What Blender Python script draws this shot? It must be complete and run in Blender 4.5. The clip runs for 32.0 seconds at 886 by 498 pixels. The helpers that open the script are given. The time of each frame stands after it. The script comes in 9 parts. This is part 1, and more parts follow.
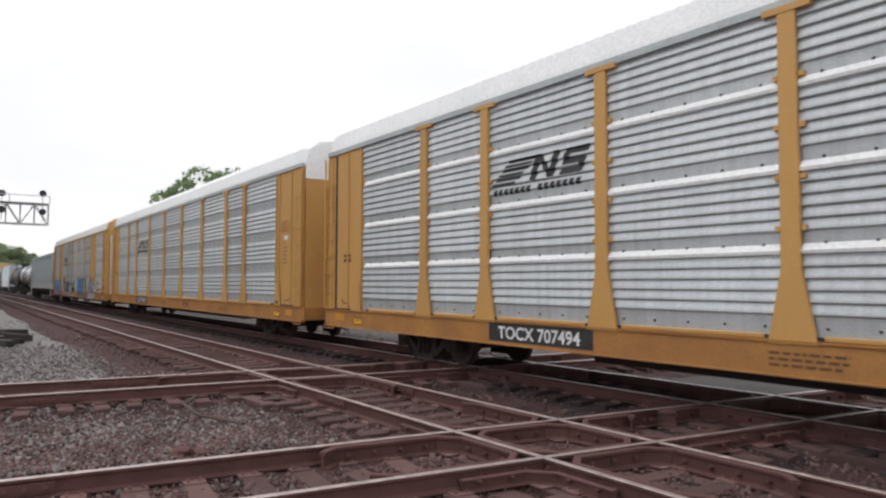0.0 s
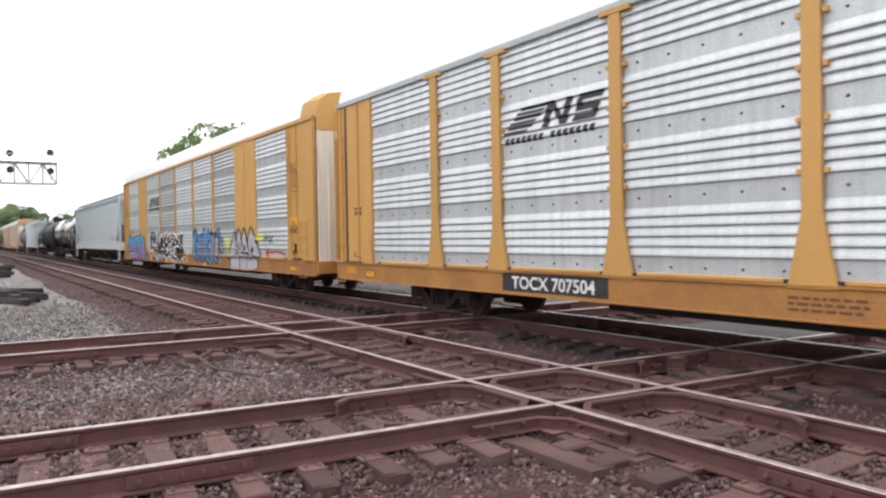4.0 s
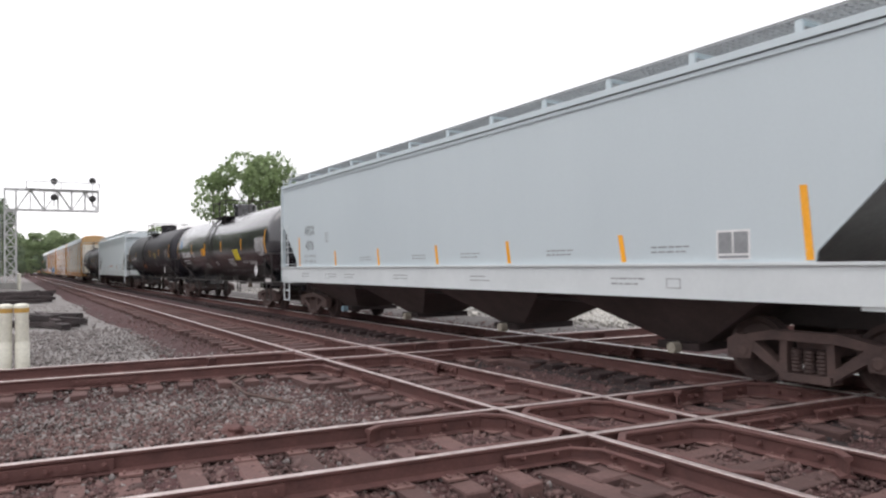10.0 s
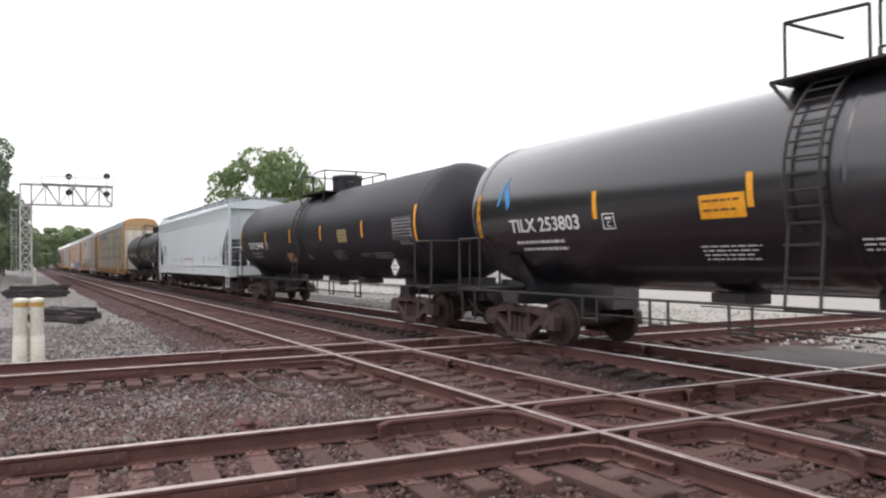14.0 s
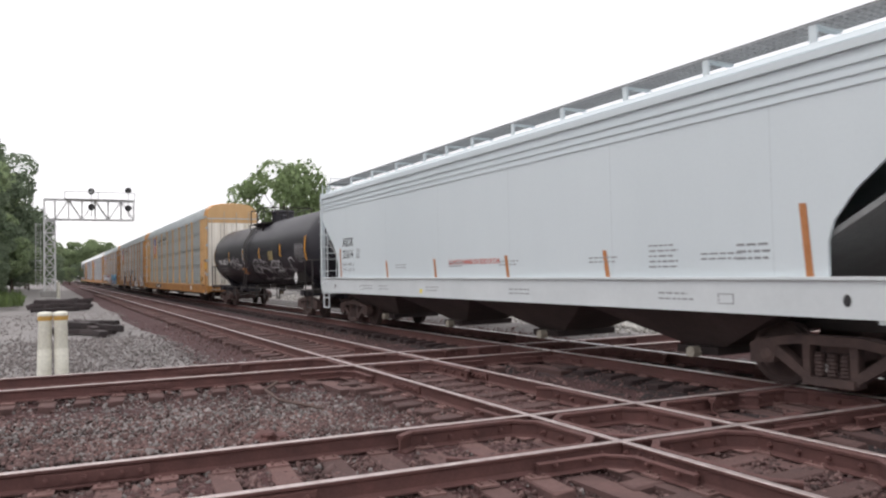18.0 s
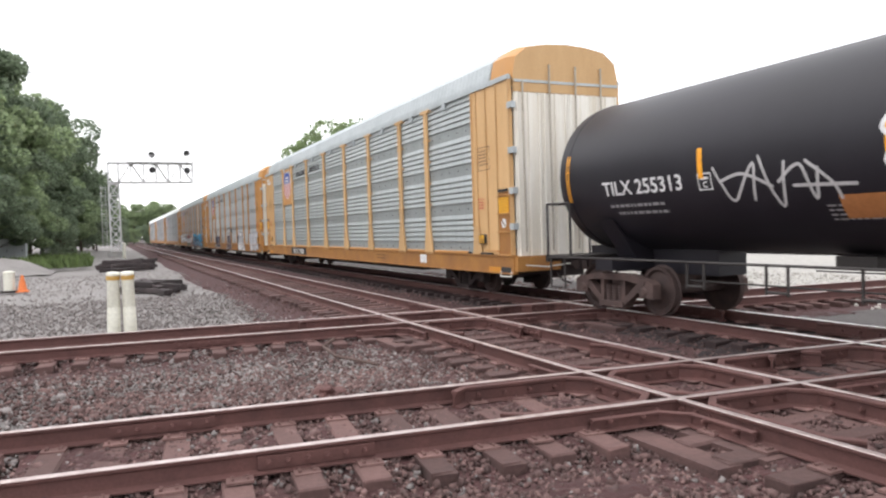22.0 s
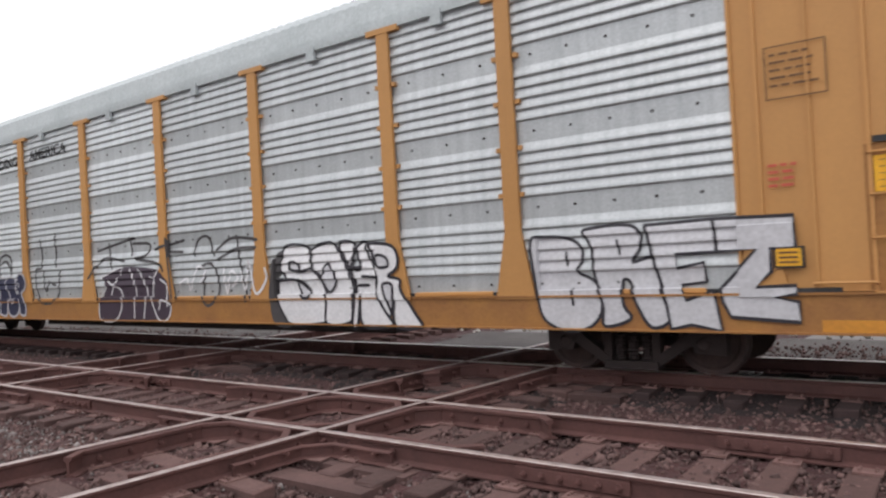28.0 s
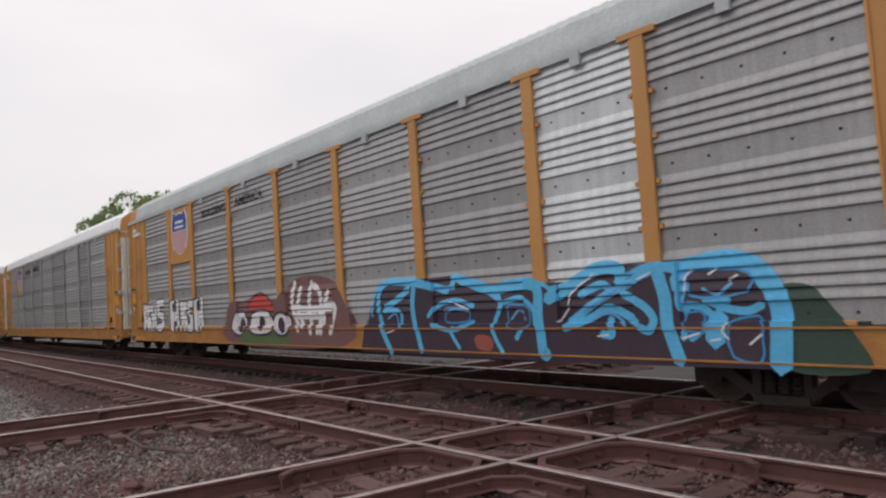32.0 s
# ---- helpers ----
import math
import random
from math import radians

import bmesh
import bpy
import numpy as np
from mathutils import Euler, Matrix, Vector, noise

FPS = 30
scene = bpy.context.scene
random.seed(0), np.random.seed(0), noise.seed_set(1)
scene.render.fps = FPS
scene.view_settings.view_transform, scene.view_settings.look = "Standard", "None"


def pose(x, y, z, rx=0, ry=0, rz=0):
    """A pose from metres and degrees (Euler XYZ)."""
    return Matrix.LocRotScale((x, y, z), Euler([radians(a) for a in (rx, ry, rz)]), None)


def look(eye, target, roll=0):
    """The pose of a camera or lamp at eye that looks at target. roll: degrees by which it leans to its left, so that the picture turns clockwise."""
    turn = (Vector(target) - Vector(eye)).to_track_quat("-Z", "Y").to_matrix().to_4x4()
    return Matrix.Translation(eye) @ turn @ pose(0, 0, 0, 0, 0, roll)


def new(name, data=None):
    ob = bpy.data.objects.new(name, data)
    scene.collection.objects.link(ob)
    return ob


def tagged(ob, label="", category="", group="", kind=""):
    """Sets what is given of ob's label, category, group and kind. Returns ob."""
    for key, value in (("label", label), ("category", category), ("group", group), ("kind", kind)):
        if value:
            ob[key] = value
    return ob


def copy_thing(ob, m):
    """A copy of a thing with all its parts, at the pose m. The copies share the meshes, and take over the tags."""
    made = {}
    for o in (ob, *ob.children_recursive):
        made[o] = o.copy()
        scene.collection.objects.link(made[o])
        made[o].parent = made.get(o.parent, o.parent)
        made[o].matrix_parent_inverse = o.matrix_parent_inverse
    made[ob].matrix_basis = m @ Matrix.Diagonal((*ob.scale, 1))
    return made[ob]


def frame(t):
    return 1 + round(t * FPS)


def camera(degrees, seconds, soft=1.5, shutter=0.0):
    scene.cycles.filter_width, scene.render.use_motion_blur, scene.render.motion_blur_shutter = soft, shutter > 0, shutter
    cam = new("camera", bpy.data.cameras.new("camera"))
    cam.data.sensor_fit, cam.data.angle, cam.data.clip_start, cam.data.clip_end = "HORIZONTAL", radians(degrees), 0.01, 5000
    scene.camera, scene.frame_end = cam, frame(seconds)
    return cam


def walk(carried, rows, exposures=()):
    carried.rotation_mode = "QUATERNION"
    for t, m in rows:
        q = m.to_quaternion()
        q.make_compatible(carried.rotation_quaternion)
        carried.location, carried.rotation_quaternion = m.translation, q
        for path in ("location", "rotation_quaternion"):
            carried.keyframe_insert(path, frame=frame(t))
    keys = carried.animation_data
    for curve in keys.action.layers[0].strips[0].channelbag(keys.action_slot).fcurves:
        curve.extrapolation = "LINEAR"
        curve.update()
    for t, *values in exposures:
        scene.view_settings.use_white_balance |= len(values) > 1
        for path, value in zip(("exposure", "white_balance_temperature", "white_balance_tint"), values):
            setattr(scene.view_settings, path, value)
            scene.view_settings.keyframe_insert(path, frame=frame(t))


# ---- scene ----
cam = camera(63.30, 32.0, soft=2.3, shutter=0.12)
PATH = [
    (0, pose(0.00, 0.00, 1.667, 92.79, -0.15, 55.51)),
    (0.5, pose(0.00, 0.00, 1.667, 91.56, 0.42, 55.41)),
    (1, pose(0.00, 0.00, 1.667, 90.36, 0.07, 54.61)),
    (1.5, pose(0.00, 0.00, 1.667, 89.84, 0.76, 54.46)),
    (2, pose(0.00, 0.00, 1.667, 89.53, 0.89, 54.72)),
    (2.5, pose(0.00, 0.00, 1.667, 89.24, 0.75, 55.26)),
    (4.5, pose(0.00, 0.00, 1.667, 88.93, 1.03, 56.45)),
    (5, pose(0.00, 0.00, 1.667, 88.97, 0.98, 56.71)),
    (5.5, pose(0.00, 0.00, 1.667, 88.92, 1.13, 56.91)),
    (6, pose(0.00, 0.00, 1.667, 89.21, 0.95, 57.24)),
    (6.5, pose(0.00, 0.00, 1.667, 90.55, 0.63, 57.50)),
    (7, pose(0.00, 0.00, 1.667, 90.88, 0.89, 57.74)),
    (7.5, pose(0.00, 0.00, 1.667, 91.11, 0.76, 57.92)),
    (8, pose(0.00, 0.00, 1.667, 91.24, 0.76, 58.17)),
    (8.5, pose(0.00, 0.00, 1.667, 91.30, 0.78, 58.36)),
    (9, pose(0.00, 0.00, 1.667, 91.33, 0.73, 58.51)),
    (9.5, pose(0.00, 0.00, 1.667, 91.32, 0.64, 58.62)),
    (10, pose(0.00, 0.00, 1.667, 91.12, 0.81, 58.78)),
    (10.5, pose(0.00, 0.00, 1.667, 90.89, 0.78, 58.97)),
    (11, pose(0.00, 0.00, 1.667, 90.92, 0.72, 59.04)),
    (11.5, pose(0.00, 0.00, 1.667, 90.94, 0.69, 59.10)),
    (12, pose(0.00, 0.00, 1.667, 90.92, 0.58, 59.18)),
    (12.5, pose(0.00, 0.00, 1.667, 90.87, 0.66, 59.26)),
    (13, pose(0.00, 0.00, 1.667, 90.81, 0.55, 59.35)),
    (13.5, pose(0.00, 0.00, 1.667, 90.74, 0.46, 59.53)),
    (14, pose(0.00, 0.00, 1.667, 90.83, 0.55, 59.69)),
    (14.5, pose(0.00, 0.00, 1.667, 90.90, 0.61, 59.79)),
    (16.5, pose(0.00, 0.00, 1.667, 90.82, 0.69, 60.44)),
    (17, pose(0.00, 0.00, 1.667, 90.40, 0.63, 60.61)),
    (17.5, pose(0.00, 0.00, 1.667, 90.64, 0.66, 60.86)),
    (18, pose(0.00, 0.00, 1.667, 91.64, 1.18, 61.15)),
    (18.5, pose(0.00, 0.00, 1.667, 92.06, -3.28, 61.20)),
    (19, pose(0.00, 0.00, 1.667, 93.83, 1.19, 61.78)),
    (19.5, pose(0.00, 0.00, 1.667, 92.64, 2.95, 61.12)),
    (20, pose(0.00, 0.00, 1.667, 90.54, 2.03, 63.00)),
    (20.5, pose(0.00, 0.00, 1.667, 90.26, 2.31, 64.02)),
    (21, pose(0.00, 0.00, 1.667, 89.52, 1.52, 64.64)),
    (21.5, pose(0.00, 0.00, 1.667, 88.75, 1.25, 65.26)),
    (22, pose(0.00, 0.00, 1.667, 88.39, 1.77, 65.34)),
    (22.5, pose(0.00, 0.00, 1.667, 88.15, 1.92, 65.45)),
    (23, pose(0.00, 0.00, 1.667, 88.05, 2.06, 65.64)),
    (23.5, pose(0.00, 0.00, 1.667, 87.95, 2.04, 65.72)),
    (24, pose(0.00, 0.00, 1.667, 87.81, 2.10, 65.90)),
    (24.5, pose(0.00, 0.00, 1.667, 87.91, 2.28, 65.19)),
    (25, pose(0.00, 0.00, 1.667, 90.60, 1.94, 63.21)),
    (25.5, pose(0.00, 0.00, 1.667, 93.12, -0.76, 61.83)),
    (27.5, pose(-0.14, 0.07, 1.531, 91.87, 4.78, 29.34)),
    (28, pose(-0.15, 0.02, 1.592, 90.55, 3.05, 36.35)),
    (28.5, pose(-0.22, 0.07, 1.599, 89.04, 0.33, 33.52)),
    (29, pose(-0.22, 0.07, 1.599, 90.22, 2.15, 31.18)),
    (29.5, pose(-0.22, 0.06, 1.599, 89.86, 2.65, 41.93)),
    (30, pose(-0.24, 0.13, 1.595, 90.67, 1.31, 46.63)),
    (30.5, pose(-0.22, 0.06, 1.599, 92.03, 1.34, 49.92)),
    (31, pose(-0.22, 0.06, 1.599, 92.51, 2.54, 51.90)),
    (31.5, pose(-0.22, 0.06, 1.599, 93.72, 3.48, 52.67)),
    (32, pose(-0.16, -0.02, 1.634, 93.54, 3.52, 50.89)),
]
EXPO = [(0.0, -0.95, 6500, 12), (1.0, -0.65, 6500, 12), (2.0, -0.38, 6500, 12), (5.0, -0.32, 6500, 12), (6.0, -0.28, 6500, 12), (7.0, -0.35, 6500, 12), (9.0, -0.55, 6500, 13), (12.0, -0.6, 6550, 14), (16.5, -0.6, 6550, 14),
        (18.0, -0.68, 6550, 14), (19.0, -0.85, 6550, 14), (20.0, -0.9, 6600, 14), (21.0, -0.55, 6500, 13), (22.0, -0.2, 6500, 12), (23.5, -0.18, 6500, 12), (24.0, -0.18, 6500, 12), (25.0, -0.15, 6500, 12), (27.5, -0.35, 6550, 13), (28.0, -0.7, 6550, 13), (29.0, -0.95, 6650, 15), (30.0, -1.0, 6900, 16), (31.0, -1.05, 7000, 16), (32.0, -1.2, 6700, 15)]
walk(cam, PATH, EXPO)

# ---- world: a bright overcast sky ----
world = bpy.data.worlds.new("overcast")
scene.world = world
world.use_nodes = True
wn, wl = world.node_tree.nodes, world.node_tree.links
for n in list(wn):
    wn.remove(n)
w_out = wn.new("ShaderNodeOutputWorld")
w_sky = wn.new("ShaderNodeTexSky")
w_sky.sky_type = "NISHITA"
w_sky.sun_disc = False
w_sky.sun_elevation, w_sky.sun_rotation = radians(55), radians(200)
w_bg1 = wn.new("ShaderNodeBackground")
w_bg1.inputs["Strength"].default_value = 0.02
wl.new(w_sky.outputs[0], w_bg1.inputs["Color"])
w_tc = wn.new("ShaderNodeTexCoord")
w_map = wn.new("ShaderNodeMapping")
w_map.inputs["Scale"].default_value = (1.0, 1.0, 3.0)
w_noise = wn.new("ShaderNodeTexNoise")
w_noise.inputs["Scale"].default_value = 2.2
w_noise.inputs["Detail"].default_value = 5
w_ramp = wn.new("ShaderNodeValToRGB")
w_ramp.color_ramp.elements[0].position, w_ramp.color_ramp.elements[0].color = 0.3, (0.90, 0.91, 0.93, 1)
w_ramp.color_ramp.elements[1].position, w_ramp.color_ramp.elements[1].color = 0.6, (1.0, 1.0, 1.0, 1)
w_bg2 = wn.new("ShaderNodeBackground")
w_bg2.inputs["Strength"].default_value = 1.22
wl.new(w_tc.outputs["Generated"], w_map.inputs["Vector"])
wl.new(w_map.outputs[0], w_noise.inputs["Vector"])
wl.new(w_noise.outputs["Fac"], w_ramp.inputs["Fac"])
wl.new(w_ramp.outputs[0], w_bg2.inputs["Color"])
# an overcast sky is brighter overhead than at the horizon
w_sep = wn.new("ShaderNodeSeparateXYZ")
w_up = wn.new("ShaderNodeMapRange")
w_up.inputs["From Min"].default_value, w_up.inputs["From Max"].default_value = 0.15, 1.0
w_up.inputs["To Min"].default_value, w_up.inputs["To Max"].default_value = 1.9, 2.6
wl.new(w_tc.outputs["Generated"], w_sep.inputs[0])
wl.new(w_sep.outputs["Z"], w_up.inputs["Value"])
wl.new(w_up.outputs[0], w_bg2.inputs["Strength"])
w_add = wn.new("ShaderNodeAddShader")
wl.new(w_bg1.outputs[0], w_add.inputs[0])
wl.new(w_bg2.outputs[0], w_add.inputs[1])
wl.new(w_add.outputs[0], w_out.inputs["Surface"])
sun = new("sun", bpy.data.lights.new("sun", "SUN"))
sun.data.energy, sun.data.angle, sun.data.color = 0.6, radians(25), (1.0, 0.97, 0.93)
sun.matrix_world = look((-10, -25, 40), (0, 0, 0))


# ---- materials ----
def mat(name, c1, c2=None, rough=0.6, metal=0.0, scale=2.0, fine=40.0, bump=0.15, rnd=0.08, vary=0.5, stretch=(1, 1, 1), island=False, dist=0.01, rough2=None, spec=0.5, grain=0.5):
    """A two-scale procedural surface: broad blotches from c1 to c2, fine grain, relief, and a change from piece to piece."""
    m = bpy.data.materials.new(name)
    m.use_nodes = True
    nd, lk = m.node_tree.nodes, m.node_tree.links
    b = nd["Principled BSDF"]
    c2 = c2 or tuple(v * 0.7 for v in c1)
    tc = nd.new("ShaderNodeTexCoord")
    mp = nd.new("ShaderNodeMapping")
    mp.inputs["Scale"].default_value = stretch
    lk.new(tc.outputs["Object"], mp.inputs["Vector"])
    n1 = nd.new("ShaderNodeTexNoise")
    n1.inputs["Scale"].default_value, n1.inputs["Detail"].default_value = scale, 6
    n1.inputs["Roughness"].default_value = 0.65
    lk.new(mp.outputs[0], n1.inputs["Vector"])
    r1 = nd.new("ShaderNodeValToRGB")
    r1.color_ramp.elements[0].position, r1.color_ramp.elements[1].position = 0.5 - vary / 2, 0.5 + vary / 2
    r1.color_ramp.elements[0].color, r1.color_ramp.elements[1].color = (*c2, 1), (*c1, 1)
    lk.new(n1.outputs["Fac"], r1.inputs["Fac"])
    n2 = nd.new("ShaderNodeTexNoise")
    n2.inputs["Scale"].default_value, n2.inputs["Detail"].default_value = fine, 4
    lk.new(tc.outputs["Object"], n2.inputs["Vector"])
    if island:
        rn = nd.new("ShaderNodeNewGeometry").outputs["Random Per Island"]
    else:
        rn = nd.new("ShaderNodeObjectInfo").outputs["Random"]
    ma = nd.new("ShaderNodeMath")
    ma.operation = "MULTIPLY_ADD"
    ma.inputs[1].default_value, ma.inputs[2].default_value = 2 * rnd, 1 - rnd
    lk.new(rn, ma.inputs[0])
    mb = nd.new("ShaderNodeMath")
    mb.operation = "MULTIPLY_ADD"
    mb.inputs[1].default_value, mb.inputs[2].default_value = grain, 1 - grain / 2
    lk.new(n2.outputs["Fac"], mb.inputs[0])
    mc = nd.new("ShaderNodeMath")
    mc.operation = "MULTIPLY"
    lk.new(ma.outputs[0], mc.inputs[0])
    lk.new(mb.outputs[0], mc.inputs[1])
    hs = nd.new("ShaderNodeHueSaturation")
    lk.new(r1.outputs[0], hs.inputs["Color"])
    lk.new(mc.outputs[0], hs.inputs["Value"])
    lk.new(hs.outputs[0], b.inputs["Base Color"])
    b.inputs["Metallic"].default_value = metal
    b.inputs["Specular IOR Level"].default_value = spec
    mr = nd.new("ShaderNodeMapRange")
    mr.inputs["To Min"].default_value, mr.inputs["To Max"].default_value = rough, rough2 if rough2 is not None else min(1, rough + 0.2)
    lk.new(n1.outputs["Fac"], mr.inputs["Value"])
    lk.new(mr.outputs[0], b.inputs["Roughness"])
    if bump:
        bp = nd.new("ShaderNodeBump")
        bp.inputs["Strength"].default_value, bp.inputs["Distance"].default_value = bump, dist
        lk.new(n2.outputs["Fac"], bp.inputs["Height"])
        lk.new(bp.outputs[0], b.inputs["Normal"])
    return m


M_GRAVEL = mat("grey_gravel", (0.29, 0.272, 0.262), (0.17, 0.158, 0.152), 0.9, 0, 0.6, 22, 0.9, 0, 0.6, dist=0.03)
M_BALLAST = mat("rusty_ballast", (0.085, 0.035, 0.034), (0.04, 0.018, 0.018), 0.9, 0, 1.2, 26, 0.9, 0, 0.6, dist=0.03)
M_FARG = mat("shaded_grey_gravel", (0.125, 0.112, 0.108), (0.055, 0.048, 0.047), 0.9, 0, 0.8, 22, 0.9, 0, 0.6, dist=0.03)
M_SHADED = mat("shaded_black_ballast", (0.036, 0.022, 0.022), (0.014, 0.010, 0.011), 0.85, 0, 1.4, 26, 0.9, 0, 0.6, dist=0.03)
M_STONE = mat("ballast_stone", (0.175, 0.108, 0.099), (0.075, 0.044, 0.041), 0.9, 0, 1.0, 60, 0.3, 0.5, 0.5, island=True)
M_STONEG = mat("grey_stone", (0.25, 0.225, 0.215), (0.15, 0.13, 0.125), 0.85, 0, 1.0, 60, 0.3, 0.4, 0.5, island=True)
M_RAIL = mat("rusty_rail_steel", (0.15, 0.068, 0.06), (0.08, 0.037, 0.034), 0.65, 0.2, 3, 50, 0.3, 0.05)
M_SHINE = mat("worn_rail_head", (0.95, 0.93, 0.92), (0.85, 0.82, 0.8), 0.3, 0.95, 3, 60, 0.05, 0.0, stretch=(1, 1, 1))
M_DULL = mat("dull_rail_head", (0.66, 0.58, 0.56), (0.30, 0.215, 0.20), 0.3, 0.7, 5, 60, 0.1, 0.0)
M_TIE = mat("weathered_tie_timber", (0.145, 0.08, 0.072), (0.05, 0.028, 0.026), 0.85, 0, 1.5, 30, 0.6, 0.3, 0.5, stretch=(1, 1, 6))
M_TIED = mat("shaded_tie_timber", (0.055, 0.032, 0.031), (0.025, 0.015, 0.015), 0.8, 0, 1.5, 30, 0.6, 0.3, 0.5, stretch=(1, 1, 6))
M_OLDTIE = mat("creosoted_timber", (0.06, 0.045, 0.045), (0.03, 0.025, 0.025), 0.85, 0, 2, 30, 0.5, 0.3)
M_PLATE = mat("rusty_plate", (0.27, 0.16, 0.145), (0.12, 0.065, 0.058), 0.7, 0.2, 6, 50, 0.3, 0.2)
M_GALV = mat("galvanized_panel", (0.62, 0.65, 0.665), (0.44, 0.465, 0.48), 0.36, 0.5, 0.8, 30, 0.06, 0.16, 0.5, stretch=(9, 1, 0.7))
M_GALVD = mat("dusty_galvanized_panel", (0.41, 0.41, 0.415), (0.29, 0.29, 0.295), 0.45, 0.5, 0.8, 30, 0.08, 0.16, 0.5, stretch=(9, 1, 0.7))
M_GALVU = mat("dull_galvanized_panel", (0.49, 0.525, 0.525), (0.36, 0.39, 0.39), 0.38, 0.55, 0.8, 30, 0.06, 0.14, 0.5, stretch=(9, 1, 0.7))
M_ROOFW = mat("white_roof", (0.90, 0.91, 0.91), (0.80, 0.82, 0.82), 0.35, 0.0, 0.8, 20, 0.05, 0.03)
M_ROOFG = mat("grey_roof", (0.52, 0.56, 0.57), (0.38, 0.42, 0.43), 0.5, 0.25, 0.8, 20, 0.05, 0.03)
M_YEL = mat("yellow_car_paint", (0.60, 0.34, 0.105), (0.49, 0.265, 0.078), 0.45, 0, 0.9, 25, 0.0, 0.08, 0.7, stretch=(2, 2, 0.5), grain=0.16)
M_YELF = mat("faded_orange_car_paint", (0.64, 0.415, 0.205), (0.54, 0.33, 0.145), 0.5, 0, 1.2, 25, 0.0, 0.08, 0.6, stretch=(2, 2, 0.5), grain=0.2)
M_YELU = mat("orange_yellow_car_paint", (0.57, 0.29, 0.094), (0.46, 0.225, 0.07), 0.45, 0, 0.9, 25, 0.0, 0.08, 0.7, stretch=(2, 2, 0.5), grain=0.16)
M_YELD = mat("dirty_yellow_sill", (0.47, 0.225, 0.055), (0.25, 0.105, 0.038), 0.55, 0, 1.4, 25, 0.02, 0.08, 0.6)
M_YELB = mat("bright_yellow_mark", (0.85, 0.45, 0.02), (0.7, 0.34, 0.02), 0.5, 0, 3, 25, 0.03, 0.05)
M_YELO = mat("orange_yellow_mark", (0.62, 0.27, 0.03), (0.48, 0.2, 0.03), 0.5, 0, 3, 25, 0.03, 0.05)
M_BRKP = mat("brick_orange_reflector", (0.48, 0.20, 0.07), (0.38, 0.15, 0.05), 0.5, 0, 3, 20, 0, 0.05)
M_DIMP = mat("dim_lettering", (0.2, 0.21, 0.22), (0.3, 0.31, 0.32), 0.6, 0, 4, 20, 0, 0)
M_WHITE = mat("white_paint", (0.78, 0.77, 0.72), (0.55, 0.53, 0.47), 0.5, 0, 1.5, 20, 0.05, 0.05)
M_DOORW = mat("stained_white_door", (0.90, 0.89, 0.84), (0.66, 0.60, 0.49), 0.5, 0, 0.8, 20, 0.03, 0.05, 0.5, stretch=(4, 4, 0.3), grain=0.15)
M_DOORB = mat("dirty_cream_bar", (0.52, 0.48, 0.40), (0.30, 0.26, 0.21), 0.5, 0, 2, 20, 0.03, 0.05)
M_DOORS = mat("stained_shaded_white_door", (0.55, 0.47, 0.40), (0.14, 0.09, 0.075), 0.6, 0, 0.9, 20, 0.03, 0.05, 0.4, stretch=(4, 4, 0.35), grain=0.2)
M_HOP = mat("pale_grey_hopper_paint", (0.55, 0.62, 0.645), (0.48, 0.545, 0.575), 0.45, 0, 0.35, 20, 0.0, 0.03, 0.8, stretch=(1, 1, 0.3), grain=0.06)
M_HOPW = mat("off_white_hopper_paint", (0.62, 0.68, 0.70), (0.54, 0.60, 0.62), 0.45, 0, 0.35, 20, 0.0, 0.03, 0.8, stretch=(1, 1, 0.3), grain=0.06)
M_HOPS = mat("pale_sill_paint", (0.68, 0.72, 0.73), (0.55, 0.59, 0.6), 0.5, 0, 0.7, 18, 0.0, 0.03, grain=0.08)
M_BLACK = mat("black_tank_paint", (0.022, 0.02, 0.026), (0.014, 0.013, 0.017), 0.2, 0, 0.7, 20, 0.01, 0.05, rough2=0.27, spec=0.65, grain=0.2)
M_BLACK.node_tree.nodes["Principled BSDF"].inputs["Coat Weight"].default_value = 0.8
M_BLACK.node_tree.nodes["Principled BSDF"].inputs["Coat Roughness"].default_value = 0.2
M_BLACKD = mat("dusty_black_tank_paint", (0.022, 0.02, 0.027), (0.011, 0.010, 0.014), 0.4, 0, 0.5, 20, 0.02, 0.05, rough2=0.52, stretch=(1, 1, 0.5), spec=0.4, grain=0.2)
M_DARK = mat("grimy_underframe", (0.05, 0.038, 0.036), (0.022, 0.017, 0.017), 0.75, 0.1, 3, 30, 0.2, 0.15)
M_BOGIE = mat("grimy_cast_steel", (0.05, 0.034, 0.033), (0.02, 0.014, 0.014), 0.7, 0.2, 3, 30, 0.2, 0.15)
M_CAST = mat("rusty_cast_steel", (0.12, 0.077, 0.068), (0.045, 0.03, 0.029), 0.7, 0.2, 3, 30, 0.2, 0.15)
M_WHEEL = mat("wheel_steel", (0.085, 0.055, 0.05), (0.035, 0.024, 0.023), 0.6, 0.4, 4, 40, 0.1, 0.1)
M_BLKP = mat("black_lettering", (0.02, 0.02, 0.022), (0.04, 0.04, 0.042), 0.6, 0, 4, 20, 0, 0.0)
M_WHTP = mat("white_lettering", (0.80, 0.80, 0.80), (0.62, 0.62, 0.62), 0.6, 0, 4, 20, 0, 0.0)
M_ORG = mat("orange_yellow_reflector", (0.95, 0.42, 0.02), (0.8, 0.34, 0.02), 0.4, 0, 3, 20, 0, 0.05)
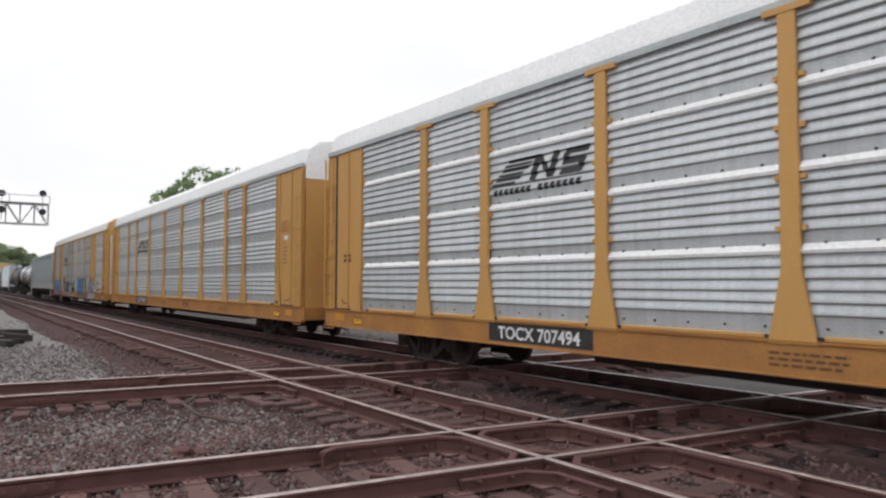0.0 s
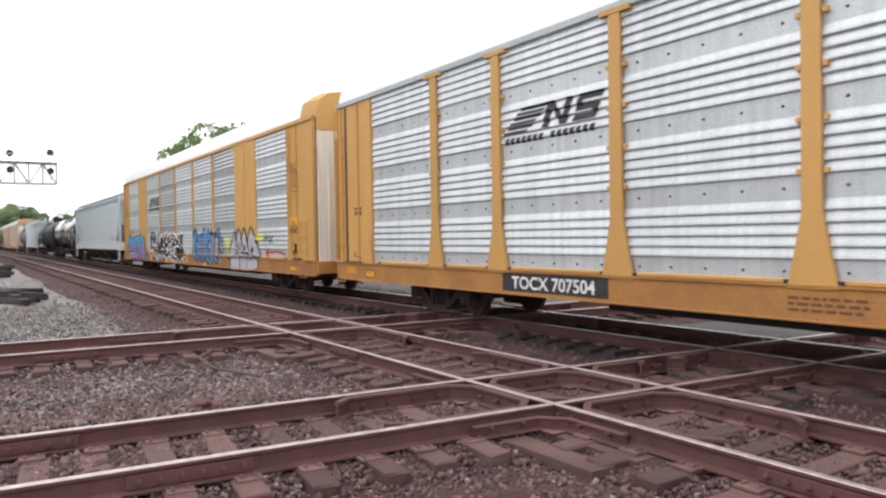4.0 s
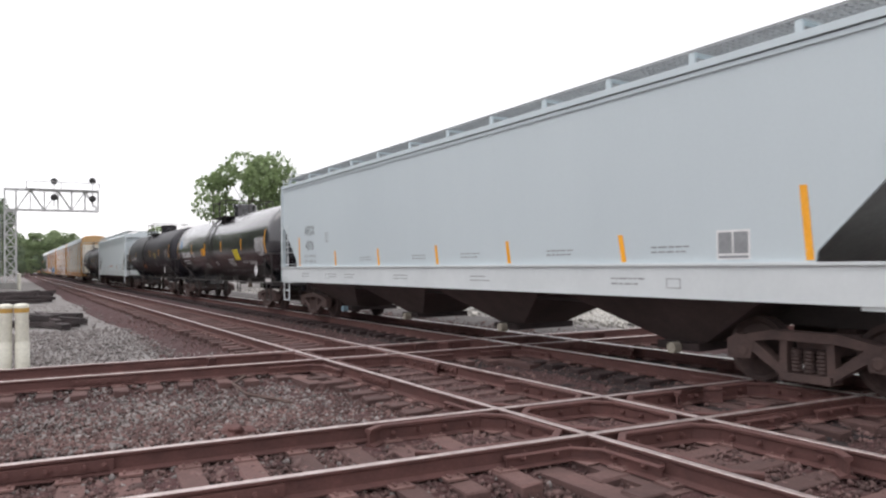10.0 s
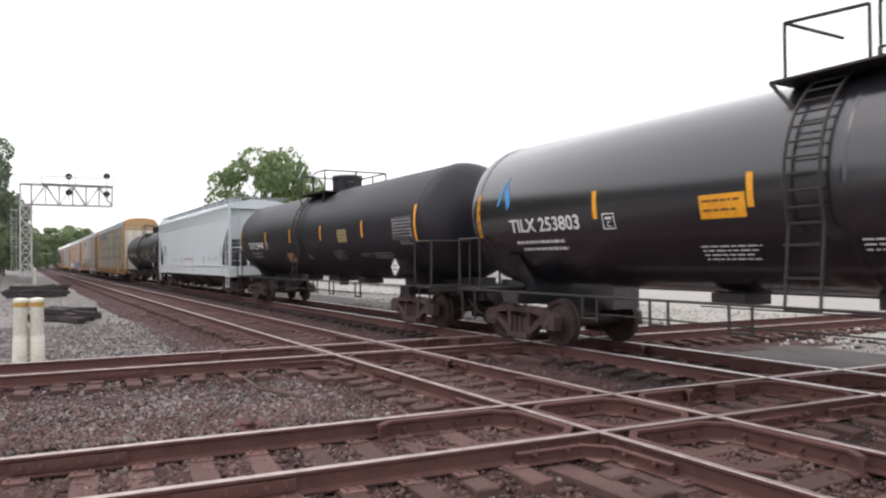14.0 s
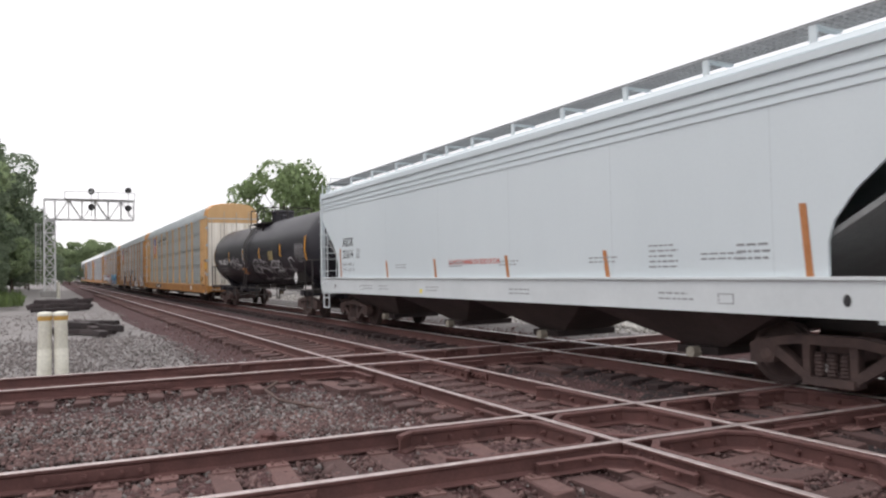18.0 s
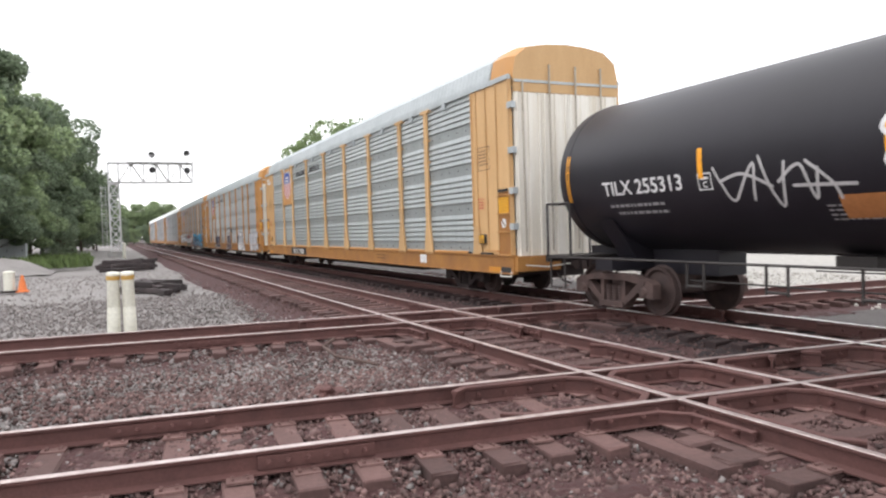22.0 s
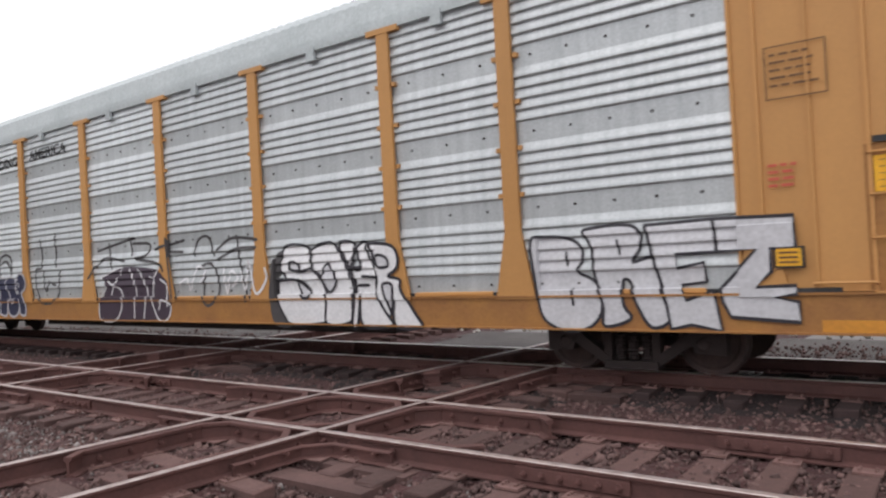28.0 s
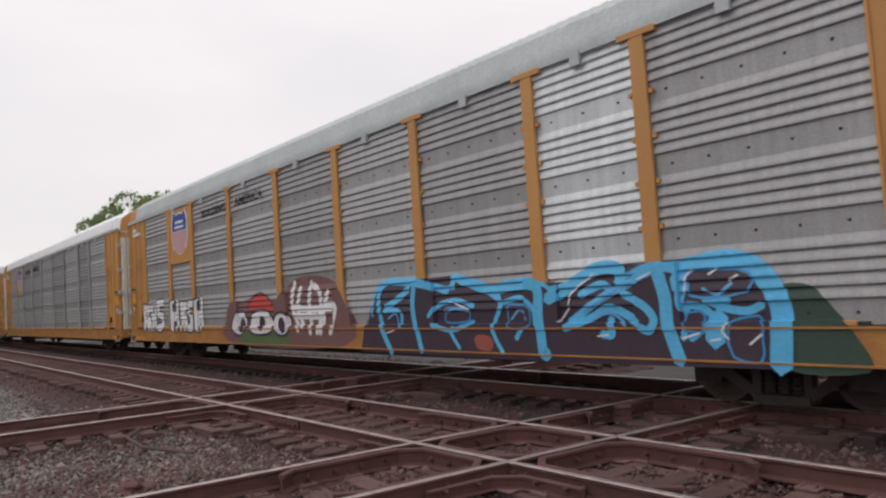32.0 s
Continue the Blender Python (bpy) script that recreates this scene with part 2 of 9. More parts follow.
M_STEEL = mat("galvanized_truss_steel", (0.66, 0.66, 0.66), (0.54, 0.54, 0.54), 0.5, 0.1, 2, 20, 0.03, 0.05)
M_WALK = mat("dull_walkway_steel", (0.36, 0.375, 0.38), (0.27, 0.28, 0.285), 0.6, 0.3, 2, 20, 0.03, 0.05)
M_SIG = mat("black_signal", (0.03, 0.03, 0.03), (0.05, 0.05, 0.05), 0.5, 0, 2, 20, 0, 0.05)


def leafy(name, c1, c2):
    """Foliage: leaves that also let light through, each spray a little different."""
    m = mat(name, c1, c2, 0.55, 0, 0.3, 8, 0, 0.4, 0.6, island=True)
    nd, lk = m.node_tree.nodes, m.node_tree.links
    b, hs, out = nd["Principled BSDF"], nd["Hue/Saturation/Value"], nd["Material Output"]
    tr = nd.new("ShaderNodeBsdfTranslucent")
    mx = nd.new("ShaderNodeMixShader")
    mx.inputs[0].default_value = 0.5
    lk.new(hs.outputs[0], tr.inputs["Color"])
    lk.new(b.outputs[0], mx.inputs[1])
    lk.new(tr.outputs[0], mx.inputs[2])
    lk.new(mx.outputs[0], out.inputs["Surface"])
    return m


# ---- mesh helpers ----
def box(bm, x0, x1, y0, y1, z0, z1):
    v = [bm.verts.new(p) for p in ((x0, y0, z0), (x1, y0, z0), (x1, y1, z0), (x0, y1, z0), (x0, y0, z1), (x1, y0, z1), (x1, y1, z1), (x0, y1, z1))]
    for f in ((3, 2, 1, 0), (4, 5, 6, 7), (0, 1, 5, 4), (1, 2, 6, 5), (2, 3, 7, 6), (3, 0, 4, 7)):
        bm.faces.new([v[i] for i in f])
    return v


def slab(bm, poly, axis, lo, hi):
    """A flat outline given in the two other axes (xz for y, yz for x, xy for z), made lo to hi thick."""
    def at(p, w):
        return {"x": (w, p[0], p[1]), "y": (p[0], w, p[1]), "z": (p[0], p[1], w)}[axis]
    a, b = [bm.verts.new(at(p, lo)) for p in poly], [bm.verts.new(at(p, hi)) for p in poly]
    n = len(poly)
    fs = [bm.faces.new(a[::-1]), bm.faces.new(b)]
    for i in range(n):
        fs.append(bm.faces.new((a[i], a[(i + 1) % n], b[(i + 1) % n], b[i])))
    return a + b


def rod(bm, p0, p1, r, seg=6, r1=None):
    p0, p1 = Vector(p0), Vector(p1)
    q = (p1 - p0).to_track_quat("Z", "Y")
    r1 = r if r1 is None else r1
    a, b = [], []
    for i in range(seg):
        c = Vector((math.cos(2 * math.pi * i / seg), math.sin(2 * math.pi * i / seg), 0))
        a.append(bm.verts.new(p0 + q @ (c * r)))
        b.append(bm.verts.new(p1 + q @ (c * r1)))
    bm.faces.new(a[::-1]), bm.faces.new(b)
    for i in range(seg):
        bm.faces.new((a[i], a[(i + 1) % seg], b[(i + 1) % seg], b[i]))


def lathe(bm, prof, seg=24, axis="y"):
    """Turns (radius, place along the axis) pairs round the axis."""
    rings = []
    for r, w in prof:
        ring = []
        for i in range(seg):
            c, s = math.cos(2 * math.pi * i / seg) * r, math.sin(2 * math.pi * i / seg) * r
            ring.append(bm.verts.new((c, w, s) if axis == "y" else (w, c, s) if axis == "x" else (c, s, w)))
        rings.append(ring)
    for a, b in zip(rings, rings[1:]):
        for i in range(seg):
            bm.faces.new((a[i], a[(i + 1) % seg], b[(i + 1) % seg], b[i]))
    bm.faces.new(rings[0][::-1]), bm.faces.new(rings[-1])


def finish(bm, name, material, smooth=False):
    bmesh.ops.recalc_face_normals(bm, faces=bm.faces)
    me = bpy.data.meshes.new(name)
    bm.to_mesh(me)
    bm.free()
    for m in material if isinstance(material, (list, tuple)) else [material]:
        me.materials.append(m)
    if smooth:
        me.shade_smooth()
        me.set_sharp_from_angle(angle=radians(35))
    return me


def part(name, bm, material, parent, label="", smooth=False, m=None):
    me = bm if isinstance(bm, bpy.types.Mesh) else finish(bm, name, material, smooth)
    ob = new(name, me)
    ob.parent = parent
    if m is not None:
        ob.matrix_basis = m
    if label:
        ob["label"] = label
    return ob


def boxes(*bs):
    bm = bmesh.new()
    for b in bs:
        box(bm, *b)
    return bm


def rods(r, *ps, seg=6):
    bm = bmesh.new()
    for p in ps:
        for a, b in zip(p, p[1:]):
            rod(bm, a, b, r, seg)
    return bm


def soften(bm, w=0.01):
    bmesh.ops.bevel(bm, geom=[e for e in bm.edges], offset=w, segments=1, affect="EDGES")
    return bm


# ---- the plan: two parallel main tracks along x, crossed by two more ----
YM, YT, HALF = 5.54, 9.61, 0.74
TH = radians(84.2)
CU, CN = Vector((math.cos(TH), math.sin(TH), 0)), Vector((-math.sin(TH), math.cos(TH), 0))
P0 = Vector((-5.277, 4.79, 0)) + CN * 0.71
ON, OF = 0.0, 6.765


# ---- ground ----
def build_ground():
    xs = [-2500, -900, -400, -250, -180, -140, -110, -90, -75] + list(range(-65, 31, 3)) + [40, 60, 100, 200, 500, 1200, 2500]
    ys = [-2500, -900, -300, -120, -60, -35, -24, -18] + list(range(-14, 32, 2)) + [36, 44, 60, 90, 140, 260, 600, 1300, 2500]
    bm = bmesh.new()
    grid = []
    for x in xs:
        row = []
        for y in ys:
            z = -0.35 + 0.05 * noise.noise((x * 0.13, y * 0.13, 3.1))
            if y < 2 and x < -30:
                z += 0.5 * max(0, min(1, (-x - 55) / 40)) * max(0, min(1, (2 - y) / 6))
            row.append(bm.verts.new((x, y, z)))
        grid.append(row)
    for a, b in zip(grid, grid[1:]):
        for i in range(len(ys) - 1):
            bm.faces.new((a[i], b[i], b[i + 1], a[i + 1]))
    g = new("ground", finish(bm, "ground", M_GRAVEL, True))
    tagged(g, "grey crushed stone yard around the tracks", "ground", kind="structure")


def strip(bm, a, b, w0, w1, z0, z1):
    """A flat-topped bed from a to b: half width w1 on top, w0 at its foot."""
    a, b = Vector(a), Vector(b)
    d = (b - a).normalized()
    n = Vector((-d.y, d.x, 0))
    prof = [(-w0, z0), (-w1, z1), (w1, z1), (w0, z0)]
    va = [bm.verts.new(a + n * o + Vector((0, 0, z))) for o, z in prof]
    vb = [bm.verts.new(b + n * o + Vector((0, 0, z))) for o, z in prof]
    for i in range(3):
        bm.faces.new((va[i], va[i + 1], vb[i + 1], vb[i]))


def build_beds():
    # far_side: grey gravel with the wagons' shade put into its colour
    for nm, a, b, z in (("main", (-400, (YM + YT) / 2, 0), (220, (YM + YT) / 2, 0), -0.30), ("far_side", (-60, 12.6, 0), (60, 12.6, 0), -0.312), ("near_cross", P0 - CU * 60, P0 + CU * 75, -0.304), ("far_cross", P0 + CN * OF - CU * 60, P0 + CN * OF + CU * 75, -0.308)):
        bm = bmesh.new()
        w = {"main": 4.0, "far_side": 2.2}.get(nm, 1.75)
        strip(bm, a, b, w + 0.9, w, -0.42, z)
        tagged(new("track_bed", finish(bm, "track_bed", M_FARG if nm == "far_side" else M_BALLAST)), "grey gravel beside the track, darkened for the wagons' shade" if nm == "far_side" else "reddish brown stone ballast stained by rust", "track bed", kind="structure")


def build_shaded_strip():
    """The ballast under the train's own track, its colour blackened for the train's shade."""
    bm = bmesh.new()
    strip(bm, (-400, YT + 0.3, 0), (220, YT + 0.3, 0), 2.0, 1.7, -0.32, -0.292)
    tagged(new("track_bed", finish(bm, "track_bed", M_SHADED)), "stone ballast blackened in colour for the train's shade", "track bed", kind="structure")


def build_ballast():
    """The rough stone between and beside the rails, heaped unevenly so that the ties show only in part."""
    step = 0.075
    nx, ny = int(25 / step), int(14.5 / step)
    vs, faces, keep = [], [], []
    q = P0 + CN * OF
    for i in range(nx + 1):
        for j in range(ny + 1):
            x, y = -17 + i * step, -0.8 + j * step
            p = Vector((x, y, 0))
            d = min(abs(y - YM), abs(y - YT), abs((p - P0).dot(CN)), abs((p - q).dot(CN)))
            k = max(0.0, min(1.0, (d - 0.8) / 0.65))
            big = noise.noise((x * 1.1, y * 1.1, 5.0))
            mid = noise.noise((x * 3.7, y * 3.7, 1.0))
            z = -0.222 - 0.085 * k + 0.034 * big + 0.03 * mid + 0.02 * noise.noise((x * 13, y * 13, 2.0))
            if d < 0.8:
                z = min(z, -0.172)
            keep.append(d < 2.1)
            vs.append((x, y, z))
    for i in range(nx):
        for j in range(ny):
            a = i * (ny + 1) + j
            if keep[a]:
                faces.append((a, a + ny + 1, a + ny + 2, a + 1))
    me = bpy.data.meshes.new("ballast")
    me.from_pydata(vs, [], faces)
    me.materials.append(M_BALLAST)
    me.materials.append(M_SHADED)
    # around the train's track the shade of the wagons is put into the ballast colour
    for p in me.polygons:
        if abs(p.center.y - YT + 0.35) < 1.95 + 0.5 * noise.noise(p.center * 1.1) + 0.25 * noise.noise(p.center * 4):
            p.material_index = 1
    tagged(new("ballast", me), "rough rust-red ballast heaped over the ties", "ballast", kind="structure")


def on_track(p, skip=None):
    """Which track's ties lie under the point."""
    x, y = p[0], p[1]
    if skip != "m" and abs(y - YM) < 1.25:
        return True
    if skip != "m" and abs(y - YT) < 1.25:
        return True
    o = (Vector((x, y, 0)) - P0).dot(CN)
    if skip != "c" and (abs(o - ON) < 1.2 or abs(o - OF) < 1.2):
        return True
    return False


RAIL_PROF = [(-0.07, -0.185), (0.07, -0.185), (0.07, -0.172), (0.012, -0.15), (0.011, -0.045), (0.036, -0.032), (0.037, -0.006), (0.03, 0.0),
             (-0.03, 0.0), (-0.037, -0.006), (-0.036, -0.032), (-0.011, -0.045), (-0.012, -0.15), (-0.07, -0.172)]


def rail_mesh(length, lift, shine, steps=1):
    """A rail along x from 0, with its rolled section; the head's top carries the worn steel."""
    bm = bmesh.new()
    rings = []
    for k in range(steps + 1):
        rings.append([bm.verts.new((length * k / steps, y, z + lift)) for y, z in RAIL_PROF])
    n = len(RAIL_PROF)
    for a, b in zip(rings, rings[1:]):
        for i in range(n):
            f = bm.faces.new((a[i], a[(i + 1) % n], b[(i + 1) % n], b[i]))
            f.material_index = 1 if i in (6, 7, 8) else 0
    bm.faces.new(rings[0][::-1]), bm.faces.new(rings[-1])
    return finish(bm, "rail", [M_RAIL, shine])


def place(p, d, z=0.0):
    return Matrix.Translation((p[0], p[1], z)) @ Matrix.Rotation(math.atan2(d[1], d[0]), 4, "Z")


def bolt_mesh():
    bm = bmesh.new()
    rod(bm, (0, 0, 0), (0, -0.035, 0), 0.026, 6)
    rod(bm, (0, -0.035, 0), (0, -0.06, 0), 0.015, 6)
    return finish(bm, "bolt", M_RAIL)


def bar_mesh(l=0.92):
    bm = bmesh.new()
    slab(bm, [(-0.012, -0.155), (-0.012, -0.04), (-0.04, -0.05), (-0.045, -0.145)], "x", -l / 2, l / 2)
    return finish(bm, "joint_bar", M_RAIL)


def swept_rail(pts, closed, drop=0.006, squat=1.0):
    """A bent rail through plan points, mitred at each bend."""
    bm = bmesh.new()
    n, m = len(RAIL_PROF), len(pts)
    rings = []
    for i, p in enumerate(pts):
        a = pts[i - 1] if closed or i else None
        b = pts[(i + 1) % m] if closed or i < m - 1 else None
        da = (p - a).normalized() if a is not None else (b - p).normalized()
        db = (b - p).normalized() if b is not None else da
        t = (da + db).normalized()
        q = Vector((-t.y, t.x, 0)) / max(0.5, t.dot(da))
        rings.append([bm.verts.new((p.x + q.x * y, p.y + q.y * y, z * squat - drop)) for y, z in RAIL_PROF])
    for a, b in zip(rings, rings[1:] + (rings[:1] if closed else [])):
        for i in range(n):
            bm.faces.new((a[i], a[(i + 1) % n], b[(i + 1) % n], b[i]))
    if not closed:
        bm.faces.new(rings[0][::-1]), bm.faces.new(rings[-1])
    return finish(bm, "guard_rail", M_RAIL)


def guard(root, pts, closed, name="guard_rail", drop=0.006, squat=1.0):
    """A bent guard rail and the bolt heads on its inner face."""
    part(name, swept_rail(pts, closed, drop, squat), None, root)
    mid = sum(pts, Vector()) / len(pts)
    for a, b in zip(pts, pts[1:] + (pts[:1] if closed else [])):
        l = (b - a).length
        if l < 0.4:
            continue
        k = max(2, int(l / 0.24))
        d = (b - a).normalized()
        s = 0 if Vector((d.y, -d.x, 0)).dot(mid - a) > 0 else math.pi
        for j in range(k):
            p = a + (b - a) * (j + 0.5) / k
            part("bolt", BOLT, None, root, m=place(p, d, -0.1) @ Matrix.Rotation(s, 4, "Z") @ Matrix.Translation((0, -0.012, 0)))


def build_guards(roots):
    """Guard rails bent round the inside of every cell of the four diamonds, and angle bars outside the corners."""
    for (yy, off), root in roots:
        q = P0 + CN * off
        c0 = Vector((q.x + (yy - q.y) / math.tan(TH), yy, 0))
        def at(a, b):
            return c0 + CU * (a / CU.y) + Vector((-b / math.sin(TH), 0, 0))
        g, c, o, l = HALF - 0.108, 0.2, HALF + 0.108, HALF + 1.5
        guard(root, [at(*p) for p in ((-g, -g + c), (-g, g - c), (-g + c, g), (g - c, g), (g, g - c), (g, -g + c), (g - c, -g), (-g + c, -g))], True)
        arm = [(-g + 0.14, l + 0.18), (-g, l), (-g, o + c), (-g + c, o), (g - c, o), (g, o + c), (g, l), (g - 0.14, l + 0.18)]
        for s in (-1, 1):
            guard(root, [at(a, s * b) for a, b in arm], False)
            guard(root, [at(s * b, a) for a, b in arm], False)
            for u in (-1, 1):
                bend = [(s * (HALF + 0.1), u * (HALF + 1.0)), (s * (HALF + 0.1), u * (HALF + 0.1 + c)), (s * (HALF + 0.1 + c), u * (HALF + 0.1)), (s * (HALF + 1.0), u * (HALF + 0.1))]
                guard(root, [at(*p) for p in bend], False, "angle_bar", 0.07, 0.62)


def tie_mesh(k, l=2.55):
    rng = random.Random(k)
    bm = bmesh.new()
    w = 0.115
    vs = box(bm, -w, w, -l / 2 + rng.uniform(-0.06, 0.04), l / 2 + rng.uniform(-0.05, 0.05), -0.44, -0.186)
    soften(bm, 0.014)
    for v in bm.verts:
        v.co += Vector((rng.uniform(-1, 1) * 0.008, rng.uniform(-1, 1) * 0.015, rng.uniform(-1, 1) * 0.005))
    return finish(bm, "tie", M_TIE)


TIES = [tie_mesh(k) for k in range(5)]
BOLT, BAR = bolt_mesh(), bar_mesh()


def plate_mesh():
    bm = bmesh.new()
    box(bm, -0.1, 0.1, -0.2, 0.2, -0.188, -0.168)
    for sx in (-0.055, 0.055):
        for sy in (-0.1, 0.1, -0.15):
            box(bm, sx - 0.012, sx + 0.012, sy - 0.012, sy + 0.012, -0.172, -0.15)
    return finish(bm, "tie_plate", M_PLATE)


PLATE = plate_mesh()


def track(name, label, origin, d, s0, s1, lift, kind, shine, guards, tie_from, tie_to, pitch, plates):
    """A track through origin along d: two rails from s0 to s1, its ties, and the guard rails at the crossings."""
    root = new(name)
    root.empty_display_size = 0.2
    tagged(root, label, "railway track", kind="structure")
    d = Vector(d)
    n = Vector((-d.y, d.x, 0))
    for sgn in (-1, 1):
        part("rail", rail_mesh(s1 - s0, lift, shine), None, root, m=place(origin + n * HALF * sgn + d * s0, d))
    for g, l in guards:
        for sgn in (-1, 1):
            for k in range(-3, 4):
                if abs(k * l / 6.6) < l / 2:
                    for out in (-1, 1):
                        part("bolt", BOLT, None, root, m=place(origin + n * HALF * sgn + d * (g + k * l / 6.6 + 0.05), d, -0.09 + lift) @ Matrix.Rotation(0 if out < 0 else math.pi, 4, "Z") @ Matrix.Translation((0, -0.012, 0)))
    s = tie_from
    rng = random.Random(name)
    while s < tie_to:
        p = origin + d * s
        s += pitch
        if on_track(p, kind):
            continue
        j = rng.uniform(-0.03, 0.03)
        m = place(p + d * j, d, rng.uniform(-0.015, 0.004)) @ Matrix.Rotation(rng.uniform(-0.03, 0.03), 4, "Z")
        t = part("tie", TIES[rng.randrange(5)], None, root, m=m)
        # ties below the train carry its shade in their darker colour
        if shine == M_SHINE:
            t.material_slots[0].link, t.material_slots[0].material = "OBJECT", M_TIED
        if plates[0] < s < plates[1]:
            for sgn in (-1, 1):
                part("tie_plate", PLATE, None, root, m=place(p + n * HALF * sgn, d, rng.uniform(-0.003, 0.003)))
    return root


def build_tracks():
    X = Vector((1, 0, 0))
    xc = [P0.x + (YM - P0.y) / math.tan(TH), (P0 + CN * OF).x + (YM - (P0 + CN * OF).y) / math.tan(TH)]
    xt = [P0.x + (YT - P0.y) / math.tan(TH), (P0 + CN * OF).x + (YT - (P0 + CN * OF).y) / math.tan(TH)]
    mt = track("main_track", "rusty steel rails on weathered wooden ties", Vector((0, YM, 0)), X, -400, 200, 0.0, "m", M_DULL, [(xc[0], 3.4), (xc[1], 3.2)], -85, 12, 0.55, (-24, 8))
    tt = track("train_track", "shiny steel rails under the passing freight train", Vector((0, YT, 0)), X, -400, 200, 0.0, "m", M_SHINE, [(xt[0], 3.2), (xt[1], 3.2)], -70, 25, 0.55, (-18, 12))
    sm, st = (YM - P0.y) / CU.y, (YT - P0.y) / CU.y
    track("near_crossing_track", "brown rails of the track that crosses the main line", P0, CU, -50, 70, 0.004, "c", M_DULL, [(sm, 3.2), (st, 3.0)], -14, 38, 0.5, (-8, 22))
    q = P0 + CN * OF
    sm, st = (YM - q.y) / CU.y, (YT - q.y) / CU.y
    track("far_crossing_track", "brown rails of the second crossing track", q, CU, -50, 70, 0.004, "c", M_DULL, [(sm, 3.0), (st, 3.0)], -24, 38, 0.5, (-12, 18))
    build_guards([((YM, ON), mt), ((YM, OF), mt), ((YT, ON), tt), ((YT, OF), tt)])


def build_joints():
    """Joint bars with their bolts on the near crossing rails and on the near main rail."""
    X = Vector((1, 0, 0))
    for o, d, ss in ((P0 - CN * HALF, CU, (-3.4, -6.9, 2.4)), (P0 + CN * HALF, CU, (-4.6, 2.3)), (Vector((0, YM - HALF, 0)), X, (-2.6, -9.9)), (Vector((0, YM + HALF, 0)), X, (-1.5, -10.4)), (P0 + CN * (OF - HALF), CU, (-4.2, -8.5)), (P0 + CN * (OF + HALF), CU, (-3.1, -9.5))):
        for s in ss:
            root = new("joint")
            root.matrix_basis = place(o + d * s, d)
            tagged(root, "bolted rusty joint bar on a rail", "joint bar", "rail joints")
            for t in (0, math.pi):
                part("joint_bar", BAR, None, root, m=Matrix.Rotation(t, 4, "Z"))
                for k in range(6):
                    part("bolt", BOLT, None, root, m=Matrix.Rotation(t, 4, "Z") @ Matrix.Translation((-0.38 + 0.152 * k, -0.042, -0.095)))


# ---- rolling stock ----
WHEEL_R = 0.44


def wheelset_mesh(r):
    bm = bmesh.new()
    lathe(bm, [(0.075, -1.0), (0.075, -0.84)], 10)
    lathe(bm, [(0.085, -0.84), (0.085, 0.84)], 10)
    lathe(bm, [(0.075, 0.84), (0.075, 1.0)], 10)
    for s in (-1, 1):
        prof = [(0.11, 0.68), (r - 0.11, 0.70), (r - 0.06, 0.685), (r + 0.025, 0.685), (r + 0.025, 0.71), (r, 0.725), (r, 0.82), (r - 0.06, 0.82), (r - 0.1, 0.78), (0.17, 0.80), (0.11, 0.83)]
        lathe(bm, [(a, b * s) for a, b in prof], 28)
        lathe(bm, [(0.10, s * 0.99), (0.10, s * 1.06)], 8)
    return finish(bm, "wheelset", M_WHEEL, True)


def side_frame_mesh(material):
    """The cast side frame of a freight bogie: pedestals, arched top, tension member, window for the springs."""
    bm = bmesh.new()
    for s in (-1, 1):
        slab(bm, [(s * 1.13, 0.32), (s * 1.13, 0.58), (s * 0.98, 0.66), (s * 0.72, 0.62), (s * 0.72, 0.56), (s * 0.78, 0.34)], "y", -0.09, 0.09)
        slab(bm, [(s * 0.86, 0.50), (s * 0.72, 0.58), (s * 0.26, 0.24), (s * 0.30, 0.14)], "y", -0.08, 0.08)
        slab(bm, [(s * 0.26, 0.16), (s * 0.36, 0.16), (s * 0.36, 0.64), (s * 0.26, 0.64)], "y", -0.07, 0.07)
    slab(bm, [(-0.95, 0.64), (-0.45, 0.74), (0.45, 0.74), (0.95, 0.64), (0.9, 0.55), (0.4, 0.62), (-0.4, 0.62), (-0.9, 0.55)], "y", -0.1, 0.1)
    box(bm, -0.34, 0.34, -0.13, 0.13, 0.12, 0.22)
    return finish(bm, "side_frame", material)


def spring_mesh(material):
    """One coil of the spring group, as a ribbed column."""
    bm = bmesh.new()
    prof = []
    for k in range(7):
        prof += [(0.055, 0.225 + 0.047 * k), (0.075, 0.245 + 0.047 * k)]
    lathe(bm, prof, 8, "z")
    return finish(bm, "spring", material)


WS = {r: wheelset_mesh(r) for r in (0.44, 0.40)}
CASTING = {0.44: M_CAST, 0.40: M_BOGIE}
SFRAME, SPRING = {r: side_frame_mesh(m) for r, m in CASTING.items()}, {r: spring_mesh(m) for r, m in CASTING.items()}
WHEELSETS = []


def cap_mesh(material):
    bm = bmesh.new()
    lathe(bm, [(0.115, 0), (0.115, -0.05), (0.06, -0.09)], 10)
    return finish(bm, "bearing_cap", material)


CAP = {r: cap_mesh(m) for r, m in CASTING.items()}


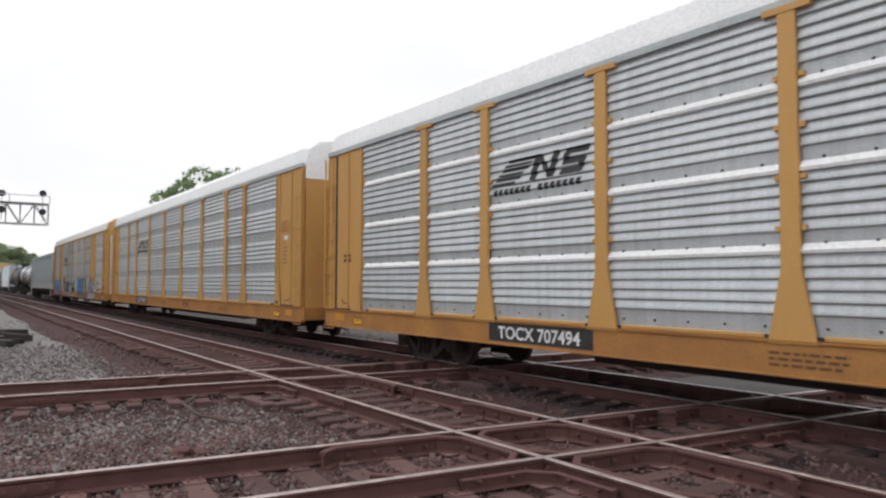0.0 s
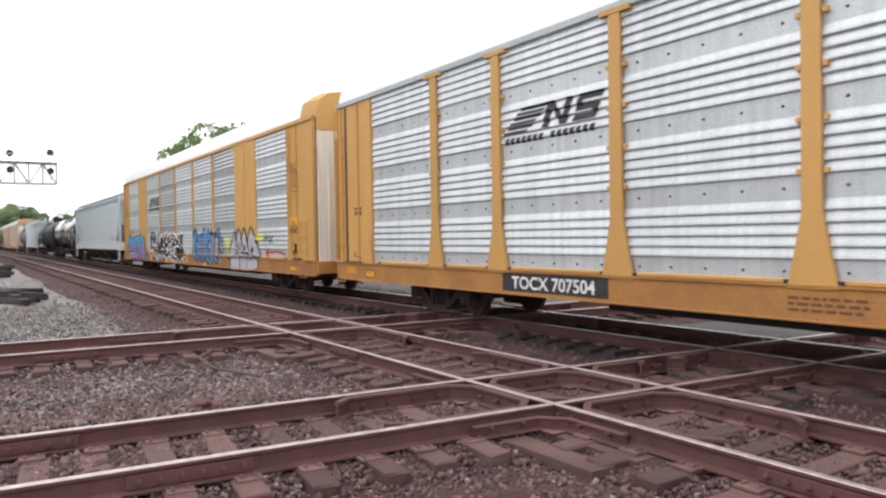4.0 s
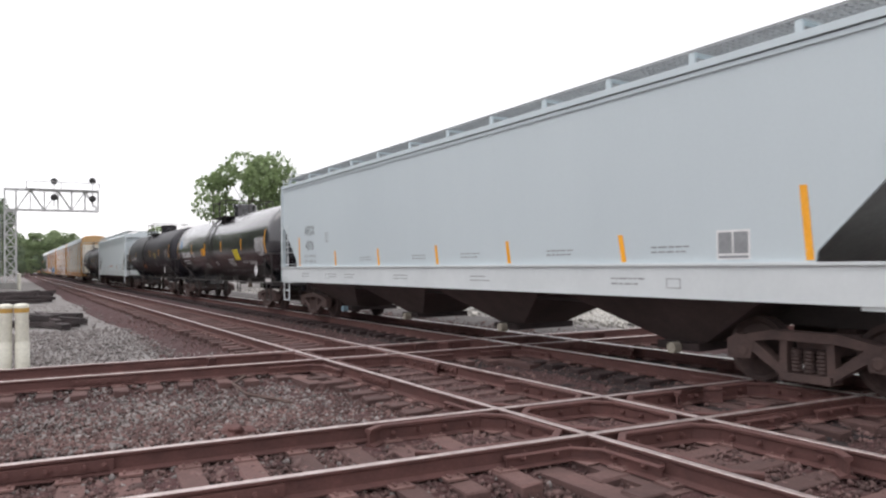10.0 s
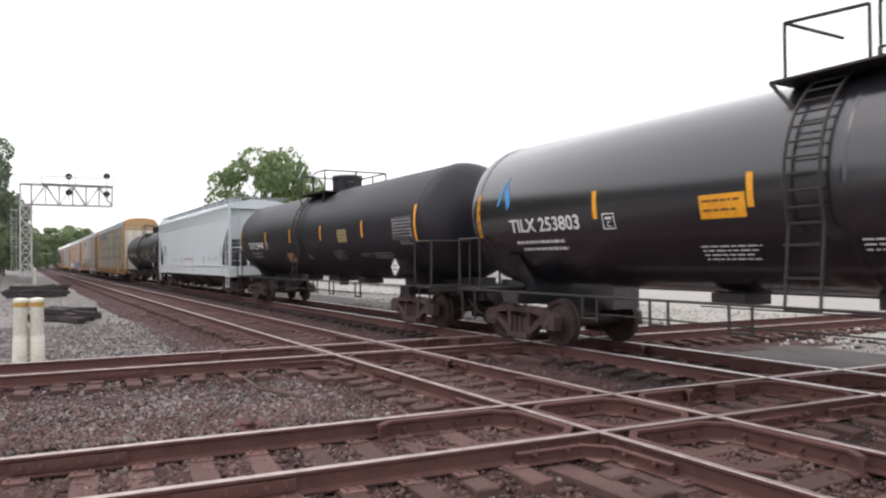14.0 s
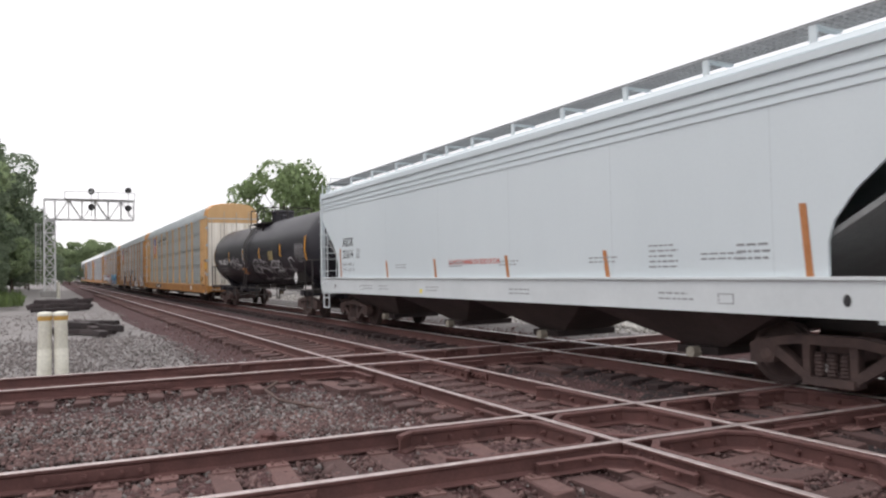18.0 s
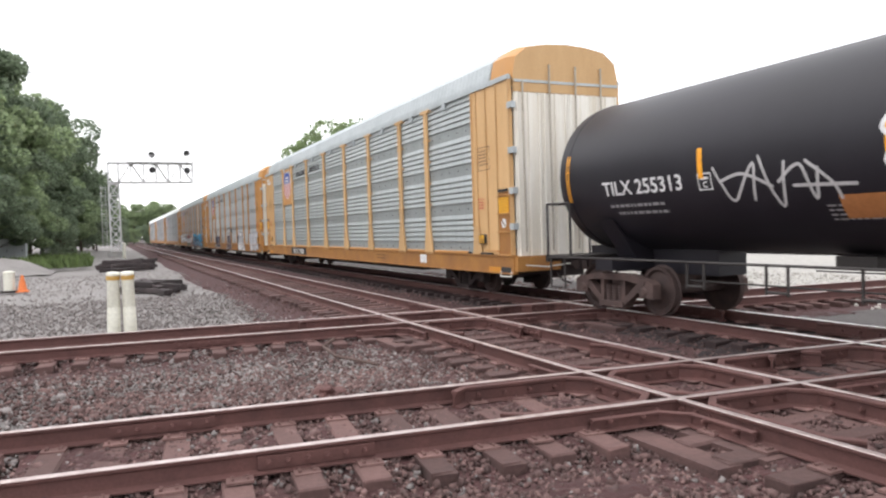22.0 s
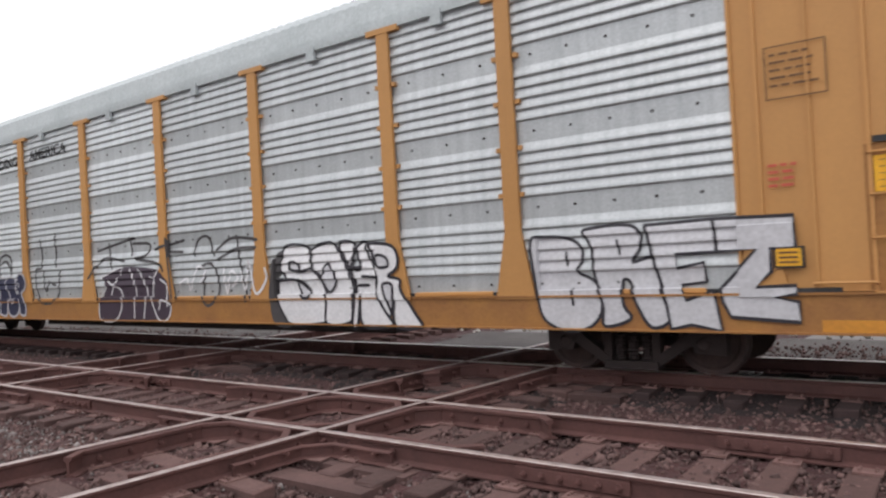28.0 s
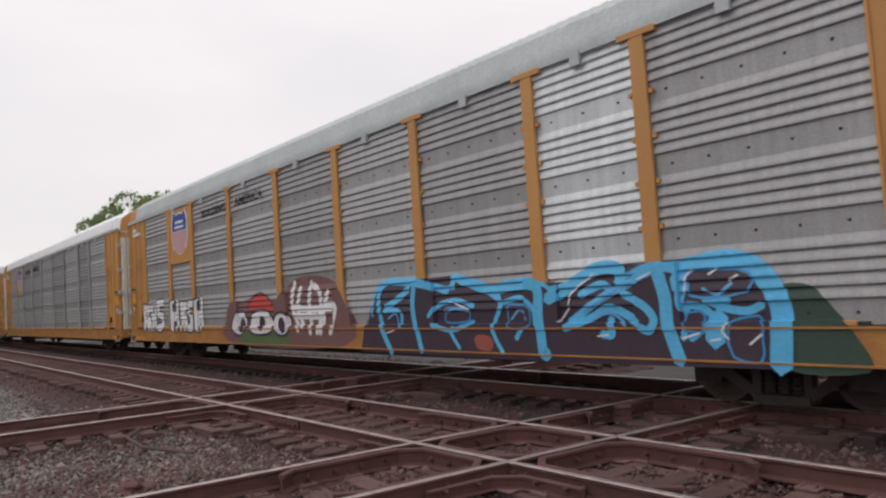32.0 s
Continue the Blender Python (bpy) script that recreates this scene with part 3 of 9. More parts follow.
def bogie(root, x, r=0.44, wb=0.88):
    b = part("bogie", boxes((-0.22, 0.22, -0.95, 0.95, 0.42, 0.66), (-0.12, 0.12, -0.2, 0.2, 0.66, 0.78), (-0.6, 0.6, -0.05, 0.05, 0.3, 0.36)), CASTING[r], root, m=pose(x, 0, 0))
    for s in (-1, 1):
        part("side_frame", SFRAME[r], None, b, m=pose(0, 1.04 * s, r - 0.44))
        for u in (-0.17, 0, 0.17):
            part("spring", SPRING[r], None, b, m=pose(u, 1.04 * s, r - 0.44))
        part("wheelset", WS[r], None, b, m=pose(wb * s, 0, r))
        for u in (-1, 1):
            part("bearing_cap", CAP[r], None, b, m=pose(wb * u, 1.06 * s, r, 0, 0, 0 if s < 0 else 180))
    return b


def coupler(root, x, s):
    """The knuckle coupler, its draft gear and an air hose at one end."""
    bm = boxes((-0.6, 0.35, -0.16, 0.16, 0.68, 0.98))
    box(bm, 0.3, 0.62, -0.09, 0.09, 0.74, 0.92)
    slab(bm, [(0.58, -0.16), (0.8, -0.17), (0.86, -0.05), (0.74, 0.0), (0.8, 0.1), (0.7, 0.17), (0.58, 0.14)], "z", 0.68, 1.0)
    c = part("coupler", bm, M_BOGIE, root, m=pose(x, 0, 0, 0, 0, 0 if s > 0 else 180))
    pts = [(0.1, -0.45, 0.72), (0.3, -0.45, 0.6), (0.5, -0.4, 0.42), (0.68, -0.3, 0.36)]
    part("air_hose", rods(0.025, pts), M_DARK, c)


def grab_irons(parent, x0, x1, y, zs, mat_, out=0.05):
    for z in zs:
        part("grab_iron", rods(0.014, [(x0, y, z), (x0, y - out, z), (x1, y - out, z), (x1, y, z)], seg=5), mat_, parent)


def ladder(name, parent, x0, x1, y, zs, mat_, out=0.05, axis="x", stiles=True):
    bm = bmesh.new()
    pt = (lambda a, z, o=0: (a, y - o, z)) if axis == "x" else (lambda a, z, o=0: (y + o, a, z))
    for z in zs:
        for a, b in ((pt(x0, z), pt(x0, z, out)), (pt(x0, z, out), pt(x1, z, out)), (pt(x1, z, out), pt(x1, z))):
            rod(bm, a, b, 0.014, 5)
    if stiles:
        for x in (x0, x1):
            rod(bm, pt(x, zs[0] - 0.1), pt(x, zs[-1] + 0.1), 0.02, 5)
    return part(name, bm, mat_, parent)


# -- lettering and painted marks --
def text_bm(body, size, fat=0.0, shear=0.0, narrow=1.0):
    cu = bpy.data.curves.new("letters", "FONT")
    cu.body, cu.size, cu.offset, cu.shear, cu.resolution_u = body, size, fat, shear, 4
    cu.align_x = "CENTER"
    ob = bpy.data.objects.new("letters", cu)
    scene.collection.objects.link(ob)
    me = bpy.data.meshes.new_from_object(ob)
    bpy.data.objects.remove(ob)
    bm = bmesh.new()
    bm.from_mesh(me)
    bpy.data.meshes.remove(me)
    for v in bm.verts:
        v.co = Vector((v.co.x * narrow, 0, v.co.y))
    return bm


def drape(bm, surf, cuts_x=(), cuts_z=(), lift=0.004):
    """Lays a flat outline in xz on a side: cut where the side steps, then moved out to it."""
    for z in cuts_z:
        bmesh.ops.bisect_plane(bm, geom=bm.verts[:] + bm.edges[:] + bm.faces[:], plane_co=(0, 0, z), plane_no=(0, 0, 1))
    for x in cuts_x:
        bmesh.ops.bisect_plane(bm, geom=bm.verts[:] + bm.edges[:] + bm.faces[:], plane_co=(x, 0, 0), plane_no=(1, 0, 0))
    for v in bm.verts:
        v.co.y = surf(v.co.x, v.co.z) - lift
    return bm


def letters(name, root, body, x, z, size, material, surf, fat=0.0, label="", narrow=1.0, shear=0.0, cuts=((), ()), lift=0.004, turn=0.0):
    bm = text_bm(body, size, fat, shear, narrow)
    for v in bm.verts:
        c, s = math.cos(turn), math.sin(turn)
        v.co = Vector((x + v.co.x * c - v.co.z * s, 0, z + v.co.x * s + v.co.z * c))
    lo, hi = min(v.co.z for v in bm.verts), max(v.co.z for v in bm.verts)
    xl, xh = min(v.co.x for v in bm.verts), max(v.co.x for v in bm.verts)
    drape(bm, surf, [c for c in cuts[0] if xl < c < xh], [c for c in cuts[1] if lo < c < hi], lift)
    return part(name, bm, material, root, label)


def shape(name, root, polys, material, surf, label="", cuts=((), ()), lift=0.004):
    """Flat painted outlines (xz) on a side."""
    bm = bmesh.new()
    for p in polys:
        bm.faces.new([bm.verts.new((x, 0, z)) for x, z in p])
    bm.normal_update()
    bmesh.ops.triangulate(bm, faces=[f for f in bm.faces if len(f.verts) > 3], ngon_method="EAR_CLIP")
    xs, zs = [v.co.x for v in bm.verts], [v.co.z for v in bm.verts]
    drape(bm, surf, [c for c in cuts[0] if min(xs) < c < max(xs)], [c for c in cuts[1] if min(zs) < c < max(zs)], lift)
    return part(name, bm, material, root, label)


def rect(x0, x1, z0, z1, lean=0.0):
    return [(x0, z0), (x1, z0), (x1 + lean, z1), (x0 + lean, z1)]


def bars(root, x, z, w, n, material, surf, step=0.075, h=0.035, seed=1, cuts=((), ())):
    """Small unreadable lines of lettering."""
    rng = random.Random(seed)
    ps = []
    for k in range(n):
        a = x
        end = x + w * rng.uniform(0.75, 1.0)
        while a < end:
            b = min(end, a + rng.uniform(0.05, 0.16))
            ps.append(rect(a, b, z - k * step, z - k * step + h))
            a = b + 0.03
    return tagged(shape("small_lettering", root, ps, material, surf, cuts=cuts), kind="stuff")


# -- autorack --
Z0, Z1, YS = 1.04, 4.96, -1.47
RIB = 0.036
RIBZ = [(Z0, 0.0)]
for band in range(4):
    zb = Z0 + 0.98 * band
    RIBZ.append((zb + 0.27, 0.0))
    for k in range(5):
        z = zb + 0.27 + 0.14 * k
        RIBZ += [(z + 0.008, RIB * 0.8), (z + 0.022, RIB), (z + 0.05, RIB * 0.85), (z + 0.118, 0.006), (z + 0.14, 0.0)]
RIBZ = [p for p in RIBZ if p[0] < Z1 - 0.01] + [(Z1, 0.0)]
RIBN = np.array(RIBZ)


def rack_face(posts, solids=()):
    """How far out the rack's near side lies at (x, z)."""
    def f(x, z):
        if z < 0.98:
            return -1.531
        if any(a <= x <= b for a, b in solids):
            return -1.553 if z < 1.75 else -1.538
        for p in posts:
            if abs(x - p) < (0.34 if z < 1.86 else 0.14):
                return -1.553
        if z < 1.09:
            return -1.534
        return YS - float(np.interp(z, RIBN[:, 0], RIBN[:, 1]))
    return f


def rack_cuts(posts, solids=()):
    xs = []
    for p in posts:
        xs += [p - 0.345, p - 0.335, p + 0.335, p - 0.135, p + 0.135, p + 0.345, p - 0.145, p + 0.145]
    for a, b in solids:
        xs += [a, b, a - 0.01, b + 0.01]
    return (xs, [0.975, 0.985, 1.085, 1.095, 1.745, 1.755, 1.855, 1.865] + [z for z, _ in RIBZ])


def rib_panel(x0, x1):
    bm = bmesh.new()
    a, b = [bm.verts.new((x0, YS - o, z)) for z, o in RIBZ], [bm.verts.new((x1, YS - o, z)) for z, o in RIBZ]
    for i in range(len(RIBZ) - 1):
        bm.faces.new((a[i], b[i], b[i + 1], a[i + 1]))
    c, d = [bm.verts.new((x, YS + 0.02, z)) for x, z in ((x0, Z0), (x0, Z1))], [bm.verts.new((x, YS + 0.02, z)) for x, z in ((x1, Z0), (x1, Z1))]
    bm.faces.new((c[0], c[1], d[1], d[0]))
    return bm


def rivet_rows(spans):
    """Rows of small rivet heads on the flat bands of the panels."""
    bm = bmesh.new()
    for x0, x1 in spans:
        n = max(2, int((x1 - x0) / 0.48))
        for band in range(4):
            for k in range(n):
                x, z = x0 + (x1 - x0) * (k + 0.5) / n, Z0 + 0.98 * band + 0.13
                rod(bm, (x, YS + 0.002, z), (x, YS - 0.014, z), 0.024, 5, 0.016)
    return bm


def flip(root, ob, name=None):
    """The same part on the far side."""
    o = ob.copy()
    scene.collection.objects.link(o)
    o.matrix_basis = Matrix.Diagonal((1, -1, 1, 1)) @ ob.matrix_basis
    return o


ROOF = [(-1.5, 4.99), (-1.49, 5.14), (-1.41, 5.49), (-1.08, 5.74), (-0.55, 5.83), (0, 5.86), (0.55, 5.83), (1.08, 5.74), (1.41, 5.49), (1.49, 5.14), (1.5, 4.99)]


def roof_bm(x0, x1, pitch=0.22, d=0.018):
    bm = bmesh.new()
    rings, x, k = [], x0, 0
    while x < x1 + 1e-6:
        o = d if k % 2 else 0.0
        rings.append([bm.verts.new((min(x, x1), y * (1 + o * 0.3), z + o)) for y, z in ROOF])
        x += pitch / 2
        k += 1
    for a, b in zip(rings, rings[1:]):
        for i in range(len(ROOF) - 1):
            bm.faces.new((a[i], a[i + 1], b[i + 1], b[i]))
    bm.faces.new(rings[0]), bm.faces.new(rings[-1][::-1])
    return bm


def post_bm(x, cap=True):
    bm = bmesh.new()
    slab(bm, [(x - 0.3, 0.98), (x + 0.3, 0.98), (x + 0.26, 1.15), (x + 0.12, 1.85), (x + 0.11, 4.9), (x - 0.11, 4.9), (x - 0.12, 1.85), (x - 0.26, 1.15)], "y", -1.55, -1.50)
    box(bm, x - 0.05, x + 0.05, -1.5, YS + 0.03, 1.1, 4.9)
    if cap:
        box(bm, x - 0.3, x + 0.3, -1.56, -1.44, 4.9, 4.98)
    for z in (2.3, 2.9, 3.5, 4.1):
        for s in (-0.16, 0.16):
            box(bm, x + s - 0.03, x + s + 0.03, -1.535, -1.47, z, z + 0.06)
    return bm


def autorack(style, label):
    """An enclosed autorack on its flat car. x runs along the car from its middle; the front is +x."""
    root = new("autorack_wagon")
    tagged(root, label, "train car", "autorack wagons in the train")
    white = style != "up"
    paint = M_YEL if white else M_YELU
    F, R = 13.8 if style == "ns" else 13.65, 14.4
    posts = {"ns": [8.95, 7.0, 4.05, 1.08, -1.9, -4.85, -7.72, -9.78], "nsw": [3.95, 1.05, -1.99, -4.97], "up": [8.95, 6.9, 3.92, 1.05, -1.85, -4.8, -7.72, -9.8]}[style]
    ends = {"ns": (11.8, -12.5), "nsw": (11.65, -12.8), "up": (11.72, -12.35)}[style]
    solids = [(6.68, 8.86), (-10.05, -8.15)] if style == "nsw" else []
    # flat car
    sill = part("side_sill", slab_bm([(-1.53, 0.62), (-1.56, 0.615), (-1.56, 0.595), (-1.42, 0.595), (-1.42, 1.025), (-1.56, 1.025), (-1.56, 1.0), (-1.53, 0.995)], "x", -R, F), M_YELD, root)
    flip(root, sill)
    part("deck", boxes((-R, F, -1.42, 1.42, 0.93, 1.0)), M_DARK, root)
    part("centre_sill", boxes((-R, F, -0.35, 0.35, 0.5, 0.93), (-6, 6, -0.5, 0.5, 0.35, 0.5)), M_DARK, root)
    for s in (-1, 1):
        L = F if s > 0 else R
        part("end_sill", boxes((s * L - 0.12, s * L + 0.12, -1.5, -0.36, 0.66, 1.0)), M_YELD, root)
        part("end_sill", boxes((s * L - 0.12, s * L + 0.12, 0.36, 1.5, 0.66, 1.0)), M_YELD, root)
        bogie(root, s * 10.3, 0.40)
        coupler(root, s * (L - 0.25), s)
        if style == "up":
            part("safety_mark", boxes((12.49, 13.05, -1.536, -1.5, 0.622, 0.745) if s > 0 else (-13.75, -12.8, -1.536, -1.5, 0.622, 0.745)), M_YELO, root, "orange-yellow safety mark")
        else:
            q = 11.99 if s > 0 else -12.65
            part("sill_label", boxes((q - 0.22, q + 0.22, -1.535, -1.5, 0.69, 0.86)), M_BLKP, root, "yellow label with a black edge")
            part("label_face", boxes((q - 0.195, q + 0.195, -1.538, -1.535, 0.712, 0.838)), M_YELB, root, "yellow label face")
            shape("label_print", root, [rect(q - 0.12, q + 0.1, 0.785, 0.805)], M_BRNP, lambda x, z: -1.539)
        if style == "ns":
            q = 12.88 if s > 0 else -13.62
            part("faded_patch", boxes((q - 0.24, q + 0.24, -1.5335, -1.5, 0.76, 0.93)), M_YELO, root, "faded orange patch")
        if style == "nsw":
            part("safety_mark", boxes((s * 12.36 - 0.19, s * 12.36 + 0.19, -1.536, -1.5, 0.68, 0.82)), M_BRKP, root, "dull orange reflector")
    for b in ((-2.2, -1.2, -0.9, -0.4, 0.45, 0.8), (1.0, 2.6, -1.1, -0.75, 0.55, 0.75), (-6.5, -5.5, -1.2, -0.8, 0.55, 0.78)):
        part("brake_gear", soften(boxes(b), 0.04), M_DARK, root)
    # walls
    edges = [ends[0]] + [e for e in posts] + [ends[1]]
    if solids:
        edges = [ends[0], 8.86, 6.68] + posts + [-8.15, -10.05, ends[1]]
    for a, b in zip(edges, edges[1:]):
        if (b, a) in solids:
            p = part("wide_yellow_panel", boxes((b, a, -1.52, -1.45, Z0, 4.97), ((a + b) / 2 - 0.02, (a + b) / 2 + 0.02, -1.535, -1.52, Z0, 4.97)), paint, root)
        else:
            p = part("corrugated_panel", rib_panel(b, a), M_GALV, root)
        flip(root, p)
    for a, b in zip(edges, edges[1:]):
        if (b, a) not in solids:
            r = part("bottom_rail", soften(boxes((b + 0.36, a - 0.36, -1.532, -1.45, 1.028, 1.085)), 0.012), paint, root)
            for x in (b + 0.30, a - 0.30):
                part("drain_slot", boxes((x - 0.06, x + 0.06, -1.522, -1.46, 1.03, 1.075)), M_BLKP, root, "dark slot beside a post foot")
    spans = [(b + 0.1, a - 0.1) for a, b in zip(edges, edges[1:]) if (b, a) not in solids]
    tagged(part("rivets", rivet_rows(spans), M_BOGIE, root), kind="stuff")
    for x in posts:
        if style == "nsw":
            p = part("post", boxes((x - 0.09, x + 0.09, -1.53, -1.46, Z0, 4.97), (x - 0.14, x + 0.14, -1.55, -1.46, Z0, 1.3)), paint, root)
        else:
            p = part("post", post_bm(x), paint, root)
        flip(root, p)
    rail = part("eave_rail", boxes((-R + 0.05, F - 0.05, -1.54, -1.46, 4.955, 5.06)), paint if style == "nsw" else M_ROOFG, root)
    flip(root, rail)
    # yellow corner panels
    for s, e in ((1, ends[0]), (-1, ends[1])):
        a, b = sorted((e, s * ((F if s > 0 else R) - 0.05)))
        w = b - a
        p = part("corner_panel", boxes((a, b, -1.5, -1.44, 1.03, 4.955)), paint, root)
        flip(root, p)
        for k in {"up": (0.0, 0.13, 0.39, 0.66, 0.97), "ns": (0.0, 0.12, 0.6, 0.97), "nsw": (0.0, 0.1, 0.36, 0.97)}[style]:
            p = part("stiffener", boxes((a + w * k, a + w * k + 0.035, -1.53, -1.502, 1.03, 4.955)), paint, root)
            flip(root, p)
        f = part("corner_foot", slab_bm([(e - 0.0, 1.02), (e + s * 0.5, 1.02), (e + s * 0.32, 1.7), (e + s * 0.1, 1.7)], "y", -1.55, -1.535), paint, root)
        flip(root, f)
        # shoulder notch and grab irons
        if style == "ns":
            n = e + s * 0.86
            part("jack_notch", boxes((e + s * 0.99 - 0.58, e + s * 0.99 + 0.58, -1.533, -1.5, 1.03, 1.058)), M_BLKP, root)
            part("notch_edge", boxes((n - 0.17, n + 0.17, -1.504, -1.49, 1.175, 1.195), (n + s * 0.15 - 0.015, n + s * 0.15 + 0.015, -1.505, -1.49, 1.195, 1.29), (n - s * 0.16 - 0.01, n - s * 0.16 + 0.01, -1.505, -1.49, 1.058, 1.175)), M_BLKP, root, "black edge of a cut-out")
        else:
            n = e + s * (0.82 if style == "up" and s < 0 else 0.68)
            part("jack_notch", boxes((n - 0.28, n + 0.28, -1.557, -1.5, 1.0, 1.07)), M_BLKP, root)
        if style == "ns" and s < 0:
            for z, h in ((2.33, 0.06), (2.2, 0.09)):
                bars(root, -13.46, z, 0.5, 1, M_BRNP, lambda x, z: -1.504, 0.085, h, seed=3)
        else:
            c, hw, z0, z1 = (12.54, 0.26, 3.2, 3.48) if style == "ns" else (e + s * 0.65, 0.29, 3.02, 3.56)
            bars(root, c - hw + 0.05, z1 - 0.09, 2 * hw - 0.1, 3 if style == "ns" else 5, M_BRNP, lambda x, z: -1.537, 0.08, 0.024, seed=3 + s)
            shape("stencil_frame", root, [rect(c - hw, c + hw, z, z + 0.014) for z in (z0, z1)] + [rect(c - hw + q, c - hw + 0.014 + q, z0, z1 + 0.01) for q in (0, 2 * hw - 0.014)], M_BRNP, lambda x, z: -1.537)
        if style == "ns" and s > 0:
            bars(root, 12.4, 2.83, 0.12, 1, M_BRNP, lambda x, z: -1.504, 0.1, 0.03, seed=4)
            bars(root, 12.4, 2.7, 0.29, 5, M_BRNP, lambda x, z: -1.504, 0.11, 0.035, seed=6)
            letters("foot_lettering", root, "FB", 11.86, 1.07, 0.13, M_BRNP, lambda x, z: -1.553, 0.003)
            bars(root, 11.97, 1.075, 0.2, 1, M_BRNP, lambda x, z: -1.553, 0.1, 0.09, seed=2)
        q = e + s * (0.65 if style == "up" and s < 0 else 0.5)
        if style != "ns":
            part("warning_label", boxes((q - 0.14, q + 0.14, -1.574, -1.5, 1.28, 1.5)), M_BLKP, root, "small yellow and black warning label")
            part("label_face", boxes((q - 0.12, q + 0.12, -1.578, -1.574, 1.3, 1.48)), M_YELB, root, "yellow label face")
            shape("label_print", root, [rect(q - 0.09, q + 0.09, 1.33 + 0.05 * k, 1.35 + 0.05 * k) for k in range(3)], M_BRNP, lambda x, z: -1.579)
        if style == "up":
            g = e + s * 1.0
            part("grab_iron", rods(0.016, [(g - 0.27, -1.5, 1.1), (g - 0.27, -1.58, 1.12), (g + 0.27, -1.58, 1.12), (g + 0.27, -1.5, 1.1)]), paint, root)
            bars(root, q - 0.16, 2.33, 0.32, 4, M_REDP, lambda x, z: -1.537, 0.07, 0.03, 9)
    if style == "up":
        up_ends(root, F, R)
    else:
        ns_ends(root, F, R, style)
    # roof
    rm = M_ROOFW if white else M_ROOFG
    part("roof", roof_bm(-R + 0.9, F - 0.9), rm, root, smooth=False)
    for s in (-1, 1):
        hood = hood_bm(s, F if s > 0 else R)
        part("roof_hood", hood, rm if style == "ns" or style == "nsw" and s < 0 else paint, root, "white rounded end of the roof" if style == "ns" or style == "nsw" and s < 0 else "yellow rounded end of the roof", smooth=True)
    if style == "up":
        for x in (10.2, 7.9, 5.4, 2.3, -0.7, -3.7, -6.8, -9.3):
            part("eave_clip", boxes((x - 0.09, x + 0.09, -1.56, -1.5, 4.8, 5.02)), M_ROOFG, root)
    return root


def slab_bm(poly, axis, lo, hi):
    bm = bmesh.new()
    slab(bm, poly, axis, lo, hi)
    return bm


def hood_bm(s, L):
    bm = bmesh.new()
    rings = []
    for x, k in ((L - 0.9, 1.0), (L - 0.35, 1.0), (L - 0.15, 0.985), (L, 0.955)):
        rings.append([bm.verts.new((s * x, y * k, 4.97 + (z - 4.97) * (k if k == 1 else k * 0.97) + 0.004)) for y, z in ROOF])
    for a, b in zip(rings, rings[1:]):
        for i in range(len(ROOF) - 1):
            bm.faces.new((a[i], a[i + 1], b[i + 1], b[i]))
    bm.faces.new(rings[0]), bm.faces.new(rings[-1][::-1])
    return bm


def ribbed(x, s, y0, ribs):
    """Plan of a folding door leaf with upright ribs on its outer face."""
    out = [(x - s * 0.03, y0 + 0.7), (x - s * 0.03, y0 + 0.01), (x + s * 0.03, y0 + 0.01)]
    for u in ribs:
        out += [(x + s * 0.03, y0 + u), (x + s * 0.065, y0 + u + 0.008), (x + s * 0.065, y0 + u + 0.052), (x + s * 0.03, y0 + u + 0.06)]
    return out + [(x + s * 0.03, y0 + 0.7)]


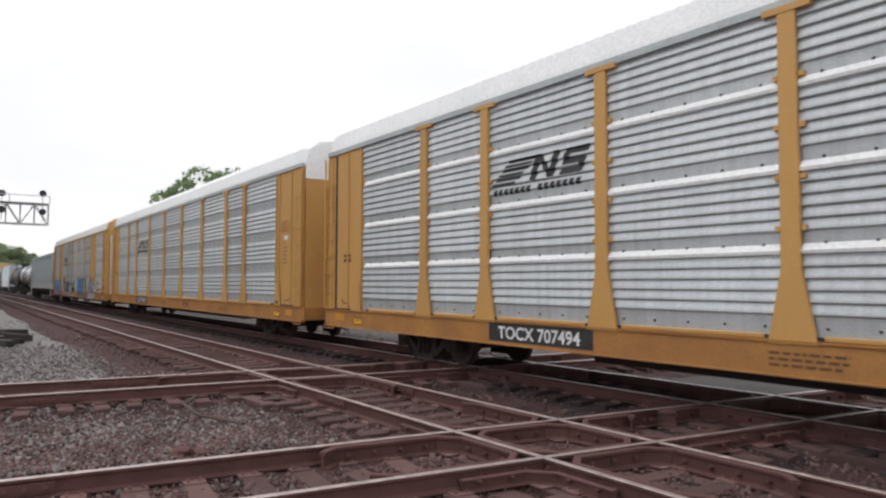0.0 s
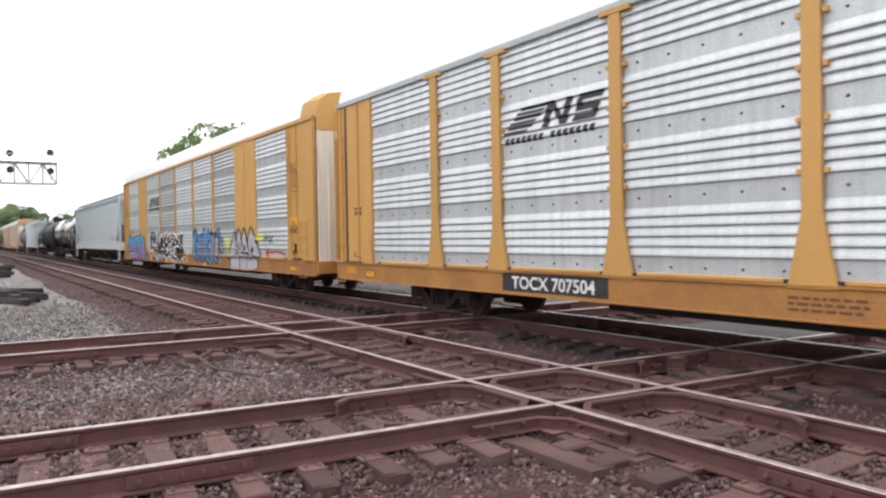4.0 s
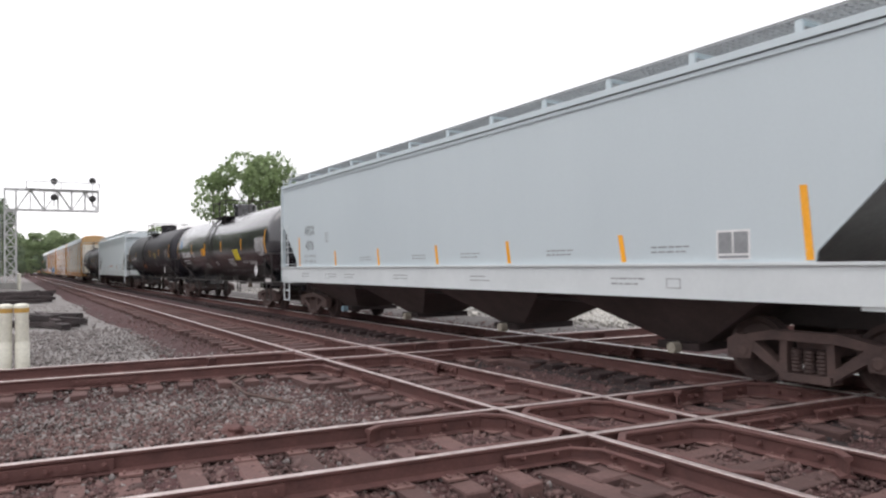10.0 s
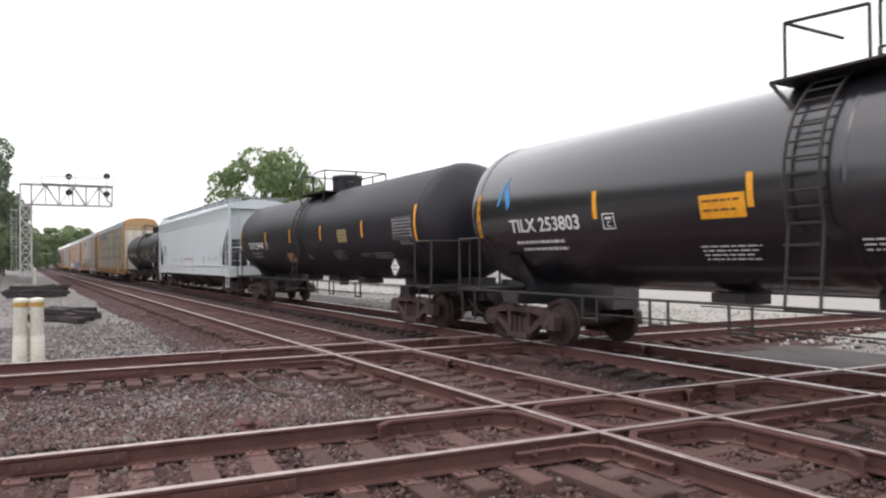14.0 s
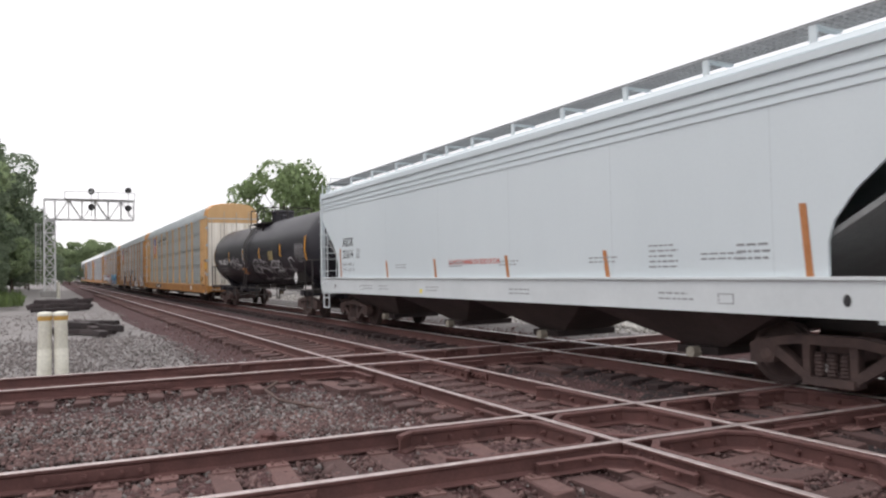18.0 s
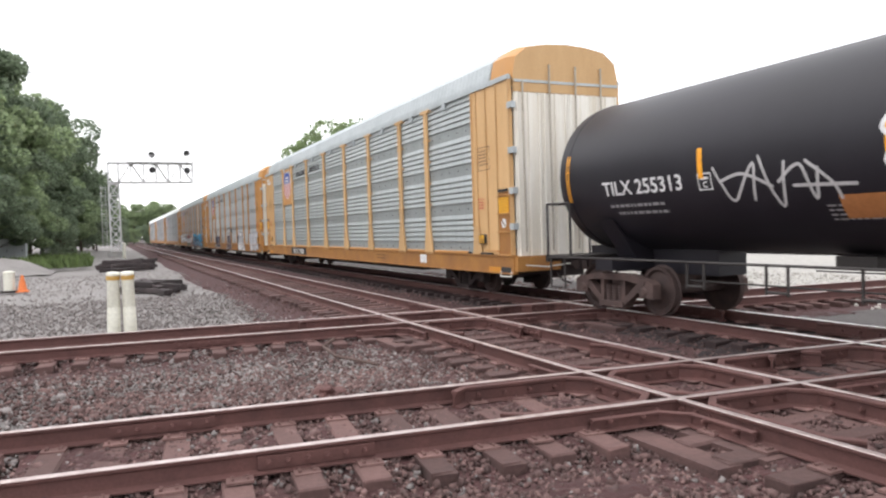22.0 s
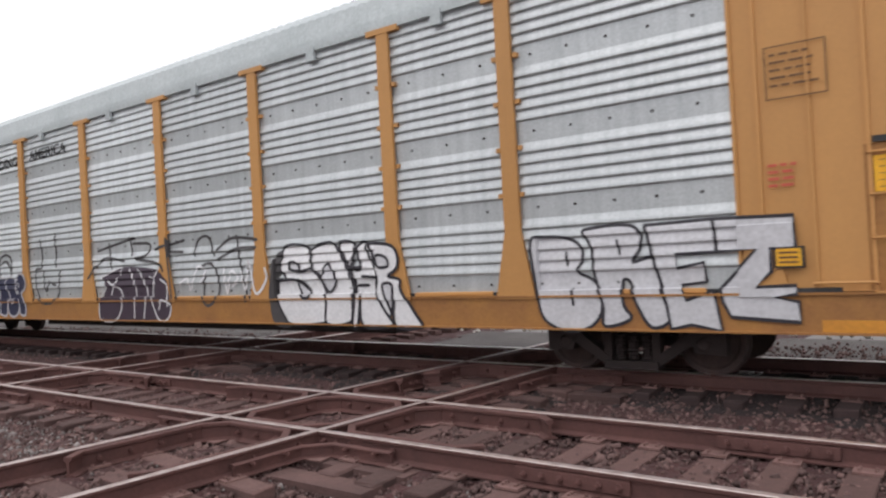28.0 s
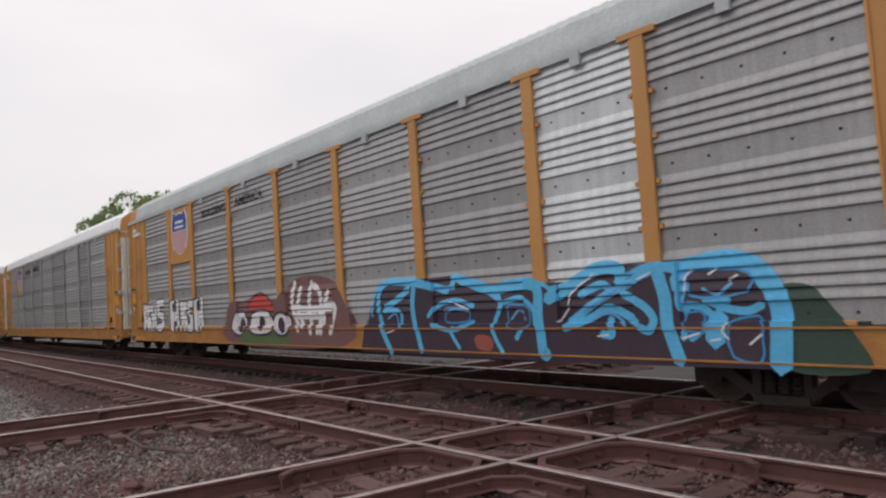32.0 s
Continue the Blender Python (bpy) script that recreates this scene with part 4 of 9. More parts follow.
def up_ends(root, F, R):
    """White folding end doors with vertical ribs, hinges and side grab irons."""
    for s in (-1, 1):
        L = F if s > 0 else R
        x = s * (L - 0.02)
        for k in range(4):
            y0 = -1.42 + 0.71 * k
            bm = slab_bm(ribbed(x, s, y0, (0.05, 0.34, 0.62)), "z", 1.0, 4.66)
            d = part("end_door", bm, M_DOORW, root, "stained white folding end door")
            part("door_bar", rods(0.022, [(x + s * 0.08, y0 + 0.2, 1.1), (x + s * 0.08, y0 + 0.2, 5.3 if abs(y0 + 0.2) < 1.0 else 4.9)]), M_DOORB, d)
        bm = bmesh.new()
        slab(bm, [(1.42, 4.67), (-1.42, 4.67)] + [(y * 0.955, 4.95 + (z - 4.97) * 0.95) for y, z in ROOF], "x", min(x, x + s * 0.04), max(x, x + s * 0.04))
        part("end_arch", bm, M_YELU, root, "yellow arch above the end doors")
        part("arch_band", boxes((min(x, x + s * 0.055), max(x, x + s * 0.055), -1.42, 1.42, 4.88, 4.94)), M_ROOFG, root)
        for z in (1.6, 2.4, 3.3, 4.3):
            part("hinge", boxes((x - 0.1, x + 0.1, -1.54, -1.42, z, z + 0.14)), M_ROOFG, root)
        # recessed steps by the corner
        xc = s * (L - 0.42)
        zs = [1.02, 1.55, 1.97, 2.38]
        # a flat plate whose darker yellow stands for the recess's shade
        part("step_recess", boxes((xc - 0.3, xc + 0.3, -1.508, -1.5, 1.04, 2.46)), M_YELD, root, "recess behind the grab irons, shade put in its colour")
        part("recess_slot", boxes((xc - 0.22, xc + 0.2, -1.54, -1.5, 2.47, 2.53)), M_BLKP, root, "dark slot above the recess")
        grab_irons(root, xc - 0.26, xc + 0.26, -1.5, zs, M_YELU)
        part("yellow_plate", boxes((xc - 0.22, xc + 0.22, -1.52, -1.49, 1.99, 2.34)), M_YELB, root, "yellow notice plate")
        shape("notice_lines", root, [rect(xc - 0.18, xc + 0.18, 2.03 + 0.065 * k, 2.04 + 0.065 * k) for k in range(5)], M_YELD, lambda x, z: -1.522)
        shape("round_sign", root, [[(xc + 0.11 * math.cos(i * math.pi / 8), 1.75 + 0.11 * math.sin(i * math.pi / 8)) for i in range(16)]], M_WHTP, lambda x, z: -1.514)
        shape("sign_slash", root, [[(xc - 0.09, 1.81), (xc - 0.06, 1.83), (xc + 0.09, 1.69), (xc + 0.06, 1.67)]], M_BRNP, lambda x, z: -1.52)
        part("step_hole", boxes((s * (L - 0.34) - 0.22, s * (L - 0.34) + 0.22, -1.536, -1.5, 0.63, 0.75)), M_BLKP, root, "dark opening above the step")
        part("step", rods(0.016, [(s * (L - 0.1), -1.53, 0.66), (s * (L - 0.1), -1.55, 0.54), (s * (L - 0.58), -1.55, 0.54), (s * (L - 0.58), -1.53, 0.66)]), M_WHITE, root, "worn pale step iron")
        part("uncoupling_lever", rods(0.018, [(s * (L + 0.1), -1.3, 0.8), (s * (L + 0.25), -0.8, 0.75), (s * (L + 0.25), -0.2, 0.8)]), M_WHITE, root)


def ns_ends(root, F, R, style):
    for s in (-1, 1):
        L = F if s > 0 else R
        x = s * (L - 0.02)
        if style == "nsw":
            for k in range(4):
                y0 = -1.42 + 0.71 * k
                bm = slab_bm(ribbed(x, s, y0, (0.3,)), "z", 1.0, 4.63)
                d = part("end_door", bm, M_DOORW, root, "worn white folding end door")
                if k == 1:
                    for i, w in enumerate((0.22, 0.24, 0.2, 0.23, 0.1, 0, 0.26, 0.2, 0, 0.25, 0.25)):
                        if w:
                            part("door_lettering", boxes((min(x, x + s * 0.034), max(x, x + s * 0.034), y0 + 0.02, y0 + 0.02 + w, 2.58 - 0.075 * i, 2.61 - 0.075 * i)), M_DIMP, d)
                    part("reflector", boxes((min(x, x + s * 0.036), max(x, x + s * 0.036), y0 + 0.02, y0 + 0.24, 1.26, 1.4)), M_YELO, d, "orange reflector")
            part("end_arch", slab_bm([(-1.43, 4.64), (1.43, 4.64)] + [(y * 0.955, 4.95 + (z - 4.97) * 0.9) for y, z in ROOF[::-1]], "x", min(x, x + s * 0.04), max(x, x + s * 0.04)), M_YEL, root)
        else:
            for k in range(2):
                y0 = -1.44 + 1.44 * k
                d = part("end_door", boxes((x - 0.03, x + 0.03, y0 + 0.01, y0 + 1.43, 1.0, 4.62)), M_YEL, root, "yellow end door")
                part("door_patch", boxes((min(x + s * 0.03, x + s * 0.045), max(x + s * 0.03, x + s * 0.045), y0 + 0.3, y0 + 0.9, 2.0, 2.6)), M_YEL, d)
            part("end_arch", slab_bm([(-1.45, 4.62), (1.45, 4.62)] + [(y * 0.955, 4.95 + (z - 4.97) * 0.9) for y, z in ROOF[::-1]], "x", min(x, x + s * 0.04), max(x, x + s * 0.04)), M_ROOFW, root, "white arch above the end doors")
        xc = 12.81 if style == "nsw" and s > 0 else s * (L - 0.38)
        if style == "ns":
            xc = 13.52 if s > 0 else -14.22
            ladder("ladder", root, xc - 0.225, xc + 0.225, -1.5, [1.05 + 0.44 * k for k in range(8)], M_YEL, 0.07)
            part("stile_plate", boxes((xc + s * 0.225 - 0.035, xc + s * 0.225 + 0.035, -1.56, -1.545, 1.05, 4.9)), M_YEL, root)
            if s < 0:
                part("corner_groove", boxes((-13.95, -13.84, -1.504, -1.49, 1.05, 4.92)), M_BLKP, root, "dark gap beside the ladder")
        else:
            ladder("ladder", root, xc - 0.255, xc + 0.255, -1.5, [0.95 + 0.383 * k for k in range(4)], M_YEL, 0.07)
        if style == "nsw":
            part("yellow_plate", boxes((s * 12.15 - 0.25, s * 12.15 + 0.25, -1.545, -1.5, 2.04, 2.25)), M_YELB, root, "yellow notice plate")
            shape("notice_lines", root, [rect(s * 12.15 - 0.2, s * 12.15 + 0.2, 2.08 + 0.05 * k, 2.095 + 0.05 * k) for k in range(3)], M_BRNP, lambda x, z: -1.547)
        part("step", rods(0.016, [(xc - 0.25, -1.53, 0.66), (xc - 0.25, -1.55, 0.54), (xc + 0.25, -1.55, 0.54), (xc + 0.25, -1.53, 0.66)]), M_YELD, root)


M_REDP = mat("faded_red_lettering", (0.55, 0.10, 0.06), (0.45, 0.09, 0.06), 0.6, 0, 4, 20, 0, 0)
M_BRNP = mat("brown_lettering", (0.16, 0.075, 0.03), (0.12, 0.06, 0.025), 0.6, 0, 4, 20, 0, 0)


# -- covered hopper --
def hopper(style, label, L, paint):
    root = new("covered_hopper_wagon")
    tagged(root, label, "train car", "covered hopper wagons in the train")
    H = L / 2
    s0, s1 = (1.12, 1.58) if style == 1 else (1.0, 1.45)
    for s in (-1, 1):
        bm = bmesh.new()
        if style == 1:
            half = [(-H + 0.05, 4.2), (-H + 0.05, 3.02), (-H + 0.35, 2.75), (-H + 1.4, 1.74), (-H + 1.43, s1)]
        else:
            half = [(-H + 0.05, 4.2), (-H + 0.05, 3.4), (-H + 0.2, 3.24), (-H + 0.6, 2.92), (-H + 1.1, 2.5), (-H + 1.38, 2.15), (-H + 1.46, 1.9), (-H + 1.46, s1)]
        poly = half + [(-x, z) for x, z in half[::-1]]
        slab(bm, poly, "y", s * 1.5 if s < 0 else 1.46, -1.46 if s < 0 else 1.5)
        part("side_sheet", bm, paint, root)
        bm = boxes((-H, H, min(s * 1.53, s * 1.4), max(s * 1.53, s * 1.4), s0, s1), (-H, H, min(s * 1.57, s * 1.45), max(s * 1.57, s * 1.45), s1, s1 + 0.04))
        part("side_sill", bm, M_HOPS, root, "paler side sill")
        for z, o, h in ((4.18, 0.03, 0.06), (4.26, 0.06, 0.1)) if style == 1 else ((3.68, 0.02, 0.04), (3.8, 0.025, 0.045), (3.93, 0.03, 0.045), (4.1, 0.05, 0.1)):
            part("top_chord", boxes((-H + 0.02, H - 0.02, min(s * 1.42, s * (1.5 + o)), max(s * 1.42, s * (1.5 + o)), z, z + h)), paint, root)
        # running boards on brackets
        stops = [-H + 0.1, -8.2, -6.55, -4.9, -3.2, -1.45, 0.3, 1.97, 3.63, 5.27, 6.93, 8.54, H - 0.1] if style == 1 else [-H + 0.1, -7.5, -5.85, -4.19, -2.52, -1.37, -0.2, 1.4, 3.0, 4.65, 6.3, 7.95, H - 0.1]
        for a, b in zip(stops, stops[1:]):
            bm = bmesh.new()
            y0, y1 = sorted((s * 0.75, s * 1.3))
            for q in range(5):
                y = y0 + (y1 - y0) * q / 4
                box(bm, a, b, y - 0.012, y + 0.012, 4.60, 4.64)
            m = int((b - a) / 0.1)
            for q in range(m):
                xx = a + (b - a) * q / m
                box(bm, xx, xx + 0.012, y0, y1, 4.605, 4.635)
            part("running_board", bm, M_WALK, root)
            part("bracket", boxes((a - 0.05, a + 0.05, y0, y1, 4.565, 4.60), (a - 0.05, a + 0.05, min(s * 1.26, s * 1.3), max(s * 1.26, s * 1.3), 4.33, 4.565)), paint, root)
    bm = bmesh.new()
    sec = [(-1.46, 4.25), (-1.3, 4.38), (-0.7, 4.48), (0, 4.52), (0.7, 4.48), (1.3, 4.38), (1.46, 4.25), (1.4, 4.1), (-1.4, 4.1)]
    slab(bm, sec, "x", -H + 0.05, H - 0.05)
    part("roof", bm, paint, root)
    part("hatch", boxes((-H + 0.8, H - 0.8, -0.32, 0.32, 4.5, 4.6)), paint, root)
    for s in (-1, 1):
        e = s * (H - 0.3)
        part("end_sheet", boxes((e - 0.03, e + 0.03, -1.44, 1.44, 2.7, 4.4), (e, e + s * 0.08, -1.0, -0.93, 2.7, 4.3) if s > 0 else (e - 0.08, e, -1.0, -0.93, 2.7, 4.3)), paint, root)
        bm = bmesh.new()
        slab(bm, [(e, 2.72), (e - s * 2.6, 1.2), (e - s * 2.6, 1.12), (e + s * 0.04, 2.66)], "y", -1.42, 1.42)
        part("slope_sheet", bm, M_HOPD, root, "grey slope sheet under the end, shade in its colour")
        part("end_platform", boxes((s * H - 0.9 if s > 0 else -H, H if s > 0 else -H + 0.9, -1.5, 1.5, s0 - 0.05, s0 + 0.05), (s * H - 0.06, s * H + 0.06, -1.52, 1.52, s0 - 0.02, s1)), M_HOPS, root)
        for y in (-1.47, 1.47):
            part("corner_post", boxes((s * H - 0.09, s * H + 0.05, y - 0.06, y + 0.06, 1.1, 4.3)), paint, root)
        for y in (-0.55, 0.55):
            part("strut", rods(0.05, [(e - s * 0.2, y, 2.6), (e + s * 0.1, y, 1.2)]), M_HOPS, root)
        ladder("side_ladder", root, s * H - (0.0 if s < 0 else 0.55), s * H + (0.55 if s < 0 else 0.0), -1.52, [1.3, 1.68, 2.1, 2.5, 2.9], M_HOPS, 0.06)
        ladder("end_ladder", root, -1.45, -1.0, s * (H + 0.02), [1.3, 1.7, 2.1, 2.5, 2.9, 3.3, 3.7, 4.1, 4.5], M_HOPS, 0.06 * s, "y")
        part("stirrup_step", rods(0.022, [(s * (H - 0.1), -1.5, 1.15), (s * (H - 0.1), -1.5, 0.5), (s * (H - 0.6), -1.5, 0.5), (s * (H - 0.6), -1.5, 1.15)], [(s * (H - 0.1), -1.5, 0.82), (s * (H - 0.6), -1.5, 0.82)]), M_HOPS, root)
        part("hand_rail", rods(0.02, [(s * (H + 0.05), -1.4, 2.3), (s * (H + 0.05), 1.4, 2.3)]), M_HOPS, root)
        part("hand_rail", rods(0.02, [(s * (H - 0.2), -1.25, 4.3), (s * (H - 0.2), -1.25, 4.82), (s * (H - 0.2), -0.7, 4.82), (s * (H - 0.2), -0.7, 4.64)]), M_HOPS, root)
        part("end_walk", boxes((s * H - 0.45 if s > 0 else -H, H if s > 0 else -H + 0.45, -1.3, 1.3, 4.59, 4.63)), M_WALK, root)
        bogie(root, s * (8.42 if style == 1 else 7.9), 0.44)
        coupler(root, s * (H - 0.1), s)
        part("centre_sill", boxes((s * H - 3.4 if s > 0 else -H + 0.2, H - 0.2 if s > 0 else -H + 3.4, -0.3, 0.3, 0.74, 1.12)), M_DARK, root)
    # discharge bays
    for k, c in enumerate((6.1, 1.6, -2.55, -6.55) if style == 1 else (5.5, 1.6, -2.2, -6.1)):
        w = 1.95
        bm = bmesh.new()
        a, b = [bm.verts.new(p) for p in ((c - w, -1.4, s0 + 0.02), (c + w, -1.4, s0 + 0.02), (c + w, 1.4, s0 + 0.02), (c - w, 1.4, s0 + 0.02))], [bm.verts.new(p) for p in ((c - 0.35, -0.55, 0.38), (c + 0.35, -0.55, 0.38), (c + 0.35, 0.55, 0.38), (c - 0.35, 0.55, 0.38))]
        for i in range(4):
            bm.faces.new((a[i], a[(i + 1) % 4], b[(i + 1) % 4], b[i]))
        bm.faces.new(b), bm.faces.new(a)
        bay = part("hopper_bay", bm, M_BAY, root)
        part("outlet_gate", boxes((c - 0.4, c + 0.4, -0.75, 0.75, 0.28, 0.4)), M_BOGIE, bay)
        bm = bmesh.new()
        lathe(bm, [(0.085, -0.9), (0.085, -0.72)], 10)
        o = part("outlet_cap", bm, M_CAPB if k == 3 and style == 1 else M_CAPW, bay, "pale blue round outlet cap" if k == 3 and style == 1 else "pale round outlet cap", m=pose(c, 0, 0.32))
    part("brake_pipe", rods(0.03, [(-H + 3, -1.2, 1.0), (H - 3, -1.2, 1.0)]), M_DARK, root)
    return root


M_CAPW = mat("chalky_cap", (0.50, 0.46, 0.38), (0.25, 0.22, 0.18), 0.7, 0, 3, 20, 0.05, 0)
M_CAPB = mat("pale_blue_cap", (0.30, 0.45, 0.55), (0.2, 0.3, 0.36), 0.6, 0, 3, 20, 0.05, 0)
M_BAY = mat("grimy_bay_steel", (0.105, 0.075, 0.07), (0.05, 0.036, 0.034), 0.75, 0.1, 1.5, 25, 0.1, 0.1)
# slope sheet grey, darkened for the shade below the hopper's end
M_HOPD = mat("shaded_slope_paint", (0.30, 0.31, 0.31), (0.19, 0.19, 0.19), 0.6, 0, 1.2, 20, 0.05, 0.03)


# -- tank car --
TR, TZ, TL = 1.47, 2.6, 8.8


def tank_face(x, z):
    d = TR * TR - (z - TZ) ** 2
    return -math.sqrt(max(d, 0.01))


def tank_wagon(label, paint, zr=4.68, xr=1.05, xl=-1.2):
    root = new("tank_wagon")
    tagged(root, label, "train car", "tank wagons in the train")
    bm = bmesh.new()
    prof = []
    for i in range(9):
        a = i * math.pi / 16
        prof.append((max(TR * math.sin(a), 0.03), -TL + 0.75 * (1 - math.cos(a))))
    prof += [(TR, x) for x in (-4, -0.02)]
    prof = prof + [(r, -x) for r, x in prof[::-1]]
    lathe(bm, prof, 48, "x")
    part("tank_shell", bm, paint, root, smooth=True, m=pose(0, 0, TZ))
    for x in (-0.25, -7.9, 8.0):
        bm = bmesh.new()
        lathe(bm, [(TR + 0.004, x - 0.035), (TR + 0.012, x), (TR + 0.004, x + 0.035)], 48, "x")
        part("weld_band", bm, paint, root, smooth=True, m=pose(0, 0, TZ))
    # manway, platform and railing
    bm = bmesh.new()
    lathe(bm, [(0.5, 3.95), (0.5, 4.4), (0.53, 4.41), (0.53, 4.5), (0.47, 4.52), (0.44, 4.56), (0.1, 4.58)], 20, "z")
    dome = part("manway_dome", bm, paint, root, smooth=True, m=pose(0.3, 0, 0))
    for k in range(8):
        a = k * math.pi / 4
        part("dome_bolt", rods(0.03, [(0.5 * math.cos(a), 0.5 * math.sin(a), 4.36), (0.5 * math.cos(a), 0.5 * math.sin(a), 4.56)], seg=5), M_DARKP, dome)
    for x, y in ((-0.45, 0.2), (0.95, -0.15)):
        bm = bmesh.new()
        lathe(bm, [(0.14, 4.05), (0.14, 4.22), (0.17, 4.23), (0.17, 4.27), (0.05, 4.31)], 12, "z")
        part("valve", bm, paint, root, m=pose(x, y, 0))
    part("platform", slab_bm([(xl - 0.2, -1.15), (xr + 0.05, -1.15), (xr + 0.05, 1.15), (xl - 0.2, 1.15)], "z", 3.93, 3.96), M_DARKP, root)
    for y in (-1.12, 1.12):
        part("platform_brace", rods(0.03, [(xl - 0.2, y, 3.94), (xl + 0.1, y * 0.98, 3.55)], [(xr, y, 3.94), (xr - 0.2, y * 0.98, 3.55)]), M_DARKP, root)
    part("railing", rods(0.024, [(0.0, -1.1, 3.95), (0.0, -1.1, zr - 0.1), (0.1, -1.1, zr), (xr, -1.1, zr), (xr, 1.1, zr), (xl, 1.1, zr), (xl, 1.1, 3.95)]), M_DARKP, root)
    part("railing", rods(0.024, [(xl, -1.1, 3.95), (xl, -1.1, zr), (-0.12, -1.1, zr - 0.08), (-0.12, -1.1, 3.95)], [(xl, -1.1, zr), (xl, 0.2, zr)]), M_DARKP, root)
    for x, y in ((xr, -1.1), (xr, 1.1), (xr, 0), (0.0, 1.1)):
        part("railing_post", rods(0.024, [(x, y, 3.95), (x, y, zr)]), M_DARKP, root)
    # ladder over the curve of the shell
    bm = bmesh.new()
    for x in (-0.94, -0.48):
        prev = None
        for k in range(12):
            a = math.radians(-20 + 82 * k / 11)
            p = (x, -(TR + 0.09) * math.cos(a), TZ + (TR + 0.09) * math.sin(a))
            if prev:
                rod(bm, prev, p, 0.022, 5)
            prev = p
        rod(bm, (x, -1.58, 1.0), (x, -(TR + 0.09) * math.cos(math.radians(-20)), TZ + (TR + 0.09) * math.sin(math.radians(-20))), 0.022, 5)
    for k in range(11):
        a = math.radians(-20 + 82 * k / 11)
        rod(bm, (-0.94, -(TR + 0.09) * math.cos(a), TZ + (TR + 0.09) * math.sin(a)), (-0.48, -(TR + 0.09) * math.cos(a), TZ + (TR + 0.09) * math.sin(a)), 0.016, 5)
    for z in (0.7, 1.0, 1.4, 1.8):
        rod(bm, (-0.94, -1.58, z), (-0.48, -1.58, z), 0.016, 5)
    part("ladder", bm, M_DARKP, root)
    for s in (-1, 1):
        part("stub_sill", boxes((min(s * 5.2, s * 8.75), max(s * 5.2, s * 8.75), -0.32, 0.32, 0.72, 1.22)), paint, root)
        part("saddle", slab_bm([(-1.25, 1.75), (-0.7, 1.0), (0.7, 1.0), (1.25, 1.75), (0.9, 1.4), (0, 1.14), (-0.9, 1.4)], "x", s * 7.05 - 0.22, s * 7.05 + 0.22), paint, root)
        part("bolster", boxes((s * 7.05 - 0.25, s * 7.05 + 0.25, -1.3, 1.3, 0.8, 1.02)), paint, root)
        part("end_platform", boxes((min(s * 7.9, s * 8.75), max(s * 7.9, s * 8.75), -1.45, 1.45, 1.0, 1.06), (s * 8.75 - 0.04, s * 8.75 + 0.04, -1.45, 1.45, 0.92, 1.06)), M_DARKP, root)
        part("end_rail", rods(0.025, [(s * 7.9, -1.45, 1.05), (s * 7.9, -1.45, 2.1), (s * 8.7, -1.45, 2.1)], [(s * 8.7, -1.45, 1.05), (s * 8.7, -1.45, 2.1), (s * 8.7, 1.45, 2.1), (s * 8.7, 1.45, 1.05)], [(s * 8.7, -0.4, 1.05), (s * 8.7, -0.4, 2.1)]), M_DARKP, root)
        part("stirrup_step", rods(0.02, [(s * 8.6, -1.45, 1.0), (s * 8.6, -1.45, 0.42), (s * 8.1, -1.45, 0.42), (s * 8.1, -1.45, 1.0)]), M_DARKP, root)
        part("running_rail", rods(0.022, [(-7.9, s * 1.5, 1.03), (7.9, s * 1.5, 1.03)]), M_DARKP, root)
        part("brake_pipe", rods(0.014, [(-4.7, s * 1.42, 0.74), (4.7, s * 1.42, 0.74)]), M_DARKP, root)
        bogie(root, s * 7.05, 0.44, 0.9)
        coupler(root, s * 8.6, s)
        part("brake_box", boxes((s * 2.6 - 0.3, s * 2.6 + 0.3, -0.5, 0.1, 0.95, 1.12)), M_DARKP, root)
    for x in (-4.7, -3.2, -1.8, 1.0, 2.4, 4.4):
        part("hanger", rods(0.022, [(x, -1.5, 1.05), (x, -1.5, 0.62)], [(x + 0.35, -1.5, 1.05), (x + 0.35, -1.5, 0.62)], [(x, -1.5, 0.66), (x + 0.35, -1.5, 0.66)]), M_DARKP, root)
    part("outlet_valve", boxes((-0.45, 0.45, -0.4, 0.4, 0.98, 1.2), (-0.12, 0.12, -0.12, 0.12, 0.82, 0.98)), M_DARKP, root)
    return root


M_DARKP = mat("black_painted_steel", (0.025, 0.022, 0.022), (0.04, 0.033, 0.03), 0.5, 0, 2, 25, 0.05, 0.05)


# ---- the train, front to back: x of each wagon's middle at the start ----
def travelled(t):
    return 7.4864 * t - 0.0022 * t * t - 0.0001 * t ** 3 + 0.016 * max(0.0, t - 27.0) ** 2


TRAIN = []


def add(car, x):
    car.matrix_basis = pose(x, YT, 0)
    TRAIN.append((car, x))
    return car


# ---- paint on the wagons ----
def paint_mat(name, c, rough=0.5):
    return mat(name, c, tuple(v * 0.82 for v in c), rough, 0, 2.5, 20, 0, 0, 0.6)


